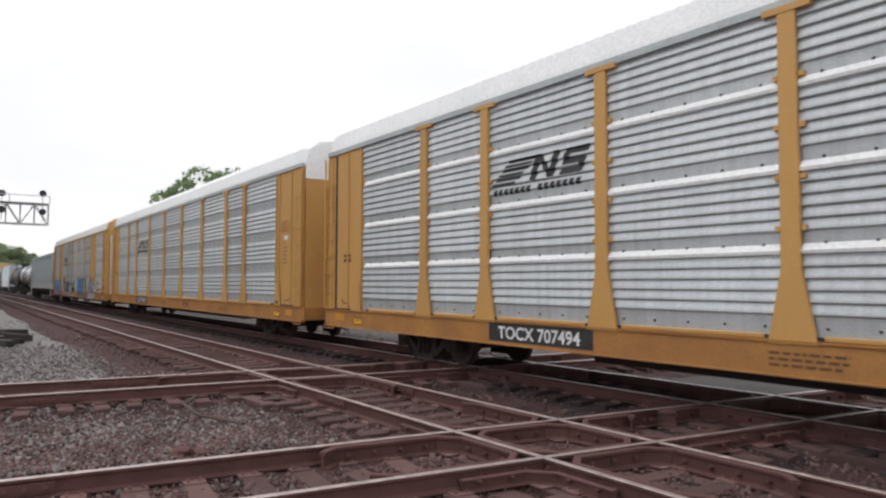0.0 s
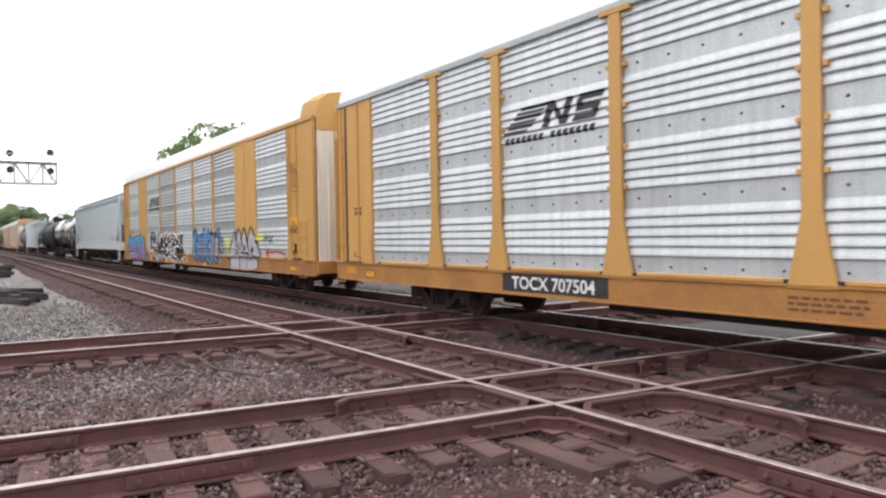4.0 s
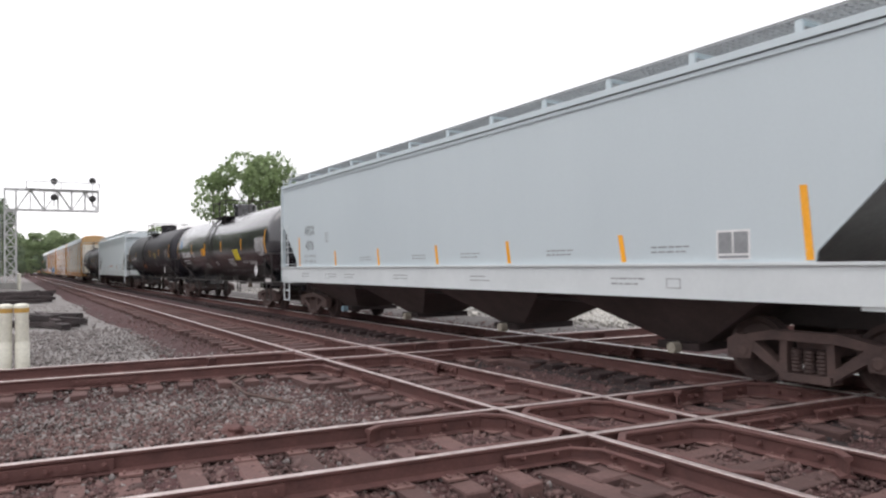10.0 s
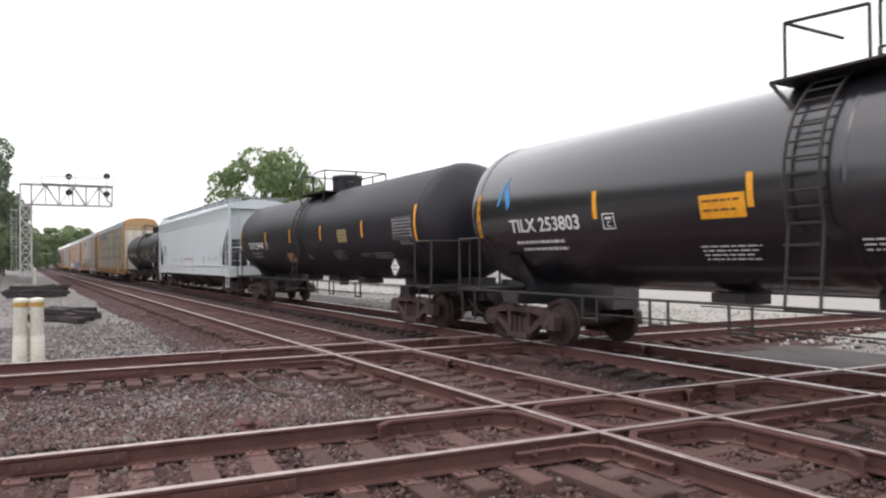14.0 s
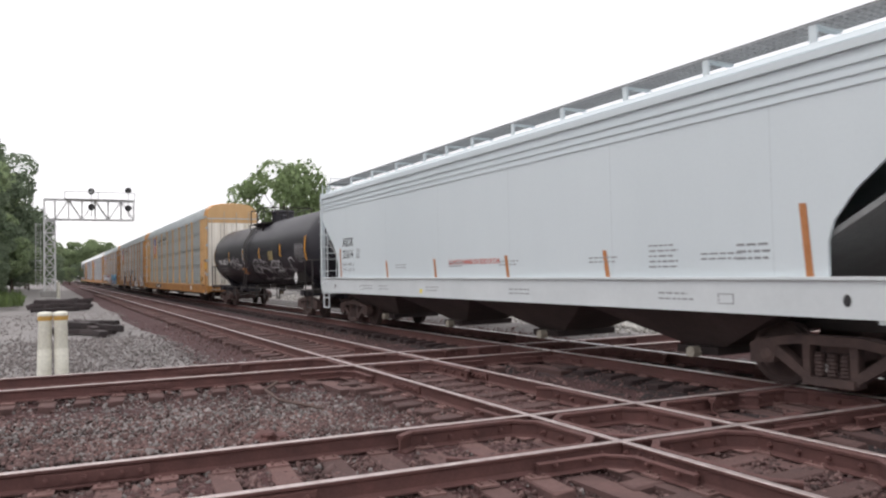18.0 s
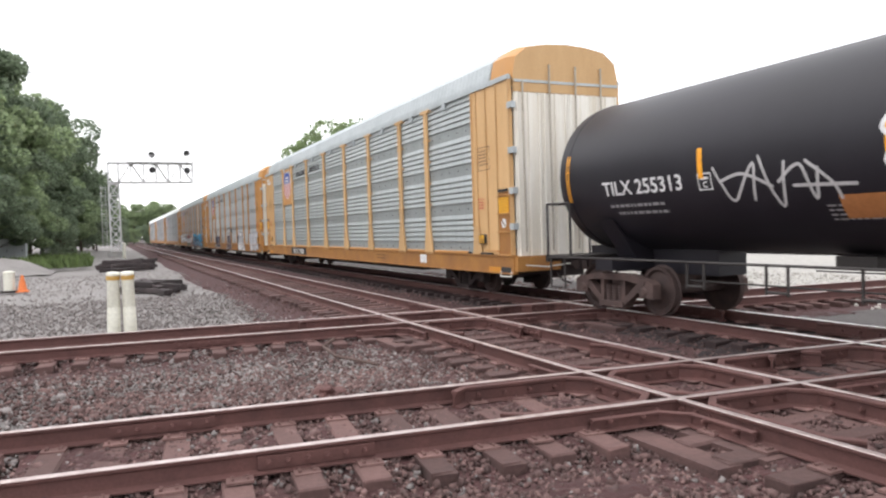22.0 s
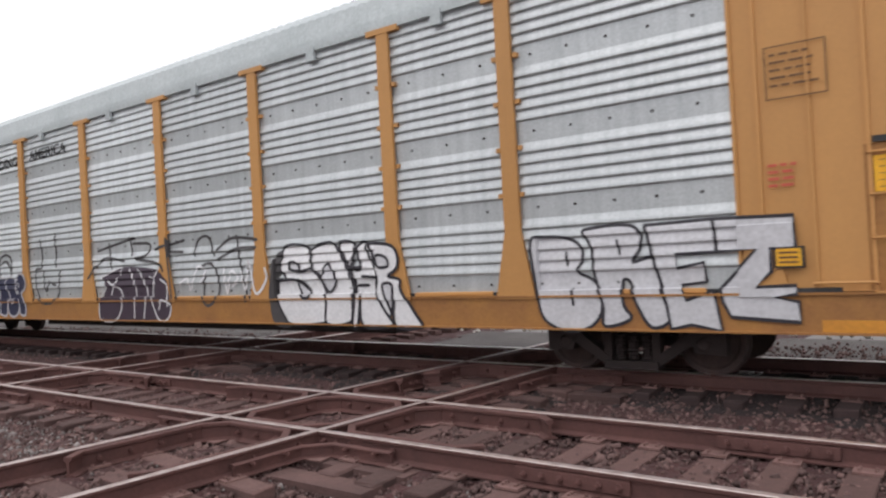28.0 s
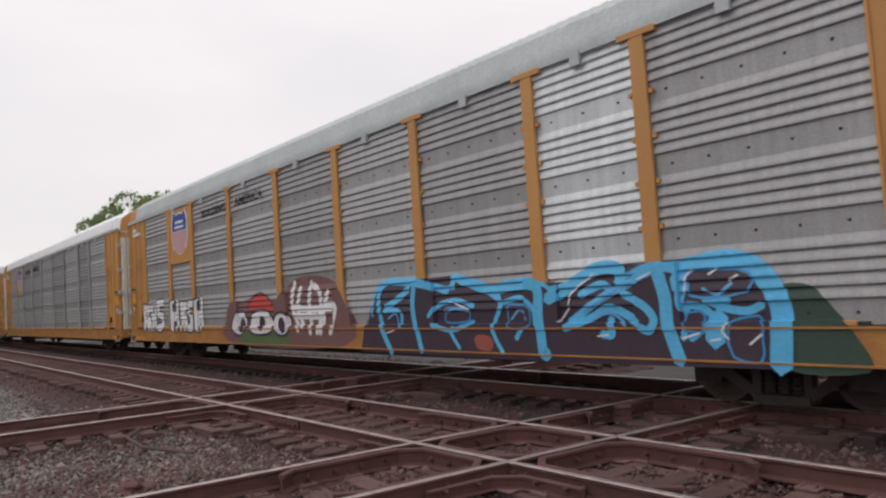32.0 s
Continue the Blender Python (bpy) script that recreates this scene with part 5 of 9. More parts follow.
G_BLUE, G_SKY, G_NAVY = paint_mat("blue_spray_paint", (0.05, 0.30, 0.62)), paint_mat("sky_blue_spray_paint", (0.10, 0.50, 0.82)), paint_mat("navy_spray_paint", (0.02, 0.022, 0.06))
G_WHITE, G_SILV = paint_mat("white_spray_paint", (0.78, 0.78, 0.8)), paint_mat("silver_spray_paint", (0.50, 0.49, 0.52))
G_BLACK, G_RED, G_LIME = paint_mat("black_spray_paint", (0.025, 0.022, 0.03)), paint_mat("red_spray_paint", (0.55, 0.05, 0.04)), paint_mat("lime_spray_paint", (0.70, 0.75, 0.04))
G_GREEN, G_PINK, G_SHB = paint_mat("dark_green_spray_paint", (0.04, 0.075, 0.055)), paint_mat("maroon_spray_paint", (0.22, 0.05, 0.06)), paint_mat("shield_blue_paint", (0.03, 0.07, 0.32))
G_SHR, G_PLUM, G_DIM = paint_mat("shield_red_paint", (0.48, 0.03, 0.06)), paint_mat("plum_spray_paint", (0.055, 0.035, 0.055)), paint_mat("faint_white_scrawl", (0.52, 0.51, 0.51))


G_ROSE, G_RUST, G_CORAL = paint_mat("rose_overspray", (0.50, 0.30, 0.29)), paint_mat("rust_red_spray_paint", (0.36, 0.10, 0.075)), paint_mat("coral_overspray", (0.56, 0.40, 0.36))
G_PALE, G_BUFF, G_DUSK, G_MOSS = paint_mat("pale_silver_spray_paint", (0.60, 0.60, 0.63)), paint_mat("buff_gap_paint", (0.50, 0.33, 0.16)), paint_mat("dull_maroon_overspray", (0.20, 0.10, 0.095)), paint_mat("mossy_overspray", (0.10, 0.16, 0.06))


def fade_mat():
    """Spray paint that passes from lilac at the foot of the letters to sky blue at their top."""
    m = mat("sky_to_lilac_spray_paint", (0.8, 0.8, 0.8), (0.68, 0.68, 0.68), 0.5, 0, 2.5, 20, 0, 0, 0.6)
    nd, lk = m.node_tree.nodes, m.node_tree.links
    tc, sp, mr, cr, mx = nd["Texture Coordinate"], nd.new("ShaderNodeSeparateXYZ"), nd.new("ShaderNodeMapRange"), nd.new("ShaderNodeValToRGB"), nd.new("ShaderNodeMix")
    lk.new(tc.outputs["Object"], sp.inputs[0])
    lk.new(sp.outputs["Z"], mr.inputs["Value"])
    mr.inputs["From Min"].default_value, mr.inputs["From Max"].default_value = 1.2, 1.6
    cr.color_ramp.elements[0].color, cr.color_ramp.elements[1].color = (0.36, 0.29, 0.68, 1), (0.10, 0.50, 0.82, 1)
    lk.new(mr.outputs[0], cr.inputs["Fac"])
    mx.data_type, mx.blend_type = "RGBA", "MULTIPLY"
    mx.inputs["Factor"].default_value = 1.0
    lk.new(cr.outputs[0], mx.inputs[6])
    lk.new(nd["Hue/Saturation/Value"].outputs[0], mx.inputs[7])
    lk.new(mx.outputs[2], nd["Principled BSDF"].inputs["Base Color"])
    return m


G_FADE = fade_mat()
G_SOOT, G_AZUR = paint_mat("soft_black_spray", (0.07, 0.065, 0.068)), paint_mat("azure_spray_paint", (0.13, 0.40, 0.72))


def curve_through(pts, n=6):
    """A smooth line through the points."""
    if len(pts) < 3:
        return pts
    p = [pts[0]] + list(pts) + [pts[-1]]
    out = []
    for i in range(1, len(p) - 2):
        for k in range(n):
            t = k / n
            a, b, c, d = p[i - 1], p[i], p[i + 1], p[i + 2]
            out.append(tuple(0.5 * (2 * b[j] + (c[j] - a[j]) * t + (2 * a[j] - 5 * b[j] + 4 * c[j] - d[j]) * t * t + (3 * b[j] - a[j] - 3 * c[j] + d[j]) * t ** 3) for j in (0, 1)))
    out.append(pts[-1])
    return out


def ribbon(ln, w, surf, cuts, lift, n=6):
    """One spray line as a band of width w along a smooth path, laid on the side."""
    c = [p for i, p in enumerate(curve_through(ln, n)) if i == 0 or p != ln[0]]
    c = [p for i, p in enumerate(c) if i == 0 or math.dist(p, c[i - 1]) > 1e-3]
    bm = bmesh.new()
    vs = []
    for i, (x, z) in enumerate(c):
        a, b = c[max(0, i - 1)], c[min(len(c) - 1, i + 1)]
        l = max(math.dist(a, b), 1e-6)
        nx, nz = -(b[1] - a[1]) / l * w / 2, (b[0] - a[0]) / l * w / 2
        vs.append((bm.verts.new((x + nx, 0, z + nz)), bm.verts.new((x - nx, 0, z - nz))))
    for p, q in zip(vs, vs[1:]):
        bm.faces.new((p[0], p[1], q[1], q[0]))
    for i, j in ((0, 1), (-1, -2)):
        (x, z), (u, v) = c[i], c[j]
        l = max(math.dist(c[i], c[j]), 1e-6)
        tip = bm.verts.new((x + (x - u) / l * w * 0.4, 0, z + (z - v) / l * w * 0.4))
        bm.faces.new((vs[i][0], vs[i][1], tip))
    xs, zs = [v.co.x for v in bm.verts], [v.co.z for v in bm.verts]
    return drape(bm, surf, [q for q in cuts[0] if min(xs) < q < max(xs)], [q for q in cuts[1] if min(zs) < q < max(zs)], lift)


def scrawl(name, root, lines, w, material, surf, cuts, lift=0.006, label="", closed=False):
    """Spray-can lines of width w along smooth paths in xz."""
    first = None
    for i, ln in enumerate(lines):
        ob = part(name, ribbon(list(ln), w, surf, cuts, lift + 0.0006 * (i % 9)), material, root, label)
        first = first or ob
    return first


def round_outline(pts, n=4):
    """A smooth closed line through the points."""
    m = len(pts)
    out = []
    for i in range(m):
        a, b, c, d = pts[i - 1], pts[i], pts[(i + 1) % m], pts[(i + 2) % m]
        for k in range(n):
            t = k / n
            out.append(tuple(0.5 * (2 * b[j] + (c[j] - a[j]) * t + (2 * a[j] - 5 * b[j] + 4 * c[j] - d[j]) * t * t + (3 * b[j] - a[j] - 3 * c[j] + d[j]) * t ** 3) for j in (0, 1)))
    return out


def painted(root, pts, fill, line, surf, cuts, w=0.05, lift=0.006, soft=True, label="graffiti letter"):
    """One sprayed letter: a coloured field and the line drawn round it."""
    c = round_outline(pts) if soft else list(pts)
    o = shape("graffiti_fill", root, [c], fill, surf, label, cuts, lift)
    if line:
        part("graffiti_outline", ribbon(c + [(c[0][0] + 0.002, c[0][1])], w, surf, cuts, lift + 0.003, 1), line, o, label + " outline")
    return o


def bar_letter(root, poly, fill, line, shine, surf, cuts, lift=0.006, edge=0.045):
    """One stem of a broken-script letter: dark outline, coloured field, pale edge."""
    cx, cz = sum(p[0] for p in poly) / len(poly), sum(p[1] for p in poly) / len(poly)
    o = shape("graffiti_fill", root, [poly], fill, surf, "blue graffiti stem", cuts, lift)
    scrawl_straight("graffiti_outline", o, poly + poly[:1], edge * 1.6, line, surf, cuts, lift + 0.004)
    inner = [(cx + (a - cx) * 0.72, cz + (b - cz) * 0.88) for a, b in poly]
    left = sorted(inner, key=lambda p: p[0])[:3]
    scrawl_straight("graffiti_shine", o, sorted(left, key=lambda p: p[1]), 0.04, shine, surf, cuts, lift + 0.003)


def scrawl_straight(name, root, pts, w, material, surf, cuts, lift):
    bm = bmesh.new()
    for i, (a, b) in enumerate(zip(pts, pts[1:])):
        one = ribbon([a, b], w, surf, cuts, lift + 0.0004 * (i % 3), 1)
        me = bpy.data.meshes.new("line")
        one.to_mesh(me)
        one.free()
        bm.from_mesh(me)
        bpy.data.meshes.remove(me)
    return part(name, bm, material, root)


def blob(x0, x1, z0, z1, lumps, n=40, seed=1, amp=0.12):
    """A lumpy closed outline that fills the box."""
    rng = random.Random(seed)
    ph = [rng.uniform(0, 6.28) for _ in range(4)]
    out = []
    for i in range(n):
        a = 2 * math.pi * i / n
        r = 1 - amp + amp * math.sin(lumps * a + ph[0]) + amp * 0.5 * math.sin(lumps * 2.3 * a + ph[1])
        sx, sz = math.copysign(abs(math.cos(a)) ** 0.55, math.cos(a)), math.copysign(abs(math.sin(a)) ** 0.6, math.sin(a))
        out.append(((x0 + x1) / 2 + (x1 - x0) / 2 * r * sx, (z0 + z1) / 2 + (z1 - z0) / 2 * r * sz))
    return out


NS_POSTS = [8.95, 7.0, 4.05, 1.08, -1.9, -4.85, -7.72, -9.78]
UP_POSTS = [8.95, 6.9, 3.92, 1.05, -1.85, -4.8, -7.72, -9.8]
W_POSTS, W_SOLID = [3.95, 1.05, -1.99, -4.97], [(6.68, 8.86), (-10.05, -8.15), (11.65, 14.1), (-14.5, -12.8)]
F_NS, C_NS = rack_face(NS_POSTS, [(11.8, 14.1), (-14.5, -12.5)]), rack_cuts(NS_POSTS)
F_UP, C_UP = rack_face(UP_POSTS, [(11.72, 14.1), (-14.5, -12.35)]), rack_cuts(UP_POSTS, [(11.72, 14.05)])
F_W, C_W = rack_face(W_POSTS, W_SOLID), rack_cuts(W_POSTS, W_SOLID[:2])


def sill_face(x, z):
    return -1.531


def sill_number(root, body, x, w):
    """White car number on a black patch of the sill."""
    part("number_patch", boxes((x - w / 2 - 0.1, x + w / 2 + 0.1, -1.5335, -1.5, 0.66, 0.98)), M_BLKP, root, "black number patch")
    letters("sill_lettering", root, body, x, 0.715, 0.3, M_WHTP, lambda a, b: -1.534, 0.006, "white sill lettering", 1.1)


def railroad_mark(root, x, z, surf, cuts, k=1.0):
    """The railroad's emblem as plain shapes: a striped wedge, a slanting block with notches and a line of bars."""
    for i in range(6):
        shape("emblem_stripe", root, [rect(x - 1.21 * k + (0.09 * i - 0.02) * k, x - (0.62 - 0.11 * i) * k + 0.03 * k, z + 0.075 * k * i, z + 0.075 * k * i + 0.052 * k, 0.03)], M_BLKP, surf, cuts=cuts)
    ps = [[(-0.18, 0.02), (-0.02, 0.0), (0.14, 0.43), (-0.02, 0.43)], [(0.02, 0.43), (0.14, 0.43), (0.4, 0.02), (0.26, 0.02)], [(0.26, 0.02), (0.42, 0.02), (0.58, 0.43), (0.42, 0.43)],
          [(0.55, 0.02), (1.06, 0.02), (1.1, 0.12), (0.59, 0.12)], [(0.98, 0.1), (1.1, 0.1), (1.16, 0.24), (1.02, 0.26)], [(0.62, 0.17), (1.1, 0.17), (1.14, 0.27), (0.66, 0.27)], [(0.62, 0.2), (0.76, 0.2), (0.82, 0.36), (0.68, 0.38)], [(0.68, 0.33), (1.2, 0.33), (1.24, 0.43), (0.72, 0.43)]]
    for p in ps:
        shape("emblem_figure", root, [[(x + (a - 0.04) * k, z + c * k) for a, c in p]], M_BLKP, surf, cuts=cuts, lift=0.005)
    for i in range(15):
        if i != 7:
            shape("emblem_line", root, [rect(x - 1.2 * k + i * 0.148 * k, x - 1.2 * k + i * 0.148 * k + 0.11 * k, z - 0.17 * k, z - 0.06 * k, 0.03)], M_BLKP, surf, cuts=cuts)


def shield(root, x, z, plain=False):
    """A shield in blue over red and white stripes on a yellow plate."""
    part("emblem_plate", boxes((x - 0.97, x + 0.97, -1.535, -1.47, z - 1.0, z + 0.75)), M_YELU, root, "flat yellow emblem plate")
    def f(a, b):
        return -1.536
    w = 0.68
    crest = [(w, 0.28), (w * 0.93, 0.48), (w * 0.74, 0.66), (w * 0.42, 0.56), (0, 0.61), (-w * 0.42, 0.56), (-w * 0.74, 0.66), (-w * 0.93, 0.48), (-w, 0.28)]
    edge = crest + [(-w, -0.2), (-w * 0.85, -0.45), (-w * 0.4, -0.62), (0, -0.68), (w * 0.4, -0.62), (w * 0.85, -0.45), (w, -0.2)]
    shape("shield_edge", root, [[(x + a * 1.08, z + b * 1.08) for a, b in edge]], M_WHTP, f, "white shield")
    top = [(-w * 0.95, 0.05), (w * 0.95, 0.05)] + [(p * 0.97, q) for p, q in crest]
    shape("shield_field", root, [[(x + a, z + b) for a, b in top]], G_SHB, f, "dark blue shield field", lift=0.008)
    for r in (rect(x - 0.36, x + 0.36, z + 0.29, z + 0.37), rect(x - 0.42, x + 0.42, z + 0.13, z + 0.21)):
        shape("shield_bar", root, [r], M_WHTP, f, "white bar of lettering", lift=0.012)
    for i in range(7):
        a = -w * 0.95 + i * w * 0.29
        b = a + w * 0.15
        def low(q):
            q = abs(q) / w
            return -0.70 + 0.1 * q + 0.3 * max(0, q - 0.6) / 0.4
        shape("shield_stripe", root, [[(x + a, z + low(a)), (x + b, z + low(b)), (x + b, z + 0.03), (x + a, z + 0.03)]], G_SHR, f, "red shield stripe", lift=0.008)


def up_marks(root, emblem=True):
    shield(root, -8.73, 4.13)
    letters("slogan", root, "BUILDING", -5.95, 4.36, 0.33, M_BLKP, F_UP, 0.01, "black slogan lettering", 1.25, cuts=C_UP, lift=0.008)
    letters("slogan", root, "AMERICA", -3.52, 4.4, 0.33, M_BLKP, F_UP, 0.01, "black slogan lettering", 1.28, cuts=C_UP, lift=0.008)
    part("maker_plate", boxes((-13.7, -12.95, -1.545, -1.49, 4.44, 4.56)), M_WHTP, root, "white maker's plate")
    part("maker_plate", boxes((-13.7, -13.4, -1.545, -1.49, 4.62, 4.74)), M_WHTP, root, "white maker's plate")


def mark_racks(c1, c2, c3, a4, a5, a6, rest):
    for c, num in ((c1, "TOCX 707494"), (c2, "TOCX 707504")):
        railroad_mark(c, -6.3, 3.42, F_NS, C_NS)
        sill_number(c, num, -6.31, 2.35)
        bars(c, 6.4, 0.78, 1.2, 2, M_BRNP, sill_face, seed=5)
        bars(c, -2.2, 0.85, 1.0, 3, M_BRNP, sill_face, 0.07, seed=6)
        shape("sill_letters", c, [rect(1.6 + 0.28 * i, 1.82 + 0.28 * i, 0.72, 0.92, 0.04) for i in range(3)], G_PINK, sill_face)
        shape("side_mark", c, [rect(12.43, 12.71, 2.95, 3.07)], M_WHTP, lambda x, z: -1.503)
    # the wagon with the bright graffiti
    railroad_mark(c3, -6.36, 3.36, F_W, C_W)
    sill_number(c3, "TOCX 697792", -5.38, 2.4)
    bars(c3, 11.9, 3.8, 0.5, 4, M_BRNP, lambda x, z: -1.537, seed=8)
    letters("side_lettering", c3, "FB-662", 12.17, 1.82, 0.2, M_BRNP, lambda x, z: -1.537, 0.004)
    for x, z in ((-6.98, 0.64), (-3.75, 0.63), (-0.49, 0.86), (2.73, 0.63)):
        part("safety_mark", boxes((x - 0.23, x + 0.23, -1.553, -1.5, z, z + 0.08)), M_YELB, c3, "bright yellow safety mark")
    # four letters that fade from sky blue to lilac
    painted(c3, [(-12.97, 0.99), (-10.51, 1.05), (-10.36, 0.72), (-10.45, 0.67), (-11.66, 0.66), (-12.89, 0.62)], G_FADE, G_NAVY, F_W, C_W, 0.06, 0.004, False, "lilac graffiti base")
    painted(c3, [(-13.02, 1.95), (-12.44, 1.95), (-12.3, 1.63), (-12.25, 1.82), (-11.78, 1.84), (-11.77, 1.08), (-12.18, 1.05), (-12.47, 1.07), (-12.61, 1.43), (-12.68, 0.98), (-12.97, 0.97), (-13.07, 1.38)], G_FADE, G_NAVY, F_W, C_W, 0.075, 0.007, False, "sky blue and lilac graffiti letter")
    painted(c3, [(-11.66, 1.86), (-11.57, 1.93), (-10.87, 1.93), (-10.89, 1.08), (-11.72, 1.06)], G_FADE, G_NAVY, F_W, C_W, 0.075, 0.010, False, "sky blue and lilac graffiti letter")
    painted(c3, [(-10.85, 1.92), (-10.47, 1.94), (-10.35, 1.55), (-10.33, 1.9), (-10.28, 1.96), (-9.86, 1.95), (-9.8, 1.86), (-9.71, 1.23), (-9.67, 0.88), (-9.72, 0.62), (-10.14, 0.7), (-10.15, 1.1), (-10.44, 1.1), (-10.87, 1.06)], G_FADE, G_NAVY, F_W, C_W, 0.075, 0.013, False, "sky blue and lilac graffiti letter")
    painted(c3, [(-9.61, 1.76), (-9.5, 2.0), (-9.36, 2.03), (-8.8, 1.86), (-8.56, 1.32), (-8.27, 0.65), (-8.72, 0.68), (-8.86, 0.94), (-9.26, 0.94), (-9.21, 0.68), (-9.52, 0.68), (-9.69, 1.0)], G_FADE, G_NAVY, F_W, C_W, 0.075, 0.016, False, "sky blue and lilac graffiti letter")
    for q in [[(-11.32, 1.59), (-10.92, 1.61), (-10.92, 1.46), (-11.32, 1.45)], [(-11.33, 1.24), (-10.9, 1.25), (-10.91, 1.06), (-11.33, 1.04)]]:
        painted(c3, q, G_BUFF, G_NAVY, F_W, C_W, 0.07, 0.014, False, "buff gap in the letter")
    for q in [[(-9.2, 1.67), (-9.06, 1.22), (-9.29, 1.22)], [(-9.26, 0.94), (-8.92, 0.94), (-8.72, 0.68), (-9.17, 0.67)]]:
        painted(c3, q, G_BUFF, G_NAVY, F_W, C_W, 0.05, 0.020, False, "buff gap in the letter")
    scrawl("spray_line", c3, [[(-10.51, 1.51), (-10.44, 1.21), (-10.32, 1.1), (-10.13, 1.15), (-10.08, 1.48)], [(-9.89, 1.52), (-9.81, 1.23), (-9.74, 0.94)], [(-10.16, 1.1), (-10.14, 0.71)]], 0.06, G_NAVY, F_W, C_W, 0.018, "navy graffiti lines")
    scrawl("spray_line", c3, [[(-12.88, 1.92), (-12.5, 1.91), (-12.38, 1.6)], [(-11.5, 1.88), (-10.92, 1.89)], [(-10.8, 1.87), (-10.5, 1.89), (-10.42, 1.62)], [(-9.95, 1.9), (-9.84, 1.6), (-9.74, 1.2)], [(-9.42, 1.98), (-8.86, 1.82), (-8.62, 1.3)], [(-12.8, 0.96), (-11.2, 1.0), (-10.55, 1.0), (-10.42, 0.74)]], 0.028, G_WHITE, F_W, C_W, 0.021, "thin white highlight")
    ground = [(-7.49, 2.07), (-6.9, 2.17), (-6.36, 2.13), (-5.99, 1.86), (-5.43, 2.18), (-5.23, 1.84), (-4.92, 1.98), (-4.52, 1.82), (-3.9, 2.08), (-3.6, 1.8), (-2.91, 2.0), (-2.6, 1.94), (-2.17, 1.96), (-1.74, 1.8), (-1.15, 1.93), (-0.67, 1.92), (-0.8, 1.4), (-0.45, 0.9), (-1.0, 0.66), (-2.54, 0.61), (-3.75, 0.66), (-4.62, 0.67), (-5.88, 1.0), (-7.03, 1.19), (-7.48, 1.21)]
    shape("graffiti_ground", c3, [ground], G_BLACK, F_W, "black graffiti ground", C_W, 0.003)
    scrawl("spray_line", c3, [[(-7.55, 2.11), (-7.33, 1.82), (-7.48, 1.21), (-6.93, 1.18), (-6.47, 1.47), (-6.87, 1.4), (-7.02, 1.53), (-6.76, 1.6)], [(-6.9, 2.15), (-6.81, 1.84), (-6.41, 2.13), (-5.99, 2.08), (-6.23, 1.76), (-5.9, 1.98), (-5.82, 1.76), (-6.47, 1.4), (-6.14, 1.44), (-6.24, 1.17), (-5.74, 1.47)], [(-5.74, 1.47), (-5.39, 2.18), (-5.12, 1.74), (-4.88, 1.95), (-4.81, 1.74), (-5.0, 1.56), (-5.15, 1.75)], [(-2.43, 1.3), (-2.15, 1.26), (-1.75, 1.4), (-1.3, 1.3), (-1.1, 1.5)], [(-1.15, 1.93), (-0.67, 1.92), (-0.87, 1.39), (-0.46, 1.17), (-0.13, 1.62), (-0.32, 1.12), (0.29, 1.4), (-0.07, 0.68)], [(-1.7, 1.85), (-1.45, 1.5), (-1.2, 1.9)]], 0.075, G_WHITE, F_W, C_W, 0.008, "white graffiti lines")
    scrawl("spray_line", c3, [[(-4.7, 1.87), (-4.55, 1.83), (-4.44, 1.75), (-4.3, 1.88), (-4.12, 2.0), (-3.95, 2.08), (-3.81, 2.07)], [(-3.81, 2.07), (-3.99, 1.98), (-4.06, 1.84), (-4.08, 1.67), (-4.0, 1.57), (-3.83, 1.55), (-3.69, 1.63), (-3.67, 1.71), (-3.73, 1.83), (-3.81, 1.92)], [(-3.76, 1.89), (-3.57, 1.86), (-3.3, 1.89), (-3.13, 1.95), (-2.86, 2.02)], [(-2.86, 2.02), (-2.96, 1.89), (-3.13, 1.77), (-3.24, 1.65)], [(-3.24, 1.65), (-3.16, 1.74), (-2.94, 1.84)], [(-2.94, 1.81), (-2.95, 1.63), (-2.93, 1.5)], [(-4.14, 1.32), (-4.01, 1.28), (-3.81, 1.24), (-3.65, 1.3), (-3.43, 1.4), (-3.17, 1.48), (-2.97, 1.49), (-2.92, 1.43)], [(-4.14, 1.32), (-3.91, 1.21), (-3.82, 1.02), (-3.76, 1.15), (-3.62, 1.29)], [(-3.59, 1.26), (-3.56, 1.18), (-3.44, 1.17), (-3.29, 1.21), (-3.22, 1.29)]], 0.075, G_WHITE, F_W, C_W, 0.010, "white graffiti lines")
    scrawl("spray_line", c3, [[(-2.54, 1.96), (-2.58, 1.8), (-2.65, 1.61), (-2.76, 1.43), (-2.92, 1.28), (-3.12, 1.17), (-3.14, 1.3), (-3.08, 1.43)], [(-3.15, 1.2), (-3.12, 1.07), (-3.04, 0.92), (-2.9, 0.71)], [(-2.54, 1.96), (-2.17, 1.98)], [(-2.17, 2.0), (-2.13, 1.77), (-2.18, 1.72), (-2.27, 1.55)], [(-2.17, 1.72), (-2.06, 1.86), (-1.92, 1.91), (-1.73, 1.93)], [(-4.44, 1.75), (-4.49, 1.5), (-4.56, 1.44), (-4.29, 1.47)], [(-4.29, 1.47), (-4.49, 1.39), (-4.51, 1.3), (-4.42, 1.21)]], 0.07, G_WHITE, F_W, C_W, 0.012, "white graffiti lines")
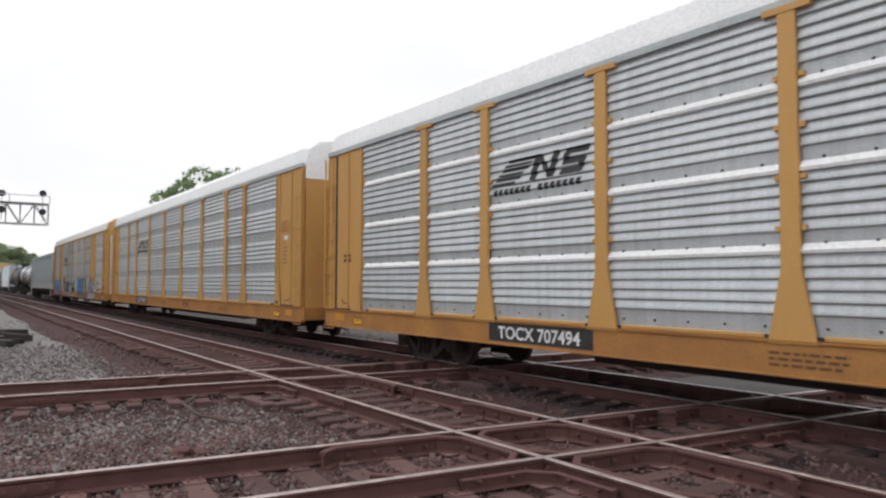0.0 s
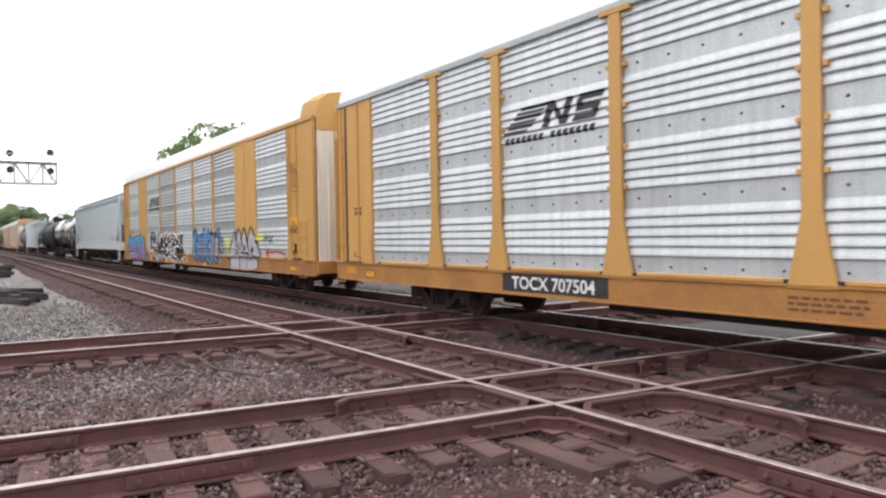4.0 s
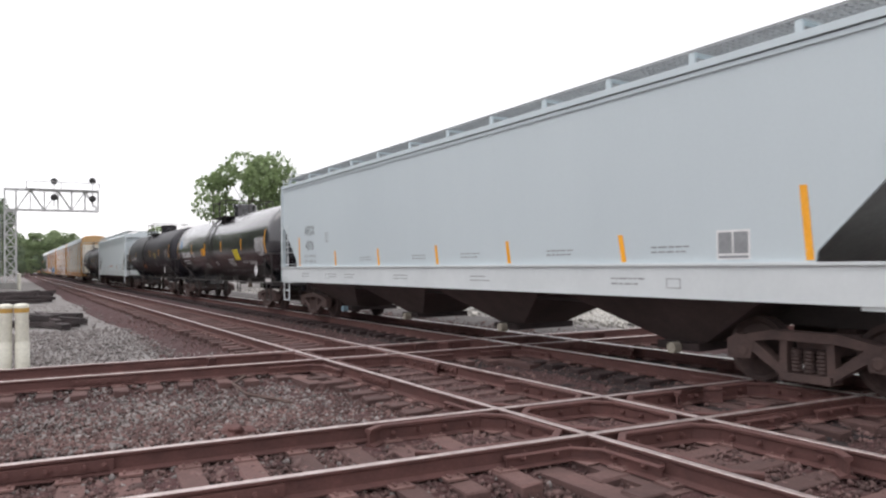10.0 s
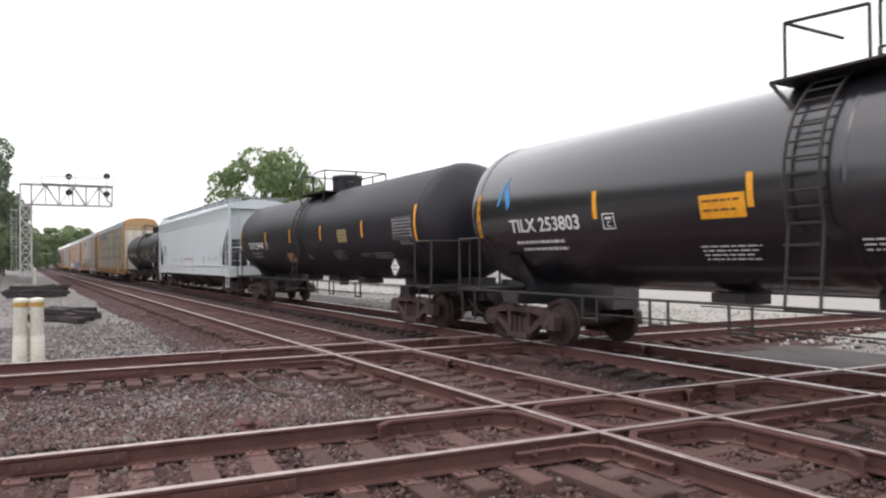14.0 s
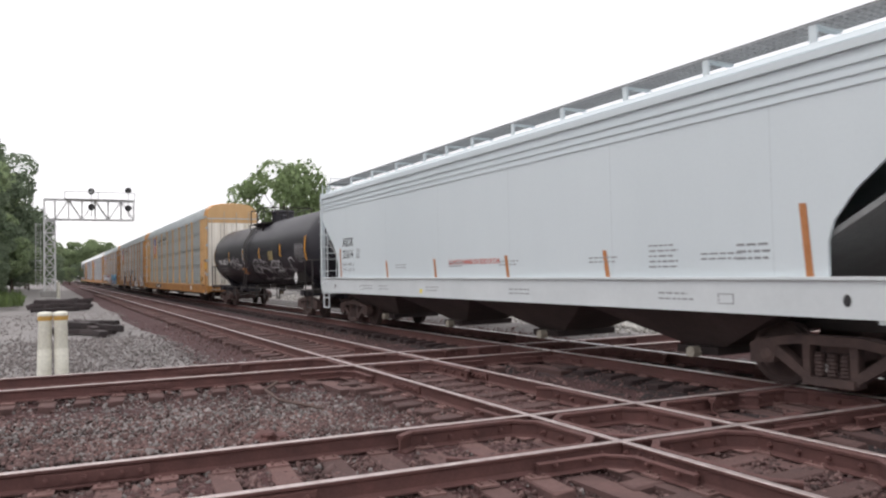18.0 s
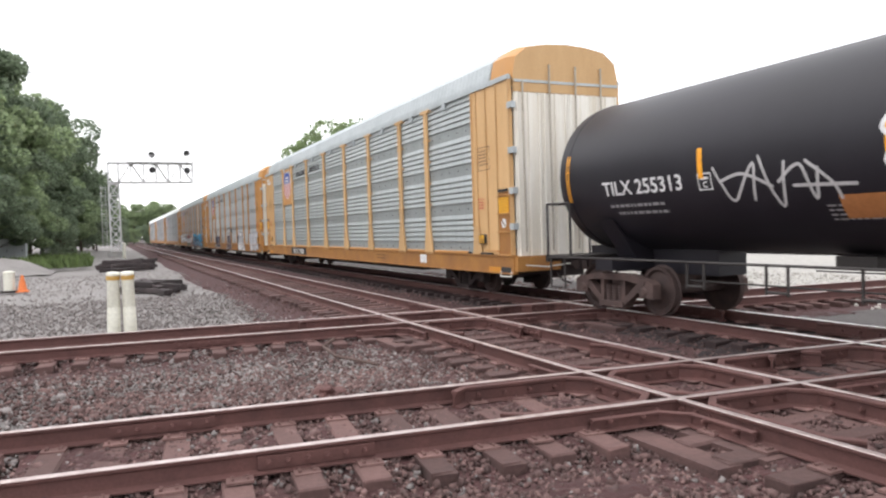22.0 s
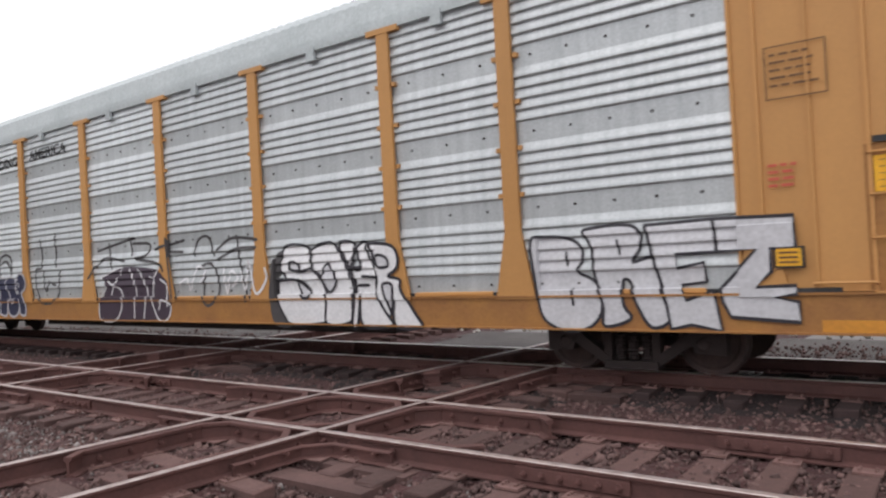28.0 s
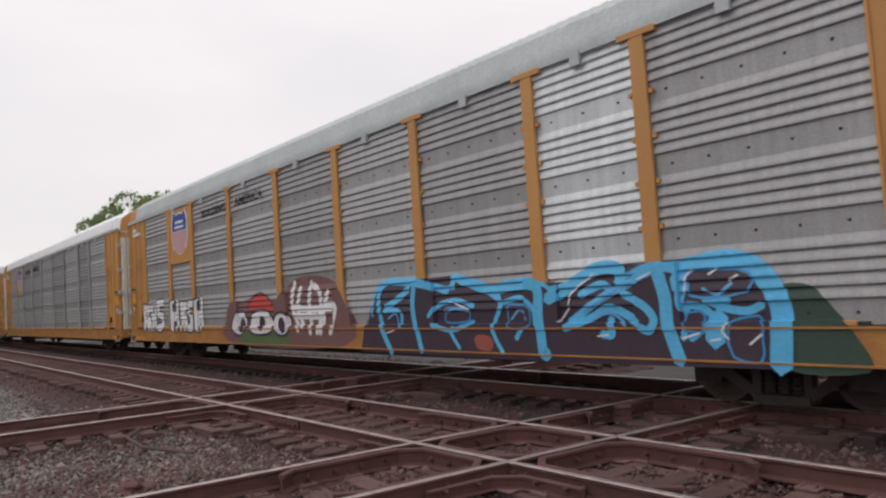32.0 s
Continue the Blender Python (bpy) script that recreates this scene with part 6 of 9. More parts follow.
    scrawl("spray_line", c3, [[(-1.95, 1.66), (-1.92, 1.75), (-1.84, 1.81), (-1.74, 1.81)], [(-1.95, 1.66), (-1.93, 1.57), (-1.84, 1.53), (-1.74, 1.55)], [(-2.43, 1.29), (-2.26, 1.26), (-2.16, 1.16), (-2.09, 1.24), (-1.94, 1.33), (-1.75, 1.37)], [(-2.43, 1.29), (-2.24, 1.29), (-2.0, 1.35), (-1.75, 1.39)], [(-2.79, 1.07), (-2.69, 1.14), (-2.53, 1.16), (-2.38, 1.13), (-2.28, 1.06), (-2.51, 1.07), (-2.78, 1.05)], [(-2.44, 1.03), (-2.32, 0.99), (-2.1, 1.0), (-1.96, 1.12), (-1.85, 1.19), (-1.75, 1.21)], [(-2.44, 1.03), (-2.32, 0.94), (-2.08, 0.9), (-1.76, 0.91)]], 0.07, G_WHITE, F_W, C_W, 0.012, "white graffiti lines")
    scrawl("spray_line", c3, [[(-7.57, 1.17), (-7.04, 0.77), (-6.63, 1.0), (-6.25, 0.88), (-5.88, 1.09), (-5.63, 0.66), (-5.37, 0.98), (-4.98, 0.88)], [(-1.9, 0.66), (-1.6, 0.8), (-1.3, 0.66)], [(-1.2, 0.66), (-0.8, 0.85), (-0.5, 0.66)], [(-4.71, 1.2), (-4.55, 1.24), (-4.5, 1.04), (-4.36, 0.87), (-4.22, 0.92), (-4.02, 0.89), (-3.87, 0.81), (-3.77, 0.73)], [(-3.7, 0.74), (-3.57, 0.83), (-3.33, 0.89), (-3.1, 0.86), (-2.96, 0.8), (-2.9, 0.7)], [(-2.97, 0.92), (-2.85, 0.93), (-2.72, 0.85), (-2.62, 0.75), (-2.6, 0.63)], [(-2.57, 0.63), (-2.47, 0.72), (-2.32, 0.76), (-2.18, 0.74), (-2.07, 0.68), (-1.99, 0.63)], [(-1.99, 0.63), (-1.9, 0.67), (-1.77, 0.7)]], 0.06, G_WHITE, F_W, C_W, 0.010, "white graffiti scallops")
    for q in [[(-4.12, 0.88), (-3.87, 0.81), (-3.77, 0.73), (-3.79, 0.65), (-4.05, 0.65)], [(-3.7, 0.74), (-3.57, 0.83), (-3.33, 0.89), (-3.1, 0.86), (-2.96, 0.8), (-2.9, 0.7), (-2.9, 0.65), (-3.7, 0.64)], [(-2.97, 0.92), (-2.85, 0.93), (-2.72, 0.85), (-2.62, 0.75), (-2.6, 0.63), (-2.88, 0.65)], [(-2.57, 0.62), (-2.47, 0.72), (-2.32, 0.76), (-2.18, 0.74), (-2.07, 0.68), (-1.99, 0.63)]]:
        shape("graffiti_buff", c3, [q], G_BUFF, F_W, "buff graffiti scallop", C_W, 0.0055)
    scrawl("spray_line", c3, [[(-5.57, 1.47), (-5.41, 1.17), (-5.28, 1.44)], [(-5.25, 1.2), (-5.01, 1.18)], [(-5.01, 1.33), (-4.86, 1.18), (-4.73, 1.33)]], 0.03, G_ROSE, F_W, C_W, 0.008, "thin rose lines")
    for q in [[(-4.02, 1.87), (-3.94, 1.98), (-3.82, 1.99), (-3.81, 1.89), (-3.7, 1.78), (-3.72, 1.67), (-3.83, 1.63), (-4.01, 1.67)], [(-2.89, 1.84), (-2.75, 1.89), (-2.64, 1.83), (-2.7, 1.61), (-2.8, 1.46), (-2.89, 1.51)], [(-3.54, 1.28), (-3.26, 1.34), (-3.27, 1.27), (-3.41, 1.23), (-3.53, 1.22)], [(-3.54, 0.76), (-3.39, 0.85), (-3.16, 0.85), (-3.13, 0.73), (-3.33, 0.69)], [(-2.93, 0.89), (-2.82, 0.89), (-2.69, 0.8), (-2.83, 0.76)], [(-2.45, 0.65), (-2.32, 0.72), (-2.18, 0.7), (-2.09, 0.65)], [(-1.84, 1.72), (-1.74, 1.77), (-1.74, 1.66), (-1.83, 1.66)], [(-1.95, 1.01), (-1.83, 1.1), (-1.75, 1.13), (-1.76, 1.0)], [(-3.76, 2.0), (-3.54, 2.0), (-3.5, 1.93), (-3.67, 1.93)], [(-4.58, 1.96), (-4.42, 1.98), (-4.33, 1.89), (-4.48, 1.84)]]:
        shape("graffiti_red", c3, [q], G_RUST, F_W, "rusty red graffiti patch", C_W, 0.0065)
    stems = [[(1.3, 2.12), (1.55, 1.96), (1.46, 1.11), (1.66, 0.92), (1.58, 0.75), (1.16, 0.93), (1.22, 1.82), (1.12, 1.92)], [(1.47, 1.61), (1.75, 1.88), (1.95, 1.83), (1.89, 1.03), (2.02, 0.96), (1.95, 0.74), (1.69, 0.92), (1.71, 1.66), (1.49, 1.54)], [(2.07, 1.85), (2.39, 1.89), (2.33, 1.0), (2.51, 0.92), (2.48, 0.73), (2.05, 0.92), (2.15, 1.04)], [(2.36, 1.98), (2.6, 2.13), (2.88, 1.83), (2.83, 0.95), (2.51, 0.71), (2.54, 1.05), (2.53, 1.74)]]
    stems += [[(2.91, 1.91), (3.13, 2.1), (3.34, 1.92), (3.26, 1.77), (3.25, 1.04), (3.44, 0.94), (3.38, 0.68), (2.91, 0.82), (3.05, 1.03), (3.04, 1.82)], [(3.28, 1.6), (3.51, 1.81), (3.81, 1.93), (3.79, 0.98), (3.9, 0.86), (3.8, 0.71), (3.54, 0.92), (3.51, 1.64), (3.3, 1.54)], [(3.41, 1.9), (3.57, 2.06), (3.62, 1.91)], [(3.93, 1.88), (4.24, 1.91), (4.22, 1.04), (4.45, 0.93), (4.41, 0.7), (3.95, 0.95), (4.07, 1.03), (4.06, 1.8)], [(4.24, 1.91), (4.57, 2.11), (4.86, 1.78), (4.72, 1.74), (4.74, 1.03), (4.41, 0.7), (4.46, 0.97), (4.52, 1.09), (4.52, 1.78), (4.35, 1.87)]]
    for i, st in enumerate(stems):
        bar_letter(c3, st, G_AZUR if i % 2 else G_BLUE, G_NAVY, G_WHITE, F_W, C_W, 0.006 + 0.003 * (i % 2))
    for q in (blob(1.5, 2.2, 0.95, 1.9, 3, 16, 2), blob(2.4, 3.1, 0.9, 1.9, 3, 16, 3), blob(3.4, 4.1, 0.7, 1.9, 3, 16, 4), blob(4.2, 4.6, 0.9, 1.8, 3, 16, 5)):
        shape("graffiti_halo", c3, [q], G_CORAL, F_W, "coral red overspray between the letters", C_W, 0.0015)
    for dx, dz, r in ((1.02, 1.0, 0.065), (4.86, 0.86, 0.1)):
        shape("graffiti_dot", c3, [[(dx + r * 1.3 * math.cos(a * 0.524), dz + r * 1.3 * math.sin(a * 0.524)) for a in range(12)]], G_NAVY, F_W, "dark ring", C_W, 0.006)
        shape("graffiti_dot", c3, [[(dx + r * math.cos(a * 0.524), dz + r * math.sin(a * 0.524)) for a in range(12)]], G_SKY, F_W, "sky blue dot", C_W, 0.009)
    scrawl("graffiti_tag", c3, [[(5.12, 1.68), (4.92, 1.66), (4.9, 1.48), (5.08, 1.36), (5.06, 1.15), (4.84, 1.15)], [(4.98, 1.78), (5.0, 1.05)]], 0.045, G_NAVY, F_W, C_W, 0.007)
    for q in [[(5.2, 1.69), (5.83, 1.72), (5.67, 1.54), (5.88, 1.5), (5.76, 1.15), (5.59, 1.17), (5.65, 1.41), (5.32, 1.45), (5.51, 1.58)], [(8.78, 1.59), (8.94, 1.86), (9.08, 1.71), (9.4, 1.83), (9.38, 1.64), (9.19, 1.54), (8.89, 1.63)]]:
        shape("graffiti_lime", c3, [q], G_LIME, F_W, "lime spray mark", C_W)
    painted(c3, [(5.79, 0.99), (5.87, 1.24), (6.32, 1.74), (6.6, 1.96), (6.72, 1.93), (6.91, 1.66), (6.99, 1.92), (7.1, 1.99), (7.24, 1.88), (7.47, 1.58), (7.54, 1.87), (7.64, 2.0), (7.73, 2.01), (7.94, 1.72), (8.11, 1.47), (8.21, 1.78), (8.34, 2.02), (8.44, 2.03), (8.78, 1.74), (9.0, 1.38), (9.12, 1.2), (9.13, 1.07), (8.96, 1.05), (8.99, 0.74), (7.93, 0.57), (7.17, 0.58), (6.08, 0.58), (6.09, 0.98)], G_SILV, None, F_W, C_W, 0.07, 0.005, True, "silver grey graffiti figure")
    scrawl("spray_line", c3, [[(6.6, 1.96), (6.32, 1.74), (5.87, 1.24), (5.79, 1.0), (5.89, 0.95), (6.14, 1.0), (6.51, 1.05)], [(6.09, 1.0), (6.12, 0.84), (6.08, 0.67)], [(6.54, 1.94), (6.67, 1.66), (6.75, 0.95)], [(6.7, 1.97), (6.91, 1.69), (7.07, 1.27), (7.15, 0.82), (7.15, 0.58)], [(6.93, 1.69), (6.99, 1.9), (7.1, 2.0), (7.21, 1.94), (7.45, 1.61), (7.7, 1.25), (7.71, 1.14), (7.57, 1.18), (7.37, 1.2)]], 0.075, G_BLACK, F_W, C_W, 0.009, "black graffiti lines")
    scrawl("spray_line", c3, [[(7.47, 1.61), (7.54, 1.87), (7.65, 2.01), (7.75, 1.99), (7.98, 1.66), (8.21, 1.27), (8.18, 1.18), (8.05, 1.16), (7.86, 1.18)], [(8.12, 1.51), (8.19, 1.78), (8.34, 2.01), (8.44, 2.04), (8.74, 1.76)], [(8.84, 1.61), (9.0, 1.38), (9.12, 1.17), (9.11, 1.07), (8.87, 1.04), (8.6, 1.07), (8.46, 1.0)], [(8.9, 1.03), (8.98, 0.94), (9.0, 0.74)], [(8.13, 1.13), (8.24, 1.03), (8.31, 0.93)]], 0.08, G_BLACK, F_W, C_W, 0.012, "black graffiti lines")
    scrawl("spray_line", c3, [[(7.38, 1.46), (7.23, 1.49), (7.18, 1.37), (7.27, 1.29), (7.34, 1.35), (7.29, 1.41)], [(7.88, 1.46), (7.78, 1.45), (7.75, 1.35), (7.83, 1.29), (7.89, 1.35), (7.83, 1.39)], [(7.22, 1.05), (7.42, 1.06), (7.57, 1.03), (7.67, 1.0), (7.82, 1.08), (7.93, 1.01), (8.05, 1.0), (8.05, 1.05), (7.89, 1.03)], [(7.42, 1.02), (7.45, 0.88)], [(7.89, 0.97), (7.93, 0.83), (7.85, 0.62)], [(8.55, 1.51), (8.52, 1.38)], [(8.48, 1.23), (8.41, 0.97)]], 0.042, G_BLACK, F_W, C_W, 0.015, "thin black graffiti lines")
    painted(c3, [(8.38, 1.34), (8.43, 1.37), (8.5, 1.31), (8.59, 1.38), (8.68, 1.38), (8.7, 1.31), (8.55, 1.19), (8.4, 1.25)], G_BLACK, None, F_W, C_W, 0.02, 0.010, True, "black heart")
    scrawl("spray_line", c3, [[(6.75, 1.6), (6.85, 1.3), (6.95, 0.95)]], 0.025, G_SOOT, F_W, C_W, 0.009, "thin grey line")
    scrawl("graffiti_arrow", c3, [[(11.2, 1.18), (10.6, 1.25), (9.7, 1.2)], [(9.95, 1.32), (9.65, 1.2), (9.95, 1.08)]], 0.07, G_RED, F_W, C_W, 0.006, "red arrow mark")
    scrawl("graffiti_tag", c3, [[(9.5, 1.55), (9.7, 1.8), (9.75, 1.5)], [(9.55, 1.65), (10.0, 1.7)], [(10.0, 1.85), (10.0, 1.5), (10.3, 1.75), (10.1, 1.62), (10.35, 1.5)]], 0.04, G_BLACK, F_W, C_W, 0.007)
    scrawl("graffiti_tag", c3, [[(4.35, 1.75), (4.6, 1.7), (4.4, 1.5), (4.62, 1.35), (4.35, 1.25), (4.6, 1.1)]], 0.03, G_NAVY, F_W, C_W, 0.007)
    # the three marked wagons behind
    for c in [a4, a5, a6] + list(rest):
        up_marks(c)
    sill_number(a4, "TOCX  715028", -6.8, 2.8)
    bars(a4, 4.5, 0.85, 1.0, 2, M_BRNP, sill_face, 0.1, seed=11)
    part("sill_frame", boxes((8.3, 8.75, -1.535, -1.5, 0.72, 0.95)), M_WHTP, a4, "white framed sill sign")
    # a5
    painted(a5, [(4.24, 1.66), (4.43, 1.81), (4.44, 1.48), (4.32, 1.32), (4.32, 1.01), (4.65, 0.58), (4.23, 0.6), (4.12, 1.01)], G_SOOT, None, F_UP, C_UP, 0.05, 0.004, True, "soft black shadow of the letters")
    painted(a5, [(4.45, 1.72), (4.5, 1.86), (4.71, 1.91), (4.98, 1.88), (5.14, 1.78), (5.15, 1.55), (5.27, 1.41), (5.44, 1.09), (5.48, 0.74), (5.41, 0.63), (4.68, 0.59), (4.48, 0.73), (4.32, 1.01), (4.32, 1.32), (4.53, 1.34), (4.38, 1.53)], G_WHITE, G_BLACK, F_UP, C_UP, 0.05, 0.007, True, "white graffiti letter")
    painted(a5, [(5.14, 1.74), (5.24, 1.84), (5.5, 1.9), (5.68, 1.86), (5.85, 1.62), (6.01, 1.26), (6.04, 0.91), (5.99, 0.65), (5.47, 0.62), (5.47, 1.0), (5.33, 1.37), (5.17, 1.46)], G_WHITE, G_BLACK, F_UP, C_UP, 0.05, 0.011, True, "white graffiti letter")
    painted(a5, [(5.78, 1.87), (6.11, 1.85), (6.02, 1.5), (6.22, 1.47), (6.16, 1.78), (6.38, 1.85), (6.54, 1.46), (6.55, 1.08), (6.77, 0.74), (6.84, 0.61), (6.25, 0.6), (6.22, 1.08), (6.14, 0.6), (6.02, 0.63), (6.1, 1.17), (5.97, 1.52)], G_WHITE, G_BLACK, F_UP, C_UP, 0.05, 0.015, True, "white graffiti letter")
    painted(a5, [(6.38, 1.83), (6.85, 1.8), (7.0, 1.65), (6.98, 1.45), (6.81, 1.34), (7.03, 1.28), (7.04, 1.12), (7.3, 0.75), (7.38, 0.6), (6.9, 0.6), (6.89, 0.99), (6.79, 0.74), (6.55, 1.08), (6.59, 1.33), (6.39, 1.68)], G_WHITE, G_BLACK, F_UP, C_UP, 0.05, 0.019, True, "white graffiti letter")
    for q in [[(4.62, 1.6), (4.76, 1.62), (4.88, 1.49), (4.68, 1.49)], [(4.8, 1.33), (5.06, 1.19), (5.09, 1.05), (4.92, 1.05)], [(5.37, 1.36), (5.5, 1.57), (5.63, 1.43), (5.67, 1.27), (5.53, 1.11), (5.41, 1.23)], [(6.59, 1.65), (6.78, 1.62), (6.82, 1.49), (6.62, 1.48)], [(6.69, 1.2), (6.88, 1.2), (6.84, 0.83), (6.78, 0.91)]]:
        painted(a5, q, G_PALE, G_BLACK, F_UP, C_UP, 0.045, 0.024, True, "grey gap in the letter")
    scrawl("spray_line", a5, [[(5.18, 1.52), (4.88, 1.46), (4.64, 1.51), (4.6, 1.6)], [(4.3, 1.32), (4.74, 1.33), (5.08, 1.16)], [(6.39, 1.83), (6.5, 1.61), (6.57, 1.32), (6.55, 1.08)], [(6.25, 1.35), (6.57, 1.32)], [(6.15, 1.21), (6.36, 1.21)], [(6.09, 1.65), (6.04, 1.5), (6.26, 1.49)], [(5.97, 1.52), (6.1, 1.17), (6.02, 0.63)], [(5.14, 1.77), (5.16, 1.53), (5.3, 1.39)]], 0.05, G_BLACK, F_UP, C_UP, 0.026, "black graffiti lines")
    painted(a5, [(9.21, 1.71), (9.42, 1.76), (9.69, 1.73), (9.87, 1.63), (9.9, 1.46), (9.82, 1.31), (10.0, 1.21), (10.13, 1.04), (10.12, 0.8), (9.96, 0.63), (9.7, 0.58), (9.43, 0.66), (9.3, 0.83), (9.26, 1.19)], G_PALE, G_BLACK, F_UP, C_UP, 0.04, 0.007, True, "pale silver graffiti letter")
    painted(a5, [(9.91, 1.79), (10.04, 1.83), (10.36, 1.85), (10.57, 1.81), (10.65, 1.69), (10.61, 1.53), (10.53, 1.4), (10.75, 1.45), (10.81, 1.32), (10.87, 1.03), (10.97, 0.75), (10.74, 0.64), (10.57, 0.9), (10.48, 1.17), (10.39, 1.17), (10.41, 0.9), (10.49, 0.74), (10.16, 0.65), (10.15, 0.9), (10.04, 1.24), (10.02, 1.59)], G_PALE, G_BLACK, F_UP, C_UP, 0.04, 0.011, True, "pale silver graffiti letter")
    painted(a5, [(10.69, 1.82), (11.46, 1.84), (11.48, 1.48), (11.04, 1.47), (11.05, 1.31), (11.35, 1.37), (11.36, 1.15), (11.09, 1.12), (11.14, 0.95), (11.45, 1.05), (11.52, 0.62), (11.19, 0.68), (10.96, 0.63), (10.92, 0.9), (10.81, 1.29)], G_PALE, G_BLACK, F_UP, C_UP, 0.04, 0.015, False, "pale silver graffiti letter")
    painted(a5, [(11.46, 1.84), (12.28, 1.82), (12.29, 1.48), (12.05, 1.49), (12.05, 1.25), (11.89, 1.09), (12.28, 1.1), (12.28, 1.01), (12.06, 0.98), (12.29, 0.93), (12.3, 0.72), (11.62, 0.77), (11.54, 0.93), (11.52, 1.08), (11.91, 1.49), (11.5, 1.48)], G_PALE, G_BLACK, F_UP, C_UP, 0.04, 0.019, False, "pale silver graffiti letter")
    scrawl("spray_line", a5, [[(9.68, 1.55), (9.69, 1.39)], [(9.74, 1.1), (9.76, 0.9)], [(10.35, 1.67), (10.38, 1.5)]], 0.035, G_BLACK, F_UP, C_UP, 0.012, "short black spray line")
    dark = [(-1.45, 0.62), (-0.4, 0.6), (0.4, 0.62), (1.15, 0.64), (1.25, 0.95), (1.15, 1.4), (0.85, 1.62), (0.3, 1.68), (-0.2, 1.72), (-0.55, 1.72), (-1.35, 1.55), (-1.2, 1.3), (-1.45, 1.0)]
    shape("graffiti_ground", a5, [dark], G_PLUM, F_UP, "dark plum graffiti ground", C_UP, 0.003)
    scrawl("spray_line", a5, [[(-1.43, 0.97), (-1.39, 0.63), (-0.82, 0.6), (-0.53, 0.89), (-0.63, 1.22), (-0.9, 1.31), (-1.02, 1.14)], [(-1.34, 1.53), (-0.88, 1.64), (-0.55, 1.71), (-0.61, 1.55)], [(-0.23, 1.66), (-0.05, 1.22), (-0.07, 0.66)], [(0.08, 1.65), (0.36, 1.21), (0.28, 0.66)], [(0.85, 1.59), (0.55, 1.21), (0.77, 0.67), (1.09, 0.64), (1.23, 0.9), (0.92, 1.02), (0.82, 0.83)], [(1.1, 0.9), (1.16, 1.28), (0.94, 1.43)], [(-1.15, 1.45), (-0.9, 1.35), (-0.7, 1.5)], [(0.5, 1.5), (0.75, 1.35), (0.6, 1.6)]], 0.035, G_WHITE, F_UP, C_UP, 0.008, "white graffiti lines")
    scrawl("spray_line", a5, [[(-1.82, 1.5), (-1.21, 1.91), (-0.44, 1.83)], [(-1.49, 2.09), (-0.42, 2.24), (0.0, 2.29)], [(-1.02, 2.23), (-0.94, 1.69)], [(-0.2, 2.31), (-0.12, 1.94)], [(-0.1, 2.18), (0.5, 2.14), (0.39, 1.92), (-0.02, 1.86), (0.86, 1.74), (1.04, 1.58)], [(0.68, 2.02), (1.68, 2.15)], [(1.16, 2.22), (1.29, 1.05)], [(1.24, 1.95), (1.67, 1.93)]], 0.055, G_SOOT, F_UP, C_UP, 0.006, "soft black spray lines")
    scrawl("spray_line", a5, [[(2.0, 1.84), (2.1, 2.12), (2.42, 2.17), (2.6, 1.81)], [(2.08, 1.59), (2.48, 1.68), (2.7, 1.39), (2.61, 1.02), (2.37, 0.91), (2.22, 1.12), (2.32, 1.54)], [(2.68, 1.91), (3.1, 2.11), (3.89, 2.04)], [(2.71, 1.74), (3.23, 1.91), (3.85, 1.91)], [(3.24, 2.15), (3.36, 1.58), (3.48, 0.98)]], 0.055, G_SOOT, F_UP, C_UP, 0.006, "soft black spray lines")
    scrawl("spray_line", a5, [[(1.47, 1.31), (1.74, 1.42), (1.81, 1.2), (2.08, 1.62), (2.32, 1.54), (2.15, 1.34)], [(2.86, 1.59), (2.91, 1.12), (3.07, 1.52), (3.25, 1.38), (3.06, 1.25)], [(3.36, 1.51), (3.42, 1.18), (3.64, 1.7), (3.76, 1.18), (3.89, 1.14), (4.09, 1.36), (4.06, 1.55)]], 0.05, G_WHITE, F_UP, C_UP, 0.011, "white spray lines")
    painted(a5, [(-7.54, 1.37), (-7.44, 1.62), (-7.12, 1.74), (-6.78, 1.7), (-6.64, 1.54), (-6.6, 1.37), (-6.42, 1.22), (-6.43, 0.88), (-6.57, 0.64), (-6.91, 0.6), (-7.26, 0.73), (-7.49, 1.0)], G_NAVY, G_SILV, F_UP, C_UP, 0.055, 0.006, True, "black graffiti letter")
    painted(a5, [(-6.55, 1.33), (-6.57, 1.49), (-6.45, 1.61), (-6.14, 1.61), (-5.96, 1.59), (-5.93, 1.37), (-5.81, 1.15), (-5.83, 0.9), (-5.91, 0.68), (-6.21, 0.7), (-6.43, 0.84), (-6.37, 1.26)], G_NAVY, G_SILV, F_UP, C_UP, 0.055, 0.01, True, "black graffiti letter")
    painted(a5, [(-6.01, 1.44), (-5.92, 1.6), (-5.71, 1.63), (-5.47, 1.57), (-5.41, 1.4), (-5.48, 1.25), (-5.29, 1.21), (-5.19, 1.03), (-5.2, 0.82), (-5.38, 0.67), (-5.66, 0.67), (-5.8, 0.83), (-5.81, 1.15)], G_NAVY, G_SILV, F_UP, C_UP, 0.055, 0.014, True, "black graffiti letter")
    painted(a5, [(-5.44, 1.44), (-5.27, 1.67), (-5.01, 1.71), (-4.83, 1.63), (-4.76, 1.49), (-4.81, 1.33), (-4.99, 1.23), (-4.89, 1.03), (-4.83, 0.9), (-4.84, 0.74), (-4.93, 0.68), (-5.15, 0.75), (-5.18, 1.06), (-5.29, 1.21)], G_NAVY, G_SILV, F_UP, C_UP, 0.055, 0.018, True, "black graffiti letter")
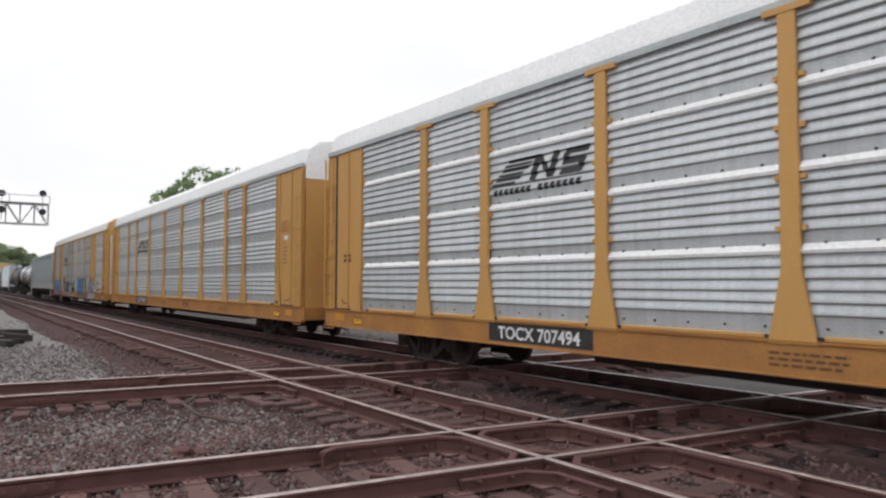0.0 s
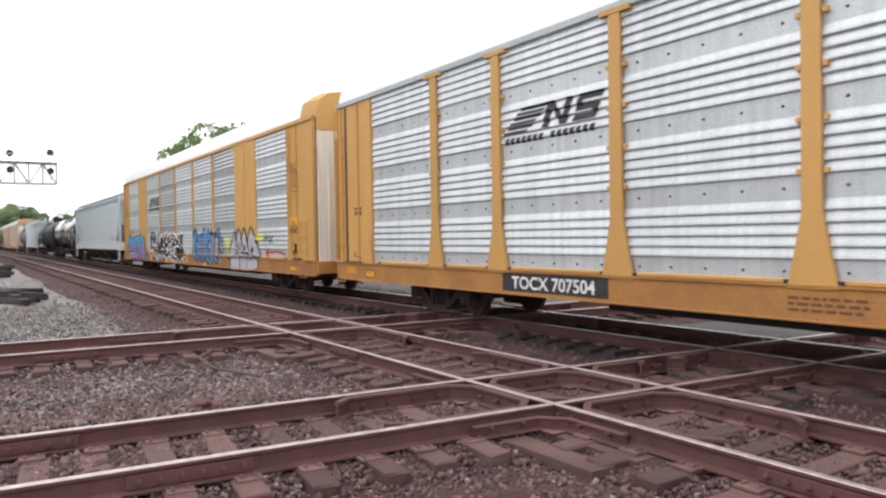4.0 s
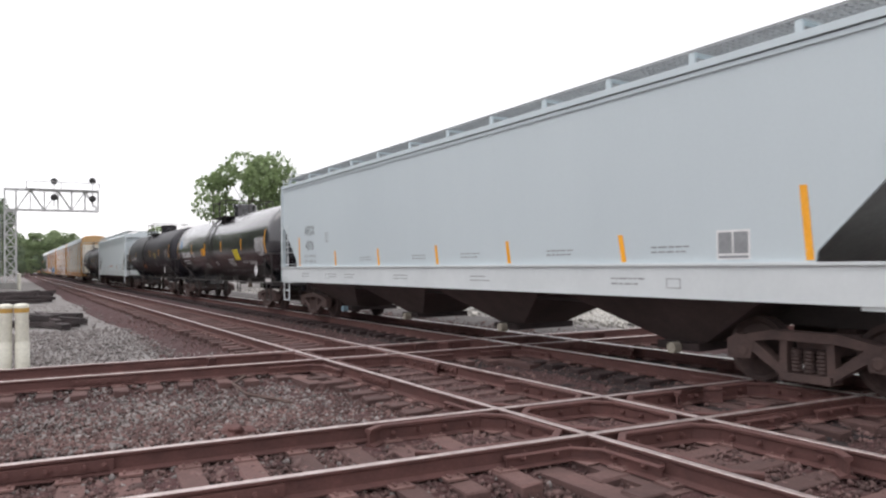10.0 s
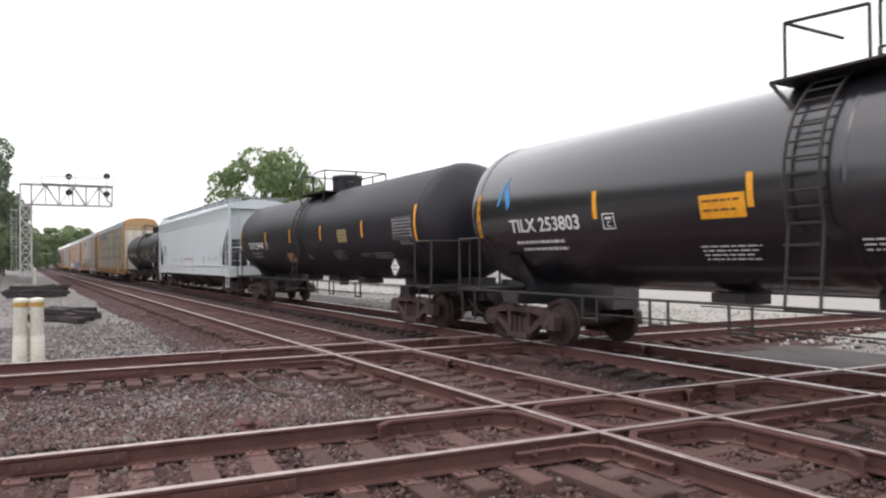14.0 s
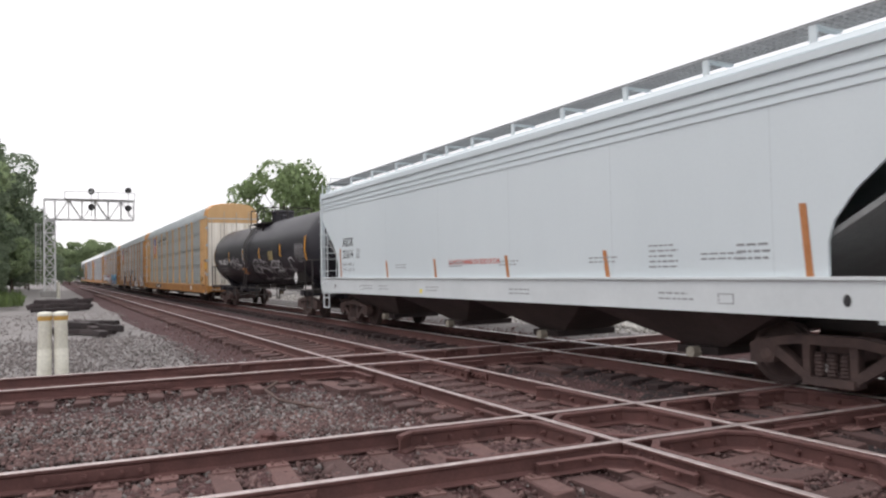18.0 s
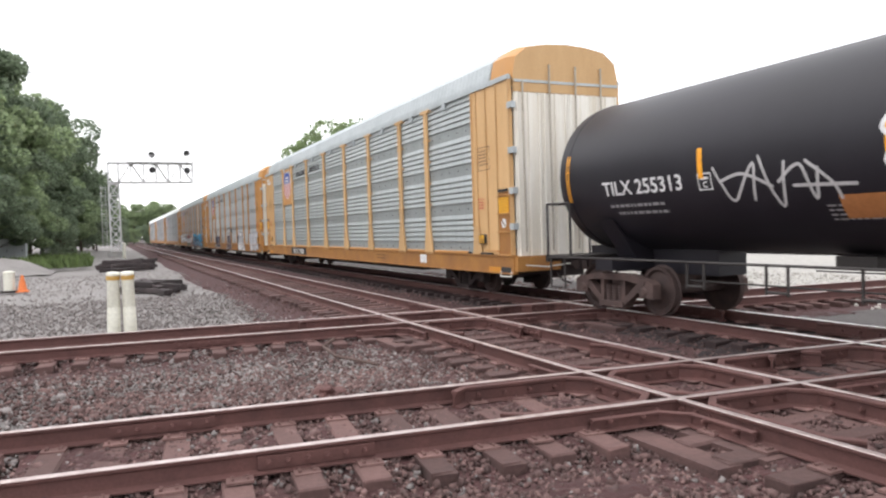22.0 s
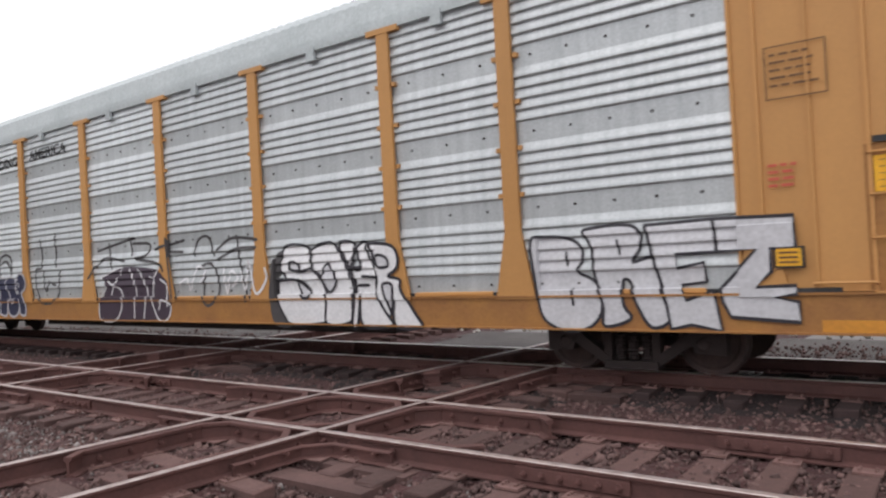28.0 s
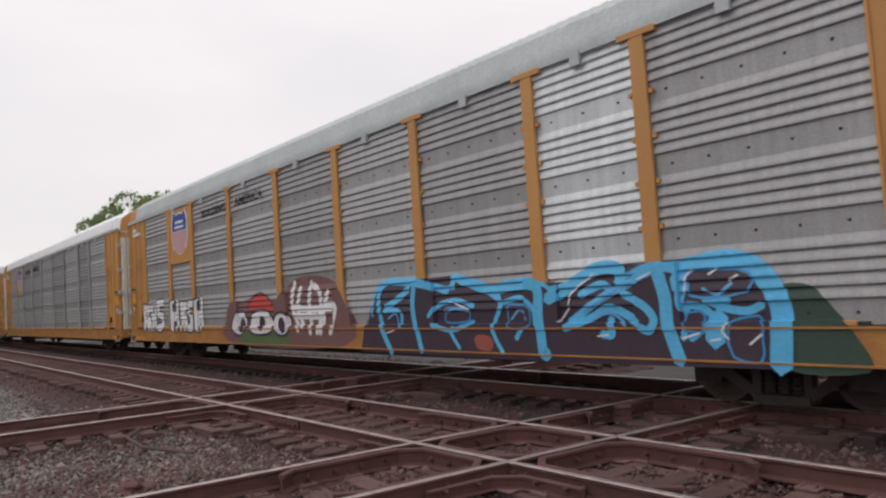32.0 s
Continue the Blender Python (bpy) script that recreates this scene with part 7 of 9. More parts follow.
    scrawl("spray_line", a5, [[(-6.62, 1.36), (-7.09, 1.31), (-7.14, 1.21), (-7.04, 1.09), (-6.91, 1.21), (-6.99, 1.29)], [(-7.11, 1.45), (-7.06, 1.37)], [(-6.35, 0.96), (-6.17, 0.98), (-6.23, 0.89), (-6.2, 0.74)], [(-5.74, 1.05), (-5.53, 1.09), (-5.47, 1.02), (-5.57, 0.97), (-5.61, 1.05)], [(-5.32, 1.46), (-5.13, 1.47), (-5.09, 1.4), (-5.19, 1.35), (-5.18, 1.44)]], 0.035, G_SILV, F_UP, C_UP, 0.024, "thin silver squiggle")
    scrawl("spray_line", a5, [[(-7.52, 1.78), (-7.46, 2.03), (-7.21, 2.09), (-7.01, 2.0), (-6.82, 1.84)], [(-7.48, 1.82), (-7.27, 1.92), (-6.97, 1.84)], [(-6.27, 1.63), (-6.35, 2.01), (-6.12, 2.18), (-5.86, 2.18), (-5.68, 2.05), (-5.64, 1.83), (-5.69, 1.65)], [(-6.3, 1.93), (-6.04, 2.03), (-5.78, 1.95), (-5.71, 1.8)]], 0.07, G_SOOT, F_UP, C_UP, 0.005, "soft black spray lines")
    scrawl("spray_line", a5, [[(-8.98, 1.95), (-7.81, 2.19)], [(-8.33, 2.04), (-8.08, 1.08)], [(-4.07, 2.47), (-4.03, 1.84), (-4.34, 1.75), (-4.29, 1.16), (-3.85, 0.97), (-3.35, 1.11), (-3.18, 1.71)], [(-3.34, 2.56), (-3.35, 1.81)], [(-3.96, 1.74), (-3.91, 1.26), (-3.68, 1.49)], [(-3.61, 1.44), (-3.4, 1.39)]], 0.065, G_SOOT, F_UP, C_UP, 0.006, "soft black spray lines")
    scrawl("graffiti_tag", a5, [[(-12.41, 1.13), (-12.02, 1.47), (-11.89, 1.7)], [(-12.14, 1.6), (-11.97, 1.4), (-11.72, 1.18)], [(-12.06, 1.52), (-11.86, 1.23)], [(-11.84, 1.54), (-11.76, 1.32)], [(-11.86, 1.68), (-11.83, 1.75), (-11.76, 1.74), (-11.77, 1.67), (-11.85, 1.66)], [(-11.66, 1.73), (-11.63, 1.41), (-11.4, 1.43)], [(-11.65, 1.6), (-11.46, 1.68)], [(-11.63, 1.52), (-11.44, 1.56)]], 0.05, G_BLACK, F_UP, C_UP, 0.007, "black graffiti tag")
    scrawl("graffiti_tag", a5, [[(-11.41, 1.32), (-11.36, 1.57), (-11.25, 1.69), (-11.17, 1.65)], [(-11.36, 1.44), (-11.22, 1.49)], [(-11.19, 1.81), (-11.23, 1.56), (-11.19, 1.36)], [(-11.19, 1.65), (-11.02, 1.71)], [(-10.95, 1.82), (-11.03, 1.55), (-10.98, 1.35)], [(-11.03, 1.58), (-10.81, 1.63)], [(-11.14, 1.49), (-10.81, 1.52)]], 0.055, G_BLACK, F_UP, C_UP, 0.007, "black graffiti tag")
    scrawl("graffiti_tag", a5, [[(-12.44, 1.1), (-11.98, 1.33), (-11.59, 1.38), (-11.19, 1.31), (-10.83, 1.2)], [(-11.8, 1.08), (-11.43, 1.07), (-11.21, 0.99), (-11.1, 0.88)]], 0.03, G_BLACK, F_UP, C_UP, 0.012, "thin black underline")
    sill_number(a5, "TOCX", -7.85, 0.85)
    # a6
    painted(a6, [(10.55, 1.46), (10.9, 1.48), (11.14, 1.19), (11.36, 0.9), (11.44, 0.55), (10.6, 0.54), (10.66, 1.01)], G_GREEN, None, F_UP, C_UP, 0.05, 0.003, True, "dark green overspray")
    painted(a6, [(1.91, 1.03), (2.3, 1.72), (2.72, 1.95), (3.84, 1.93), (4.82, 1.94), (5.82, 1.69), (6.9, 1.71), (7.41, 1.69), (8.06, 1.92), (8.39, 1.87), (8.89, 1.85), (9.23, 1.85), (9.71, 1.9), (10.28, 1.79), (10.55, 1.46), (10.66, 1.01), (10.63, 0.54), (7.3, 0.51), (1.76, 0.54)], G_PLUM, None, F_UP, C_UP, 0.05, 0.005, False, "dark plum graffiti ground")
    painted(a6, [(5.31, 0.84), (5.49, 0.91), (5.76, 0.84), (5.72, 0.65), (5.41, 0.67)], G_RUST, None, F_UP, C_UP, 0.05, 0.007, True, "rust red patch")
    scrawl("spray_line", a6, [[(2.15, 1.26), (2.34, 1.72), (2.76, 1.93), (3.83, 1.92)], [(3.83, 1.91), (4.65, 1.73), (4.82, 1.93), (5.12, 1.88), (5.82, 1.68)], [(5.82, 1.67), (6.28, 1.73), (6.9, 1.7), (7.09, 1.62)], [(7.09, 1.6), (7.41, 1.67), (8.06, 1.91), (8.37, 1.86), (8.41, 1.71)], [(8.42, 1.7), (8.89, 1.84), (9.23, 1.83), (9.71, 1.89), (10.28, 1.79)]], 0.07, G_SKY, F_UP, C_UP, 0.009, "sky blue upper edge")
    scrawl("spray_line", a6, [[(2.87, 0.54), (2.48, 1.15), (2.45, 1.65), (2.68, 1.89), (3.11, 1.93), (3.5, 1.81), (3.11, 1.58), (2.67, 1.42)], [(3.74, 1.87), (3.65, 1.45), (3.71, 1.03), (3.84, 0.59)], [(2.91, 1.92), (3.83, 1.84), (4.64, 1.68)], [(4.77, 1.72), (4.85, 1.89), (5.11, 1.8), (5.81, 1.58), (5.99, 1.39)]], 0.13, G_SKY, F_UP, C_UP, 0.01, "broad sky blue lines")
    scrawl("spray_line", a6, [[(4.11, 1.23), (4.38, 1.43), (4.86, 1.5), (5.3, 1.39)], [(4.18, 1.08), (4.73, 0.98), (5.27, 1.12)], [(4.78, 1.03), (4.72, 0.93), (4.93, 0.67)], [(2.62, 1.35), (3.14, 1.34), (3.17, 1.03)], [(5.99, 1.39), (5.78, 1.03), (6.01, 0.61)], [(6.06, 1.43), (6.45, 1.49), (6.74, 1.33), (6.78, 1.07)], [(6.13, 1.1), (6.47, 1.07), (6.33, 0.85)]], 0.085, G_SKY, F_UP, C_UP, 0.013, "sky blue lines")
    scrawl("spray_line", a6, [[(5.92, 1.65), (6.35, 1.71), (6.83, 1.65), (6.85, 1.2), (6.88, 0.68), (6.99, 0.61)], [(7.05, 1.45), (7.4, 1.59), (7.95, 1.84), (8.34, 1.83), (8.37, 1.64)], [(9.01, 1.75), (9.1, 1.38), (9.11, 1.02), (9.24, 0.59)]], 0.19, G_SKY, F_UP, C_UP, 0.011, "broad sky blue lines")
    scrawl("spray_line", a6, [[(7.41, 1.09), (8.01, 1.42), (8.41, 1.58), (9.02, 1.79), (9.3, 1.75)], [(7.34, 1.01), (7.78, 1.14), (8.15, 1.29), (8.47, 1.17), (8.64, 1.08)], [(7.66, 1.49), (8.03, 1.62), (8.2, 1.55)], [(8.4, 1.48), (8.75, 1.32), (8.91, 1.13), (8.81, 0.98), (8.68, 1.02)], [(8.16, 1.14), (8.21, 0.93), (8.04, 0.93)]], 0.12, G_SKY, F_UP, C_UP, 0.016, "sky blue lines")
    scrawl("spray_line", a6, [[(9.62, 1.36), (9.88, 1.25), (10.16, 1.21), (10.34, 1.28)], [(9.38, 1.3), (9.58, 1.26), (9.7, 1.1), (9.42, 0.88)], [(9.67, 1.43), (9.94, 1.34)], [(9.33, 1.55), (9.29, 1.34), (9.37, 1.16), (9.32, 0.88)]], 0.1, G_SKY, F_UP, C_UP, 0.014, "sky blue lines")
    scrawl("spray_line", a6, [[(9.29, 1.56), (9.51, 1.76), (9.93, 1.83), (10.27, 1.73), (10.5, 1.45), (10.57, 1.08), (10.53, 0.57)], [(9.78, 1.15), (9.75, 0.85)]], 0.26, G_SKY, F_UP, C_UP, 0.019, "broad sky blue edge")
    scrawl("spray_line", a6, [[(7.43, 1.35), (7.5, 1.52), (7.94, 1.78)], [(9.36, 1.44), (9.39, 1.66), (9.5, 1.74)], [(9.71, 1.67), (9.83, 1.74)], [(9.96, 1.58), (10.09, 1.64)], [(9.93, 1.08), (9.85, 0.98), (9.93, 0.88)], [(9.3, 0.88), (9.55, 0.95)], [(10.19, 0.82), (10.34, 0.94)], [(9.69, 0.86), (9.83, 0.88)], [(8.7, 1.66), (8.92, 1.74)], [(2.72, 0.92), (3.01, 0.98)], [(4.7, 1.48), (5.22, 1.33)], [(7.96, 0.9), (8.16, 0.92)], [(7.24, 1.11), (7.43, 1.31)]], 0.025, G_WHITE, F_UP, C_UP, 0.026, "thin white highlights")
    for q in [blob(9.36, 10.25, 1.38, 1.74, 3, 18, 4, 0.06), blob(9.32, 9.62, 0.95, 1.22, 3, 14, 5, 0.06), blob(9.92, 10.38, 0.6, 1.16, 3, 16, 6, 0.06), blob(4.5, 5.2, 1.1, 1.38, 3, 16, 7, 0.05), blob(6.1, 6.7, 1.0, 1.4, 3, 16, 8, 0.05)]:
        painted(a6, q, G_PLUM, G_BLUE, F_UP, C_UP, 0.03, 0.022, True, "dark field inside the letter")
    scrawl("spray_line", a6, [[(4.6, 1.3), (4.85, 1.36), (5.15, 1.3)], [(6.2, 1.15), (6.4, 1.3), (6.6, 1.15)], [(9.62, 1.5), (9.8, 1.42), (10.0, 1.55)], [(7.7, 1.25), (8.2, 1.5), (8.6, 1.62)], [(7.8, 1.1), (8.15, 1.22), (8.45, 1.05)], [(2.75, 1.2), (3.0, 1.3), (3.1, 1.1)]], 0.04, G_AZUR, F_UP, C_UP, 0.027, "thin blue lines")
    for q in [[(-4.8, 1.05), (-4.53, 1.44), (-4.08, 1.47), (-3.89, 1.2), (-4.14, 0.86), (-4.59, 0.86)], [(-3.75, 1.12), (-3.43, 1.46), (-2.68, 1.48), (-2.32, 1.18), (-2.48, 0.9), (-3.42, 0.87)], [(-2.24, 1.11), (-1.99, 1.39), (-1.56, 1.38), (-1.35, 1.15), (-1.56, 0.88), (-2.04, 0.87)]]:
        painted(a6, q, G_WHITE, G_PLUM, F_UP, C_UP, 0.07, 0.012, True, "white eye shape")
    for x, z in ((-4.2, 1.1), (-3.0, 1.15), (-1.75, 1.1)):
        shape("graffiti_dot", a6, [[(x + 0.18 * math.cos(i * 0.524), z + 0.2 * math.sin(i * 0.524)) for i in range(12)]], G_PLUM, F_UP, "dark round dot", C_UP, 0.017)
    painted(a6, [(-5.1, 0.66), (1.1, 0.64), (1.2, 1.6), (0.4, 2.15), (-1.1, 2.2), (-2.2, 1.7), (-3.0, 1.98), (-4.0, 1.75), (-4.9, 1.7)], G_DUSK, None, F_UP, C_UP, 0.05, 0.004, True, "dull maroon graffiti ground")
    painted(a6, [(-4.2, 0.64), (-1.6, 0.64), (-1.7, 0.95), (-3.9, 0.95)], G_MOSS, None, F_UP, C_UP, 0.05, 0.007, True, "mossy green patch")
    painted(a6, [(-3.85, 1.5), (-3.5, 1.82), (-2.97, 1.92), (-2.49, 1.76), (-2.3, 1.44), (-3.01, 1.51)], G_RED, G_PLUM, F_UP, C_UP, 0.05, 0.01, True, "red graffiti cap")
    for x0, w, kind in ((-12.75, 0.72, 0), (-12.02, 0.62, 1), (-11.38, 0.78, 2), (-9.85, 0.72, 1), (-9.1, 0.7, 0), (-8.38, 0.68, 2), (-7.66, 0.66, 1)):
        z1 = 1.98 + 0.06 * math.sin(7 * x0)
        o = [(0, z1), (w, z1 - 0.05), (w * 0.98, z1 - 0.34), (w * 0.62, z1 - 0.4), (w * 0.95, z1 - 0.52), (w, 0.94), (w * 0.6, 0.92), (w * 0.5, 1.2), (w * 0.36, 0.9), (0.02, 0.98), (0.06, 1.4)]
        if kind == 1:
            o = [(0, z1 - 0.08), (w * 0.4, z1), (w * 0.45, z1 - 0.4), (w * 0.6, z1 - 0.4), (w * 0.62, z1 + 0.02), (w, z1 - 0.04), (w * 0.94, 1.0), (w * 0.6, 0.9), (w * 0.55, 1.28), (w * 0.42, 0.88), (0, 0.98)]
        elif kind == 2:
            o = [(0, z1), (w, z1), (w, z1 - 0.25), (w * 0.42, z1 - 0.28), (w * 0.44, z1 - 0.42), (w * 0.96, z1 - 0.46), (w, 1.0), (w * 0.5, 0.88), (0.02, 0.96), (0, 1.2), (w * 0.6, 1.24), (w * 0.58, 1.34), (0.02, 1.4)]
        painted(a6, [(x0 + p, q) for p, q in o], G_WHITE, G_SOOT, F_UP, C_UP, 0.06, 0.006 + 0.004 * kind, False, "blocky white graffiti letter")
    part("ledge", boxes((11.88, 12.83, -1.56, -1.5, 2.07, 2.1)), M_YELU, a6)
    for o in a6.children:
        if o.name.split(".")[0] in ("warning_label", "label_face", "label_print") and o.data.vertices[0].co.x > 0:
            o.matrix_basis = pose(-0.14, 0, 1.2)
    # rust and the hand lever on its front corner
    shape("rust_stain", a6, [blob(11.95, 12.45, 1.06, 1.95, 3, 20, 12, 0.14)], M_RAIL, lambda x, z: -1.557, "brown rust stain")
    part("brake_lever", rods(0.02, [(11.9, -1.5, 1.02), (11.92, -1.62, 1.1), (11.98, -1.62, 1.82), (12.15, -1.62, 1.75), (12.35, -1.6, 1.45), (12.3, -1.5, 1.2)]), M_PLATE, a6, "rusty bent lever")
    scrawl("spray_line", a6, [[(-1.13, 2.12), (-1.28, 1.58), (-0.97, 0.97)], [(-0.81, 1.97), (-1.0, 1.51), (-0.76, 1.04)], [(-0.3, 2.08), (-0.44, 1.56), (-0.37, 0.91)], [(-0.2, 2.01), (0.11, 1.74), (-0.05, 0.91)], [(0.45, 1.85), (0.26, 1.48), (0.1, 0.91)], [(0.42, 1.54), (0.83, 1.47), (0.53, 0.91)], [(-1.28, 1.52), (-0.45, 1.46), (0.71, 1.47)], [(-1.22, 1.31), (-0.07, 1.29)]], 0.15, G_WHITE, F_UP, C_UP, 0.009, "white graffiti strokes")


def hop_face(x, z):
    return -1.501


def hop_sill(x, z):
    return -1.532


def mark_hopper(h, L, mark, num, first):
    H = L / 2
    ink = M_GRYP if first else M_BLKP
    x, z1, z2 = (-7.67, 2.6, 2.14) if first else (-7.3, 2.44, 2.08)
    letters("car_mark", h, mark, x, z1, 0.41 if first else 0.38, ink, hop_face, 0.006, "dark car mark", 0.86)
    letters("car_number", h, num, x, z2, 0.38 if first else 0.36, ink, hop_face, 0.006, "dark car number", 0.92)
    for body, dx in (("LD LMT", -0.3), ("196900", 0.14), ("LB", 0.44)):
        letters("load_limit", h, body, x + dx, 1.9 if first else 1.84, 0.12, M_DIMP, hop_face, 0.002, "small dark lettering", 0.85)
    for body, dx in (("LT WT", -0.3), ("66100", 0.14), ("LB", 0.44)):
        letters("light_weight", h, body, x + dx, 1.74 if first else 1.68, 0.12, M_DIMP, hop_face, 0.002, "small dark lettering", 0.85)
    xs, zb, tall = ((-8.6, -5.63, -2.82, 0.1, 2.75, 5.7, 8.7), 1.64, (0.9, 0.42)) if first else ((-7.95, -4.45, -1.68, 1.38, 4.31, 7.9), 1.49, (0.9, 0.44))
    for k, u in enumerate(xs):
        t = tall[0] if k in (0, len(xs) - 1) else tall[1]
        shape("reflector", h, [[(u, zb), (u + 0.1, zb), (u + 0.03, zb + t), (u - 0.07, zb + t)]], M_ORG if first else M_BRKP, hop_face, "orange reflector strip")
    p0, q0 = (-6.4, 2.35) if first else (-6.62, 2.07)
    for r in (rect(p0, p0 + 0.018, q0, q0 + 0.26), rect(p0 + 0.25, p0 + 0.268, q0, q0 + 0.26), rect(p0, p0 + 0.268, q0 + 0.25, q0 + 0.268), rect(p0, p0 + 0.268, q0 - 0.01, q0 + 0.008), rect(p0 + 0.06, p0 + 0.2, q0 + 0.18, q0 + 0.21)):
        shape("panel_frame", h, [r], M_DIMP, hop_face)
    letters("plate_letter", h, "C", p0 + 0.134, q0 + 0.03, 0.15, ink, hop_face, 0.003)
    for k, u in enumerate((-3.9, -1.0, 1.1, 3.9, 6.3)):
        bars(h, u, 1.84 if first else 1.8, 0.8, 2, M_DIMP, hop_face, 0.07, 0.022, 7 + k)
    if first:
        part("test_panel", boxes((7.44, 7.95, -1.504, -1.49, 1.66, 2.05)), M_WHTP, h, "white framed test panel")
        for r in (rect(7.47, 7.68, 1.74, 2.02), rect(7.71, 7.92, 1.74, 2.02), rect(7.47, 7.92, 1.68, 1.71)):
            shape("test_print", h, [r], M_DIMP, lambda x, z: -1.5045)
    else:
        letters("warning", h, "DO NOT HAMMER ON SIDES OF CAR", 0.08, 1.775, 0.15, M_REDP, hop_face, 0.003, "faded red warning lettering", 0.84)
        bars(h, 5.3, 1.95, 0.6, 5, M_DIMP, hop_face, 0.08, 0.025, 4)
        bars(h, 6.9, 1.9, 0.55, 3, M_DIMP, hop_face, 0.09, 0.03, 5)
        for u in (-8.38, 8.42):
            shape("sill_hole", h, [[(u + 0.05 * math.cos(i * 0.628), 1.21 + 0.075 * math.sin(i * 0.628)) for i in range(10)]], M_BLKP, hop_sill, "dark oval hole in the sill")
        shape("sill_mark", h, [rect(-2.42, -2.3, 1.1, 1.2)], M_YNP, hop_sill, "small yellow mark")
    for k, u in enumerate((-8.3, -6.0, -4.9, -1.9, 1.5, 5.5) if first else (-6.0, -4.9, -2.1, 1.5, 5.5)):
        bars(h, u, 1.38 if first else 1.24, 0.7, 2, M_DIMP, hop_sill, 0.08, 0.022, 17 + k)
    for u in (-6.3, 6.6):
        for r in (rect(u, u + 0.014, 1.26, 1.4), rect(u + 0.24, u + 0.254, 1.26, 1.4), rect(u, u + 0.25, 1.39, 1.402), rect(u, u + 0.25, 1.26, 1.272)):
            shape("sill_frame", h, [[(a, b - (0.0 if first else 0.14)) for a, b in r]], M_DIMP, hop_sill)
    for u in [] if first else [(-H + 2.2) + (L - 4.4) * i / 5 for i in range(6)]:
        shape("weld_seam", h, [rect(u, u + 0.012, 1.5, 3.66)], M_DIMW, hop_face, lift=0.0015)


M_GRYP = mat("grey_lettering", (0.12, 0.13, 0.14), (0.16, 0.17, 0.18), 0.6, 0, 4, 20, 0, 0)
M_DIMW = mat("weld_line", (0.54, 0.6, 0.615), (0.5, 0.55, 0.565), 0.6, 0, 4, 20, 0, 0)
CT = ((), [1.2 + 0.06 * i for i in range(48)])


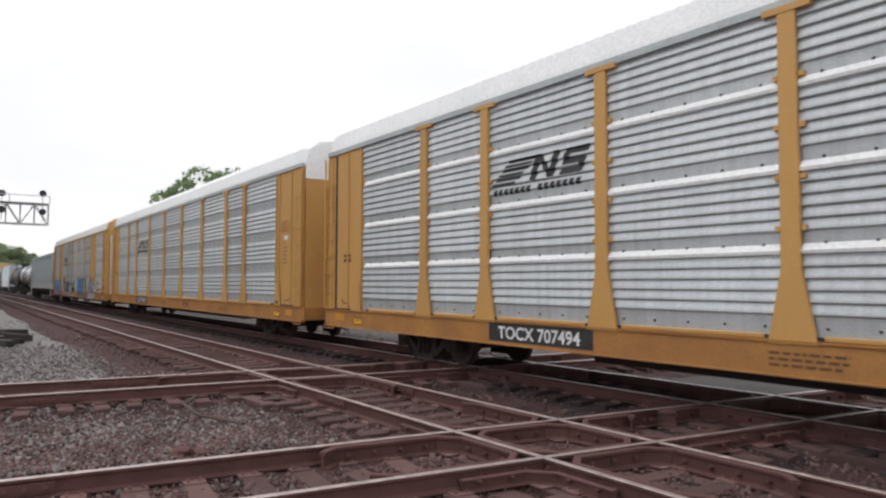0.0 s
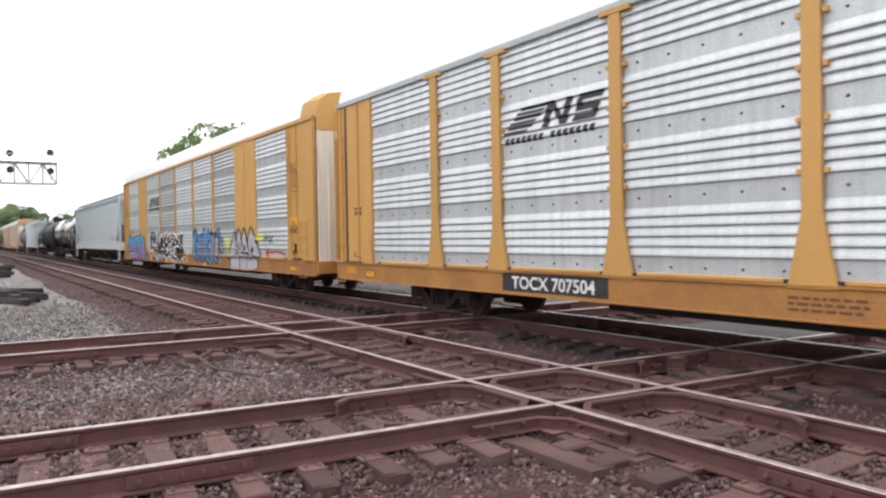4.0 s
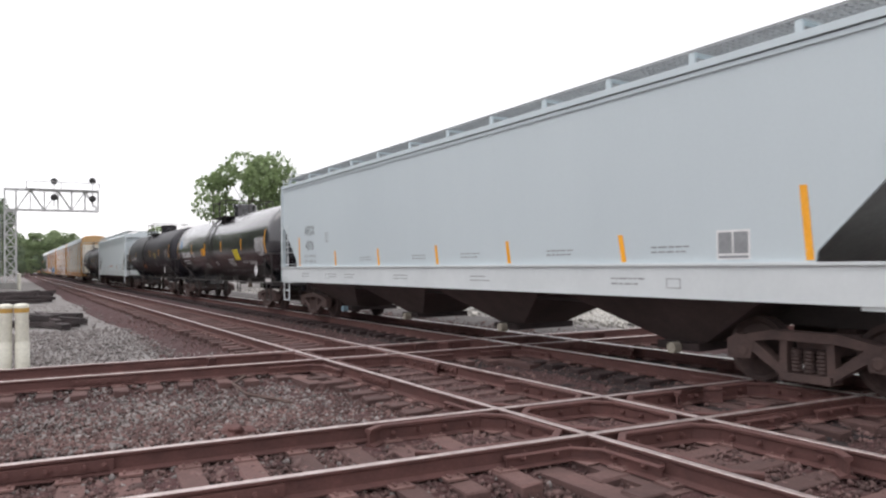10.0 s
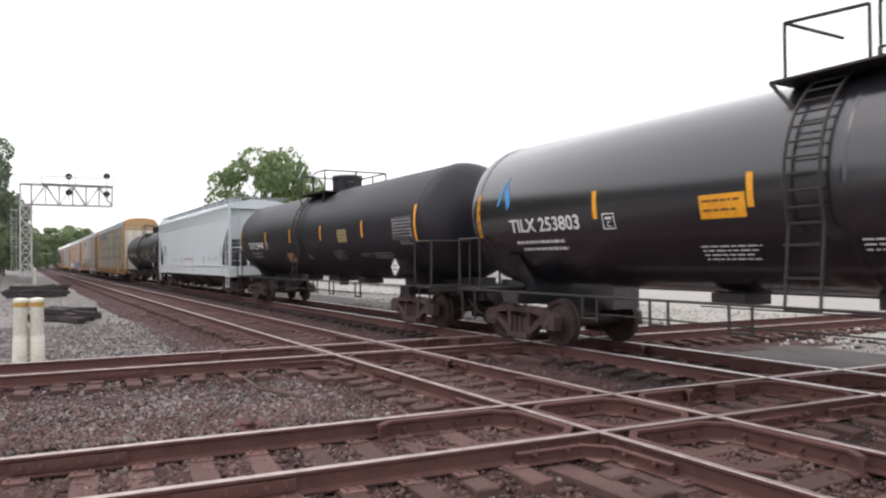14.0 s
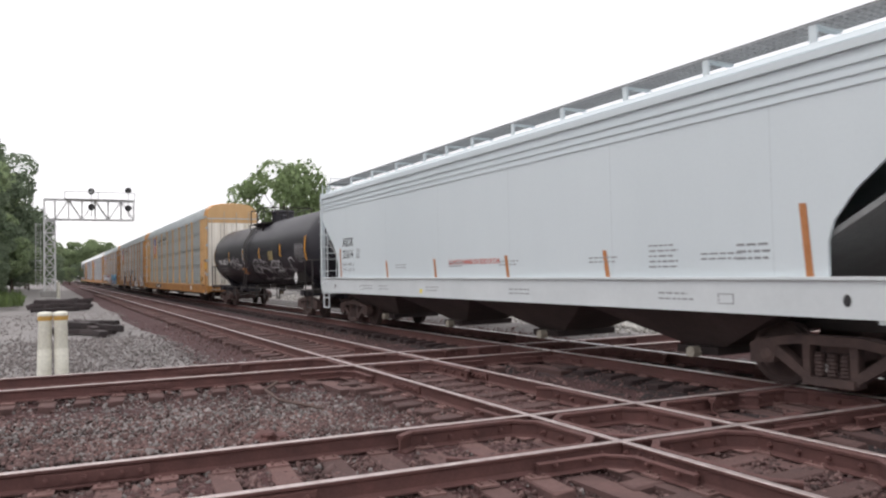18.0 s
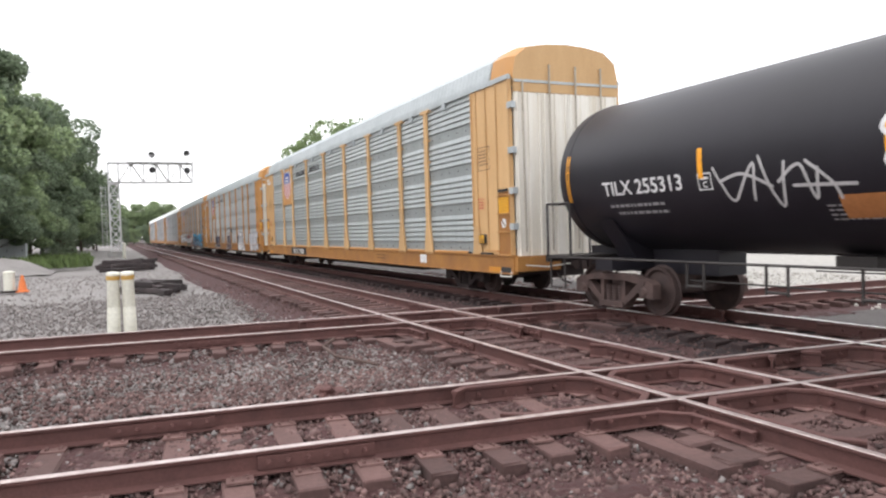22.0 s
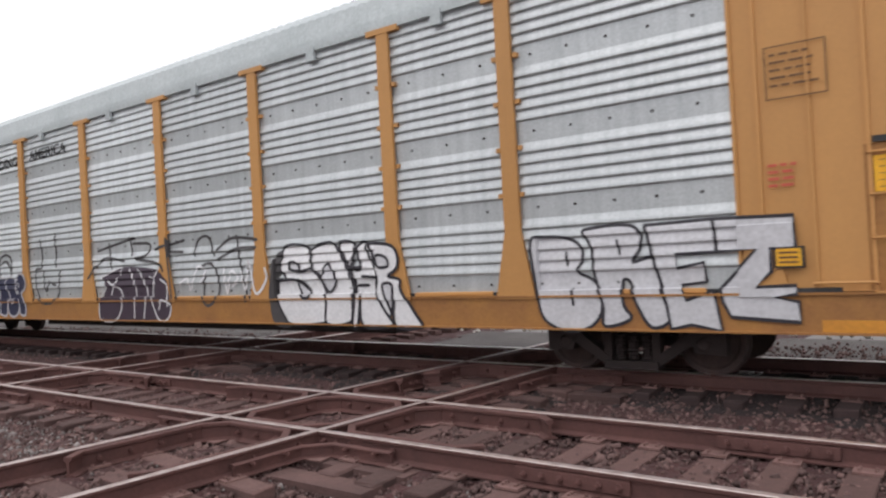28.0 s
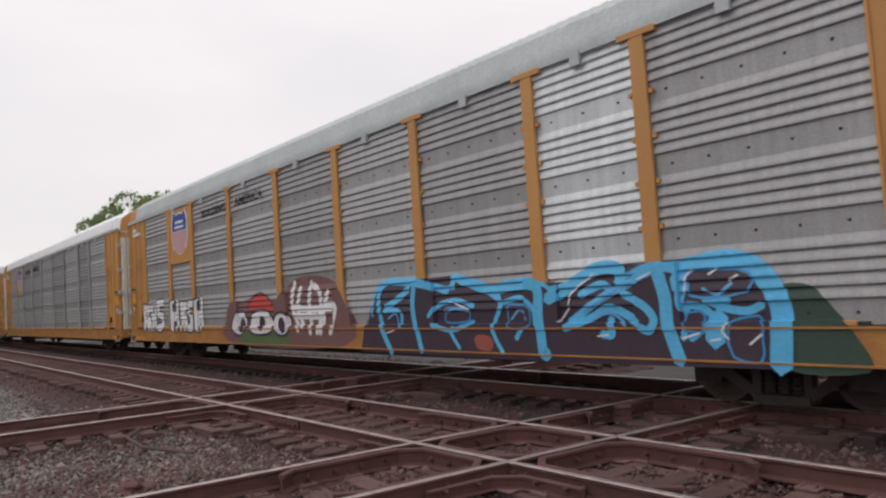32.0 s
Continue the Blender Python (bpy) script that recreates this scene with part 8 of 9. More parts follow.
def mark_tank(tk, num, glossy, graffiti):
    light = M_WHTP if glossy else M_DIMT
    letters("car_mark", tk, num, -5.83, 2.17, 0.345, M_WHTP, tank_face, 0.006, "white car number", 1.1, cuts=CT)
    bars(tk, -6.75, 1.95, 1.75, 1, light, tank_face, 0.13, 0.05, 3, CT)
    bars(tk, -6.6, 1.82, 1.6, 1, light, tank_face, 0.13, 0.05, 4, CT)
    for k, x in enumerate((-7.9, -4.42, -1.48, 1.55, 4.78, 7.92)):
        z0, z1 = (2.1, 3.0) if k in (0, 5) else (2.31, 2.77)
        shape("reflector", tk, [rect(x - 0.05, x + 0.05, z0, z1)], M_ORG, tank_face, "orange reflector strip", CT, 0.006)
    if glossy:
        shape("notice", tk, [rect(3.5, 4.24, 1.92, 2.36, -0.05)], M_YNP, tank_face, "yellow notice", CT, 0.006)
        bars(tk, 3.57, 2.28, 0.58, 5, M_BRNP, lambda x, z: tank_face(x, z) - 0.006, 0.075, 0.022, 5, CT)
        shape("notice", tk, [rect(-2.3, -1.56, 2.19, 2.52)], M_ORG, tank_face, "orange notice", CT, 0.006)
        bars(tk, -2.24, 2.42, 0.62, 2, M_BRNP, lambda x, z: tank_face(x, z) - 0.006, 0.13, 0.03, 6, CT)
    else:
        shape("notice", tk, [rect(2.96, 3.66, 2.21, 2.58)], M_DYNP, tank_face, "faded yellow notice", CT, 0.006)
        bars(tk, 3.02, 2.5, 0.55, 3, M_BRNP, lambda x, z: tank_face(x, z) - 0.006, 0.09, 0.025, 5, CT)
        shape("notice", tk, [rect(-2.24, -1.5, 1.64, 1.94)], M_BRKP, tank_face, "orange notice", CT, 0.006)
    part("placard_holder", boxes((6.7, 7.06, -1.475, -0.95, 1.3, 1.68)), M_DARKP, tk)
    shape("placard", tk, [[(6.64, 1.48), (6.88, 1.25), (7.12, 1.48), (6.88, 1.71)]], M_WHTP, lambda x, z: -1.472, "white diamond placard", CT, 0.006)
    bars(tk, 6.76, 1.5, 0.25, 2, M_DIMP, lambda x, z: -1.480, 0.09, 0.04, 5)
    for k, (x, z, w, n) in enumerate(((-2.45, 1.8, 1.0, 4), (-0.15, 1.84, 0.5, 3), (2.3, 1.94, 0.95, 5), (4.3, 1.84, 0.85, 2), (5.2, 1.84, 1.2, 3))):
        bars(tk, x, z, w, n, light, tank_face, 0.06, 0.022, 20 + k, CT)
    ps = []
    rng = random.Random(4)
    for r in range(6):
        for c in range(8):
            ps.append(rect(6.7 + 0.132 * c, 6.7 + 0.132 * c + rng.uniform(0.06, 0.115), 2.24 + 0.082 * r, 2.29 + 0.082 * r))
    ps += [rect(6.66, 7.76, 2.19, 2.2), rect(6.66, 7.76, 2.73, 2.74), rect(6.66, 6.67, 2.19, 2.74), rect(7.75, 7.76, 2.19, 2.74)]
    shape("data_panel", tk, ps, light, tank_face, "panel of small lettering", CT, 0.005)
    bars(tk, 7.0, 2.12, 0.75, 2, light, tank_face, 0.06, 0.025, 31, CT)
    q = -4.27 if glossy else -4.5
    for r in (rect(q, q + 0.02, 2.13, 2.39), rect(q + 0.26, q + 0.28, 2.13, 2.39), rect(q, q + 0.28, 2.37, 2.39), rect(q, q + 0.28, 2.13, 2.15), rect(q + 0.06, q + 0.22, 2.29, 2.33)):
        shape("class_box", tk, [r], M_WHTP, tank_face, cuts=CT)
    letters("class_letter", tk, "C", q + 0.14, 2.17, 0.13, M_WHTP, tank_face, 0.003, cuts=CT)
    if glossy:
        for p in ([(-7.25, 2.7), (-7.17, 2.72), (-7.0, 3.1), (-6.95, 3.3), (-7.1, 3.08)], [(-7.0, 2.95), (-6.95, 3.12), (-6.84, 2.9), (-6.8, 2.72), (-6.9, 2.6)]):
            shape("emblem", tk, [p], G_BLUE, tank_face, "blue emblem", CT)
    if graffiti:
        scrawl("spray_line", tk, [[(-4.17, 2.45), (-4.04, 2.2), (-3.85, 1.95), (-3.43, 2.46), (-3.51, 1.94)], [(-3.33, 2.54), (-3.08, 1.83), (-2.92, 2.43)], [(-3.06, 2.16), (-2.69, 2.37), (-2.54, 1.91), (-2.43, 2.31)], [(-2.83, 2.1), (-1.94, 2.07)], [(-2.6, 2.41), (-2.27, 2.12), (-2.19, 1.9)], [(-4.04, 2.24), (-3.63, 2.32), (-3.16, 2.11)]], 0.045, G_DIM, tank_face, CT, 0.006, "pale line graffiti")
        scrawl("spray_line", tk, [[(0.56, 2.23), (0.32, 2.09), (0.21, 1.87), (0.32, 1.6)], [(0.77, 1.67), (1.06, 1.74), (1.09, 1.88), (0.9, 1.99), (0.61, 1.97), (0.49, 1.83), (0.68, 1.69)], [(0.56, 2.23), (0.91, 2.28), (1.07, 2.1), (1.22, 1.66), (1.19, 1.42), (0.71, 1.43)], [(1.22, 1.84), (1.26, 2.16), (1.45, 2.29), (1.6, 2.14), (1.62, 1.93)], [(1.62, 1.97), (1.65, 2.2), (1.8, 2.26), (1.94, 2.12), (1.98, 1.92)], [(1.99, 1.95), (2.04, 2.15), (2.41, 2.16), (2.48, 1.77)], [(1.22, 1.88), (1.84, 1.9), (2.49, 1.81)], [(2.48, 1.77), (2.56, 1.54), (2.69, 1.42)], [(1.57, 1.47), (1.62, 1.38), (1.92, 1.45), (2.16, 1.47), (2.38, 1.42)]], 0.038, G_DIM, tank_face, CT, 0.006, "pale line graffiti")
        scrawl("spray_line", tk, [[(2.96, 1.94), (3.2, 2.08), (3.39, 2.16), (3.76, 2.17), (4.1, 2.14), (4.43, 2.16), (4.55, 2.06), (4.51, 1.85), (4.38, 1.74)], [(2.96, 1.94), (3.31, 1.87), (3.75, 1.91), (4.09, 1.78), (4.38, 1.74)], [(3.39, 2.13), (3.39, 1.89)], [(3.58, 2.15), (3.61, 1.9)], [(3.77, 2.15), (3.88, 1.87), (3.91, 2.1)], [(4.0, 2.12), (4.06, 1.81), (4.14, 2.09)], [(4.18, 1.86), (4.27, 2.08), (4.43, 2.09), (4.48, 1.93), (4.39, 1.77)]], 0.036, G_DIM, tank_face, CT, 0.006, "pale line graffiti")
        scrawl("spray_line", tk, [[(3.07, 1.88), (3.19, 1.63), (3.45, 1.45), (3.95, 1.42), (4.41, 1.45), (4.65, 1.46), (4.63, 1.66), (4.48, 1.75)], [(3.38, 1.6), (3.64, 1.74), (3.78, 1.62), (3.81, 1.46)], [(3.68, 1.74), (3.89, 1.75), (4.06, 1.59), (4.08, 1.45)], [(3.96, 1.76), (4.16, 1.74), (4.35, 1.58), (4.38, 1.46)], [(4.17, 1.76), (4.38, 1.73), (4.44, 1.58)], [(4.71, 1.16), (4.83, 1.45)]], 0.034, G_DIM, tank_face, CT, 0.011, "pale line graffiti")
        scrawl("spray_line", tk, [[(5.75, 2.2), (5.9, 1.8), (6.1, 1.5)], [(5.75, 2.2), (6.1, 2.25), (6.4, 2.1)]], 0.05, G_DIM, tank_face, CT, 0.006, "pale line graffiti")
        scrawl("spray_line", tk, [[(-1.46, 2.87), (-1.56, 2.69), (-1.41, 2.51), (-1.53, 2.31), (-1.38, 2.13), (-1.39, 1.96)]], 0.06, G_WHITE, tank_face, CT, 0.009, "white squiggle")


M_DIMT = mat("dusty_white_lettering", (0.34, 0.33, 0.34), (0.22, 0.215, 0.22), 0.6, 0, 4, 20, 0, 0)
M_YNP = mat("yellow_notice", (0.85, 0.68, 0.02), (0.75, 0.58, 0.02), 0.5, 0, 3, 20, 0, 0)
M_DYNP = mat("dirty_yellow_notice", (0.33, 0.27, 0.12), (0.25, 0.2, 0.1), 0.6, 0, 3, 20, 0, 0)


# ---- surroundings ----
M_LEAF = leafy("mixed_green_foliage", (0.36, 0.43, 0.25), (0.21, 0.28, 0.15))
M_LEAFD = leafy("deep_green_foliage", (0.26, 0.32, 0.205), (0.135, 0.18, 0.12))
M_LEAFS = leafy("light_green_foliage", (0.30, 0.375, 0.19), (0.17, 0.24, 0.11))
M_BARK = mat("grey_brown_bark", (0.10, 0.075, 0.055), (0.05, 0.037, 0.028), 0.9, 0, 2, 15, 0.5, 0.1, stretch=(1, 1, 0.3))
M_PALE = mat("pale_crushed_stone", (0.52, 0.505, 0.47), (0.27, 0.255, 0.235), 0.9, 0, 3.5, 40, 0.9, 0, 0.6, dist=0.03)
M_GRASS = mat("rough_grass", (0.12, 0.17, 0.05), (0.06, 0.09, 0.03), 0.8, 0, 1, 20, 0.2, 0.4, 0.6, island=True)
M_CONC = mat("weathered_concrete", (0.42, 0.41, 0.39), (0.30, 0.29, 0.28), 0.85, 0, 1.5, 25, 0.2, 0.05)
M_CREAM = mat("cream_white_post", (0.80, 0.79, 0.70), (0.62, 0.60, 0.5), 0.45, 0, 2, 20, 0.03, 0.03)
M_BAND = mat("ochre_band", (0.55, 0.33, 0.08), (0.42, 0.25, 0.06), 0.5, 0, 3, 20, 0.03, 0.03)
M_CONE = mat("orange_cone", (0.80, 0.22, 0.06), (0.65, 0.17, 0.05), 0.5, 0, 3, 20, 0, 0)
M_WIRE = mat("rusty_cable", (0.13, 0.085, 0.07), (0.07, 0.045, 0.04), 0.8, 0, 4, 30, 0.2, 0)


def leaf_mesh(seed, h, w, n, size, material, low=0.25):
    """A crown of many small leaf sprays, gathered in uneven clumps along limbs."""
    rng = np.random.RandomState(seed)
    k = 30
    cz = low * h + (1 - low) * h * rng.beta(1.6, 1.3, k)
    rad = w / 2 * np.sqrt(np.clip(1 - ((cz / h - 0.55) / 0.5) ** 2, 0.08, 1)) * rng.uniform(0.35, 1.0, k)
    an = rng.uniform(0, 2 * np.pi, k)
    cc = np.stack([rad * np.cos(an), rad * np.sin(an), cz], 1)
    cr = rng.uniform(0.08, 0.20, k) * w
    which = rng.randint(0, k, n)
    d = rng.normal(0, 1, (n, 3))
    d /= np.linalg.norm(d, axis=1)[:, None]
    pos = cc[which] + d * (cr[which] * rng.uniform(0.45, 1.0, n) ** 0.5)[:, None] * np.array([1, 1, 0.75])
    pos = pos[pos[:, 2] > 0.06 * h]
    n = len(pos)
    u = rng.normal(0, 1, (n, 3))
    u /= np.linalg.norm(u, axis=1)[:, None]
    v = np.cross(u, rng.normal(0, 1, (n, 3)))
    v /= np.linalg.norm(v, axis=1)[:, None]
    s = (size * rng.uniform(0.6, 1.3, n))[:, None]
    vs = np.stack([pos - u * s, pos - v * s * 0.55 + u * s * 0.1, pos + u * s, pos + v * s * 0.55 - u * s * 0.1], 1).reshape(-1, 3)
    me = bpy.data.meshes.new("crown")
    me.from_pydata(vs.tolist(), [], np.arange(4 * n).reshape(-1, 4).tolist())
    me.materials.append(material)
    return me, cc


def tree(name, label, seed, h, w, n, size, material, group, low=0.25):
    root = new(name)
    tagged(root, label, "tree", group)
    me, cc = leaf_mesh(seed, h, w, n, size, material, low)
    part("crown", me, None, root)
    bm = bmesh.new()
    rng = random.Random(seed)
    top = 0.75 * h
    pts = [Vector((rng.uniform(-0.1, 0.1) * i * 0.3, rng.uniform(-0.1, 0.1) * i * 0.3, -0.5 + (top + 0.5) * i / 6)) for i in range(7)]
    for i in range(6):
        rod(bm, pts[i], pts[i + 1], 0.02 * h * (1 - i / 7), 8, 0.02 * h * (1 - (i + 1) / 7))
    for c in cc[:14]:
        a = pts[min(5, max(1, int(c[2] / top * 5)))]
        rod(bm, a, Vector(c), 0.006 * h, 5, 0.002 * h)
    part("trunk", bm, M_BARK, root)
    return root


def polar(az, d, z=-0.3):
    """The place d metres off in the compass direction az (90: along -x)."""
    a = radians(az)
    return Vector((-math.sin(a) * d, math.cos(a) * d, z))


def build_trees():
    rng = random.Random(5)
    g = "trees beside the line"
    big = [tree("broadleaf_tree", "tall dense dark green broadleaf tree", 11 + i, 16, 11 + i, 17000, 0.23, (M_LEAFD, M_LEAF, M_LEAFD)[i], g, 0.12) for i in range(3)]
    used = [False] * 3
    spots = []
    # the wood on the near side of the signal bridge: direction, distance, height
    # from 105.6 degrees on: unseen trees, added to darken reflections in the wagon sides
    front = ((99.7, 82, 19), (98.1, 86, 18.4), (97.4, 92, 18.6), (96.3, 97, 16.6), (95.3, 104, 16.6), (93.9, 105, 16.8), (92.9, 110, 15.0), (92.1, 118, 11.5), (91.3, 128, 9.0), (99.9, 76, 18.5), (101.5, 72, 18), (103.3, 70, 19), (105.6, 66, 18), (107.5, 66, 17), (111.0, 64, 18), (115.0, 66, 17), (119.0, 65, 18.5), (123.0, 66, 17), (127.5, 66, 18), (132.0, 68, 17), (137.0, 70, 18), (142.0, 72, 17))
    under = ((97.2, 72, 11.5), (95.6, 77, 10.5), (94.5, 84, 11.0), (93.5, 92, 9.5), (92.7, 100, 8.6), (92.1, 108, 8.0), (98.6, 68, 10.5), (100.4, 63, 9.5), (102.4, 60, 9.5),
                     (95.8, 70, 6.0), (94.6, 76, 5.8), (93.4, 82, 5.2), (92.5, 90, 5.2), (97.4, 64, 6.0), (99.1, 58, 5.5), (91.1, 116, 6.0))
    for az, d, h in front + under:
        spots.append((polar(az, d), h * rng.uniform(0.94, 1.06)))
    for az, d, h in ((86.2, 190, 4.5), (87.4, 200, 5), (88.6, 205, 4.5), (89.3, 195, 4.2), (90.0, 200, 5), (90.6, 180, 5), (88.0, 215, 5.5), (86.8, 210, 5)):
        spots.append((polar(az, d), h))
    # far woods down the line
    for i in range(16):
        spots.append((polar(85.6 + 0.33 * i + rng.uniform(-0.1, 0.1), rng.uniform(225, 290)), rng.uniform(9.5, 12.5)))
    # beyond the train
    for az, d, h in ((17.5, 62, 16), (20.2, 66, 14.2), (23.0, 70, 13.0), (15.0, 66, 16.5), (12.6, 70, 17), (10.2, 74, 17), (11.4, 62, 7), (13.4, 60, 7), (14.6, 61, 6), (9.4, 64, 7), (12.4, 64, 9), (7.8, 95, 10.5), (5.4, 110, 10)) + ((26.2, 72, 11.5), (29.0, 74, 11.6), (31.5, 76, 13.0), (34.0, 78, 14.2), (37.0, 84, 12.5), (3.0, 130, 10), (0.5, 150, 10), (-2.5, 165, 10), (-6, 180, 10)):
        spots.append((polar(az, d), h))
    for az, d, h in ((19, 58, 5.5), (22, 60, 5), (16.4, 58, 5), (13.8, 62, 5), (11.2, 70, 5), (25, 64, 5), (8.6, 84, 5)):
        spots.append((polar(az, d), h))
    for i, (p, h) in enumerate(spots):
        k = i % 3
        m = Matrix.LocRotScale(p, Euler((0, 0, rng.uniform(0, 6.28))), None)
        s = h / 16
        if not used[k]:
            t, used[k] = big[k], True
        else:
            t = copy_thing(big[k], m)
        t.matrix_basis = m @ Matrix.Diagonal((s * rng.uniform(0.95, 1.25), s * rng.uniform(0.95, 1.25), s, 1))
    t = tree("shade_tree", "broad airy green tree standing beyond the tracks", 31, 12.4, 13.5, 11500, 0.25, M_LEAFS, "trees beyond the train", 0.3)
    t.matrix_basis = Matrix.LocRotScale(polar(73.8, 70), Euler((0, 0, 0.6)), (0.82, 0.82, 0.93))
    for az, d, h in ((80.3, 85, 6.2), (78.2, 78, 5.6), (82.4, 95, 5.8), (71.0, 72, 7.5), (84.0, 120, 6.0)):
        c = copy_thing(t, Matrix.LocRotScale(polar(az, d), Euler((0, 0, az)), None))
        c.matrix_basis = c.matrix_basis @ Matrix.Diagonal((h / 12.4, h / 12.4, h / 12.4, 1))


def build_gantry():
    """The signal bridge: a latticed mast and a cantilevered truss with two signals."""
    root = new("signal_bridge")
    tagged(root, "galvanized lattice signal bridge reaching over the tracks", "signal bridge")
    X0, X1, Y0, Y1, YE = -82.5, -81.5, -0.22, 0.74, 8.05
    zb, zt = 7.5, 9.5
    part("footing", soften(boxes((X0 - 0.4, X1 + 0.4, Y0 - 0.4, Y1 + 0.4, -0.6, 0.35)), 0.03), M_CONC, root, "weathered concrete footing")
    for x in (X0, X1):
        for y in (Y0, Y1):
            part("mast_leg", boxes((x - 0.08, x + 0.08, y - 0.08, y + 0.08, 0.3, zt)), M_STEEL, root)
        for z in (zb, zt):
            part("chord", boxes((x - 0.08, x + 0.08, Y0, YE, z - 0.08, z + 0.08)), M_STEEL, root)
        n = 6
        for k in range(n):
            a, b = Y1 + (YE - Y1) * k / n, Y1 + (YE - Y1) * (k + 1) / n
            part("diagonal", rods(0.05, [(x, a, zt if k % 2 else zb), (x, b, zb if k % 2 else zt)], seg=4), M_STEEL, root)
            part("upright", rods(0.045, [(x, b, zb), (x, b, zt)], seg=4), M_STEEL, root)
    z = 0.4
    while z < zb - 0.5:
        h = 1.15
        for x in (X0, X1):
            part("lacing", rods(0.05, [(x, Y0, z), (x, Y1, z + h)], seg=4), M_STEEL, root)
            part("lacing", rods(0.05, [(x, Y1, z), (x, Y0, z + h)], seg=4), M_STEEL, root)
            part("lacing", rods(0.05, [(x, Y0, z + h), (x, Y1, z + h)], seg=4), M_STEEL, root)
        for y in (Y0, Y1):
            part("lacing", rods(0.05, [(X0, y, z), (X1, y, z + h)], seg=4), M_STEEL, root)
        z += h
    for k in range(7):
        y = Y1 + (YE - Y1) * k / 6
        for z in (zb, zt):
            part("cross_strut", rods(0.03, [(X0, y, z), (X1, y, z)], seg=4), M_STEEL, root)
    part("catwalk", boxes((X1 + 0.1, X1 + 0.8, 1.6, YE, zt + 0.02, zt + 0.06)), M_STEEL, root)
    part("handrail", rods(0.042, [(X1 + 0.8, 1.6, zt + 0.05), (X1 + 0.8, 1.6, zt + 0.75), (X1 + 0.8, YE, zt + 0.75), (X1 + 0.8, YE, zt + 0.05)], [(X1 + 0.8, 4.6, zt + 0.05), (X1 + 0.8, 4.6, zt + 0.75)], seg=4), M_STEEL, root)
    # caged ladder
    bm = rods(0.025, [(X1 + 0.1, Y0 - 0.3, 0.8), (X1 + 0.1, Y0 - 0.3, zb - 0.4)], [(X1 + 0.1, Y0 - 0.75, 0.8), (X1 + 0.1, Y0 - 0.75, zb - 0.4)], seg=4)
    for k in range(20):
        rod(bm, (X1 + 0.1, Y0 - 0.3, 0.9 + 0.31 * k), (X1 + 0.1, Y0 - 0.75, 0.9 + 0.31 * k), 0.018, 4)
    part("ladder", bm, M_STEEL, root)
    for z in (2.4, 3.3, 4.2, 5.1, 6.0, 6.9):
        part("ladder_hoop", rods(0.02, [(X1 + 0.1, Y0 - 0.2, z), (X1 + 0.7, Y0 - 0.3, z), (X1 + 0.8, Y0 - 0.55, z), (X1 + 0.7, Y0 - 0.8, z), (X1 + 0.1, Y0 - 0.85, z)], seg=4), M_STEEL, root)
    for y, zs in ((4.0, (8.75, 10.35)), (7.46, (8.72, 10.55))):
        part("signal_mast", rods(0.05, [(X1 + 0.3, y, zb + 0.3), (X1 + 0.3, y, 10.2)], seg=6), M_STEEL, root)
        for z in zs:
            bm = bmesh.new()
            lathe(bm, [(0.33, 0.0), (0.33, 0.04), (0.1, 0.05), (0.1, 0.3)], 20, "x")
            h = part("signal_head", bm, M_SIG, root, "round black signal head", m=pose(X1 + 0.36, y, z))
            for dz in (-0.16, 0, 0.16):
                bm = bmesh.new()
                lathe(bm, [(0.065, 0.04), (0.065, 0.22)], 10, "x")
                part("hood", bm, M_SIG, h, m=pose(0, 0, dz))


def build_far_signal():
    """A low bank beyond the train and the ladder signal that stands on it."""
    bm = bmesh.new()
    strip(bm, (-34, 52, 0), (6, 54, 0), 7.5, 5.5, -0.4, 0.85)
    tagged(new("earth_bank", finish(bm, "earth_bank", M_PALE)), "low pale stone bank beyond the train", "bank", kind="structure")
    root = new("signal_mast")
    root.matrix_basis = pose(polar(13.6, 50).x, polar(13.6, 50).y, 0.85)
    tagged(root, "slim white ladder signal mast standing before dark trees", "signal mast")
    part("mast", rods(0.11, [(0.55, 0, 0), (0.55, 0, 5.0)], seg=8), M_WHITE, root)
    part("rear_leg", rods(0.06, [(-0.35, 0.3, 0), (-0.45, 0.2, 5.1)], seg=6), M_WHITE, root)
    for z0, z1 in ((1.9, 2.8), (3.9, 5.1)):
        for x in (-0.45, 0.05, 0.5):
            part("cage_upright", rods(0.04, [(x, 0, z0), (x, 0, z1)], seg=5), M_WHITE, root)
        for z in (z0, (z0 + z1) / 2, z1):
            part("cage_rail", rods(0.04, [(-0.45, 0, z), (0.5, 0, z)], seg=5), M_WHITE, root)
    for z in (2.45, 4.6):
        part("lamp_unit", soften(boxes((0.62, 0.95, -0.2, 0.15, z - 0.18, z + 0.18)), 0.04), M_WHITE, root)
    part("relay_box", soften(boxes((0.3, 0.75, -0.25, -0.1, 0.75, 1.25)), 0.03), M_WHITE, root)


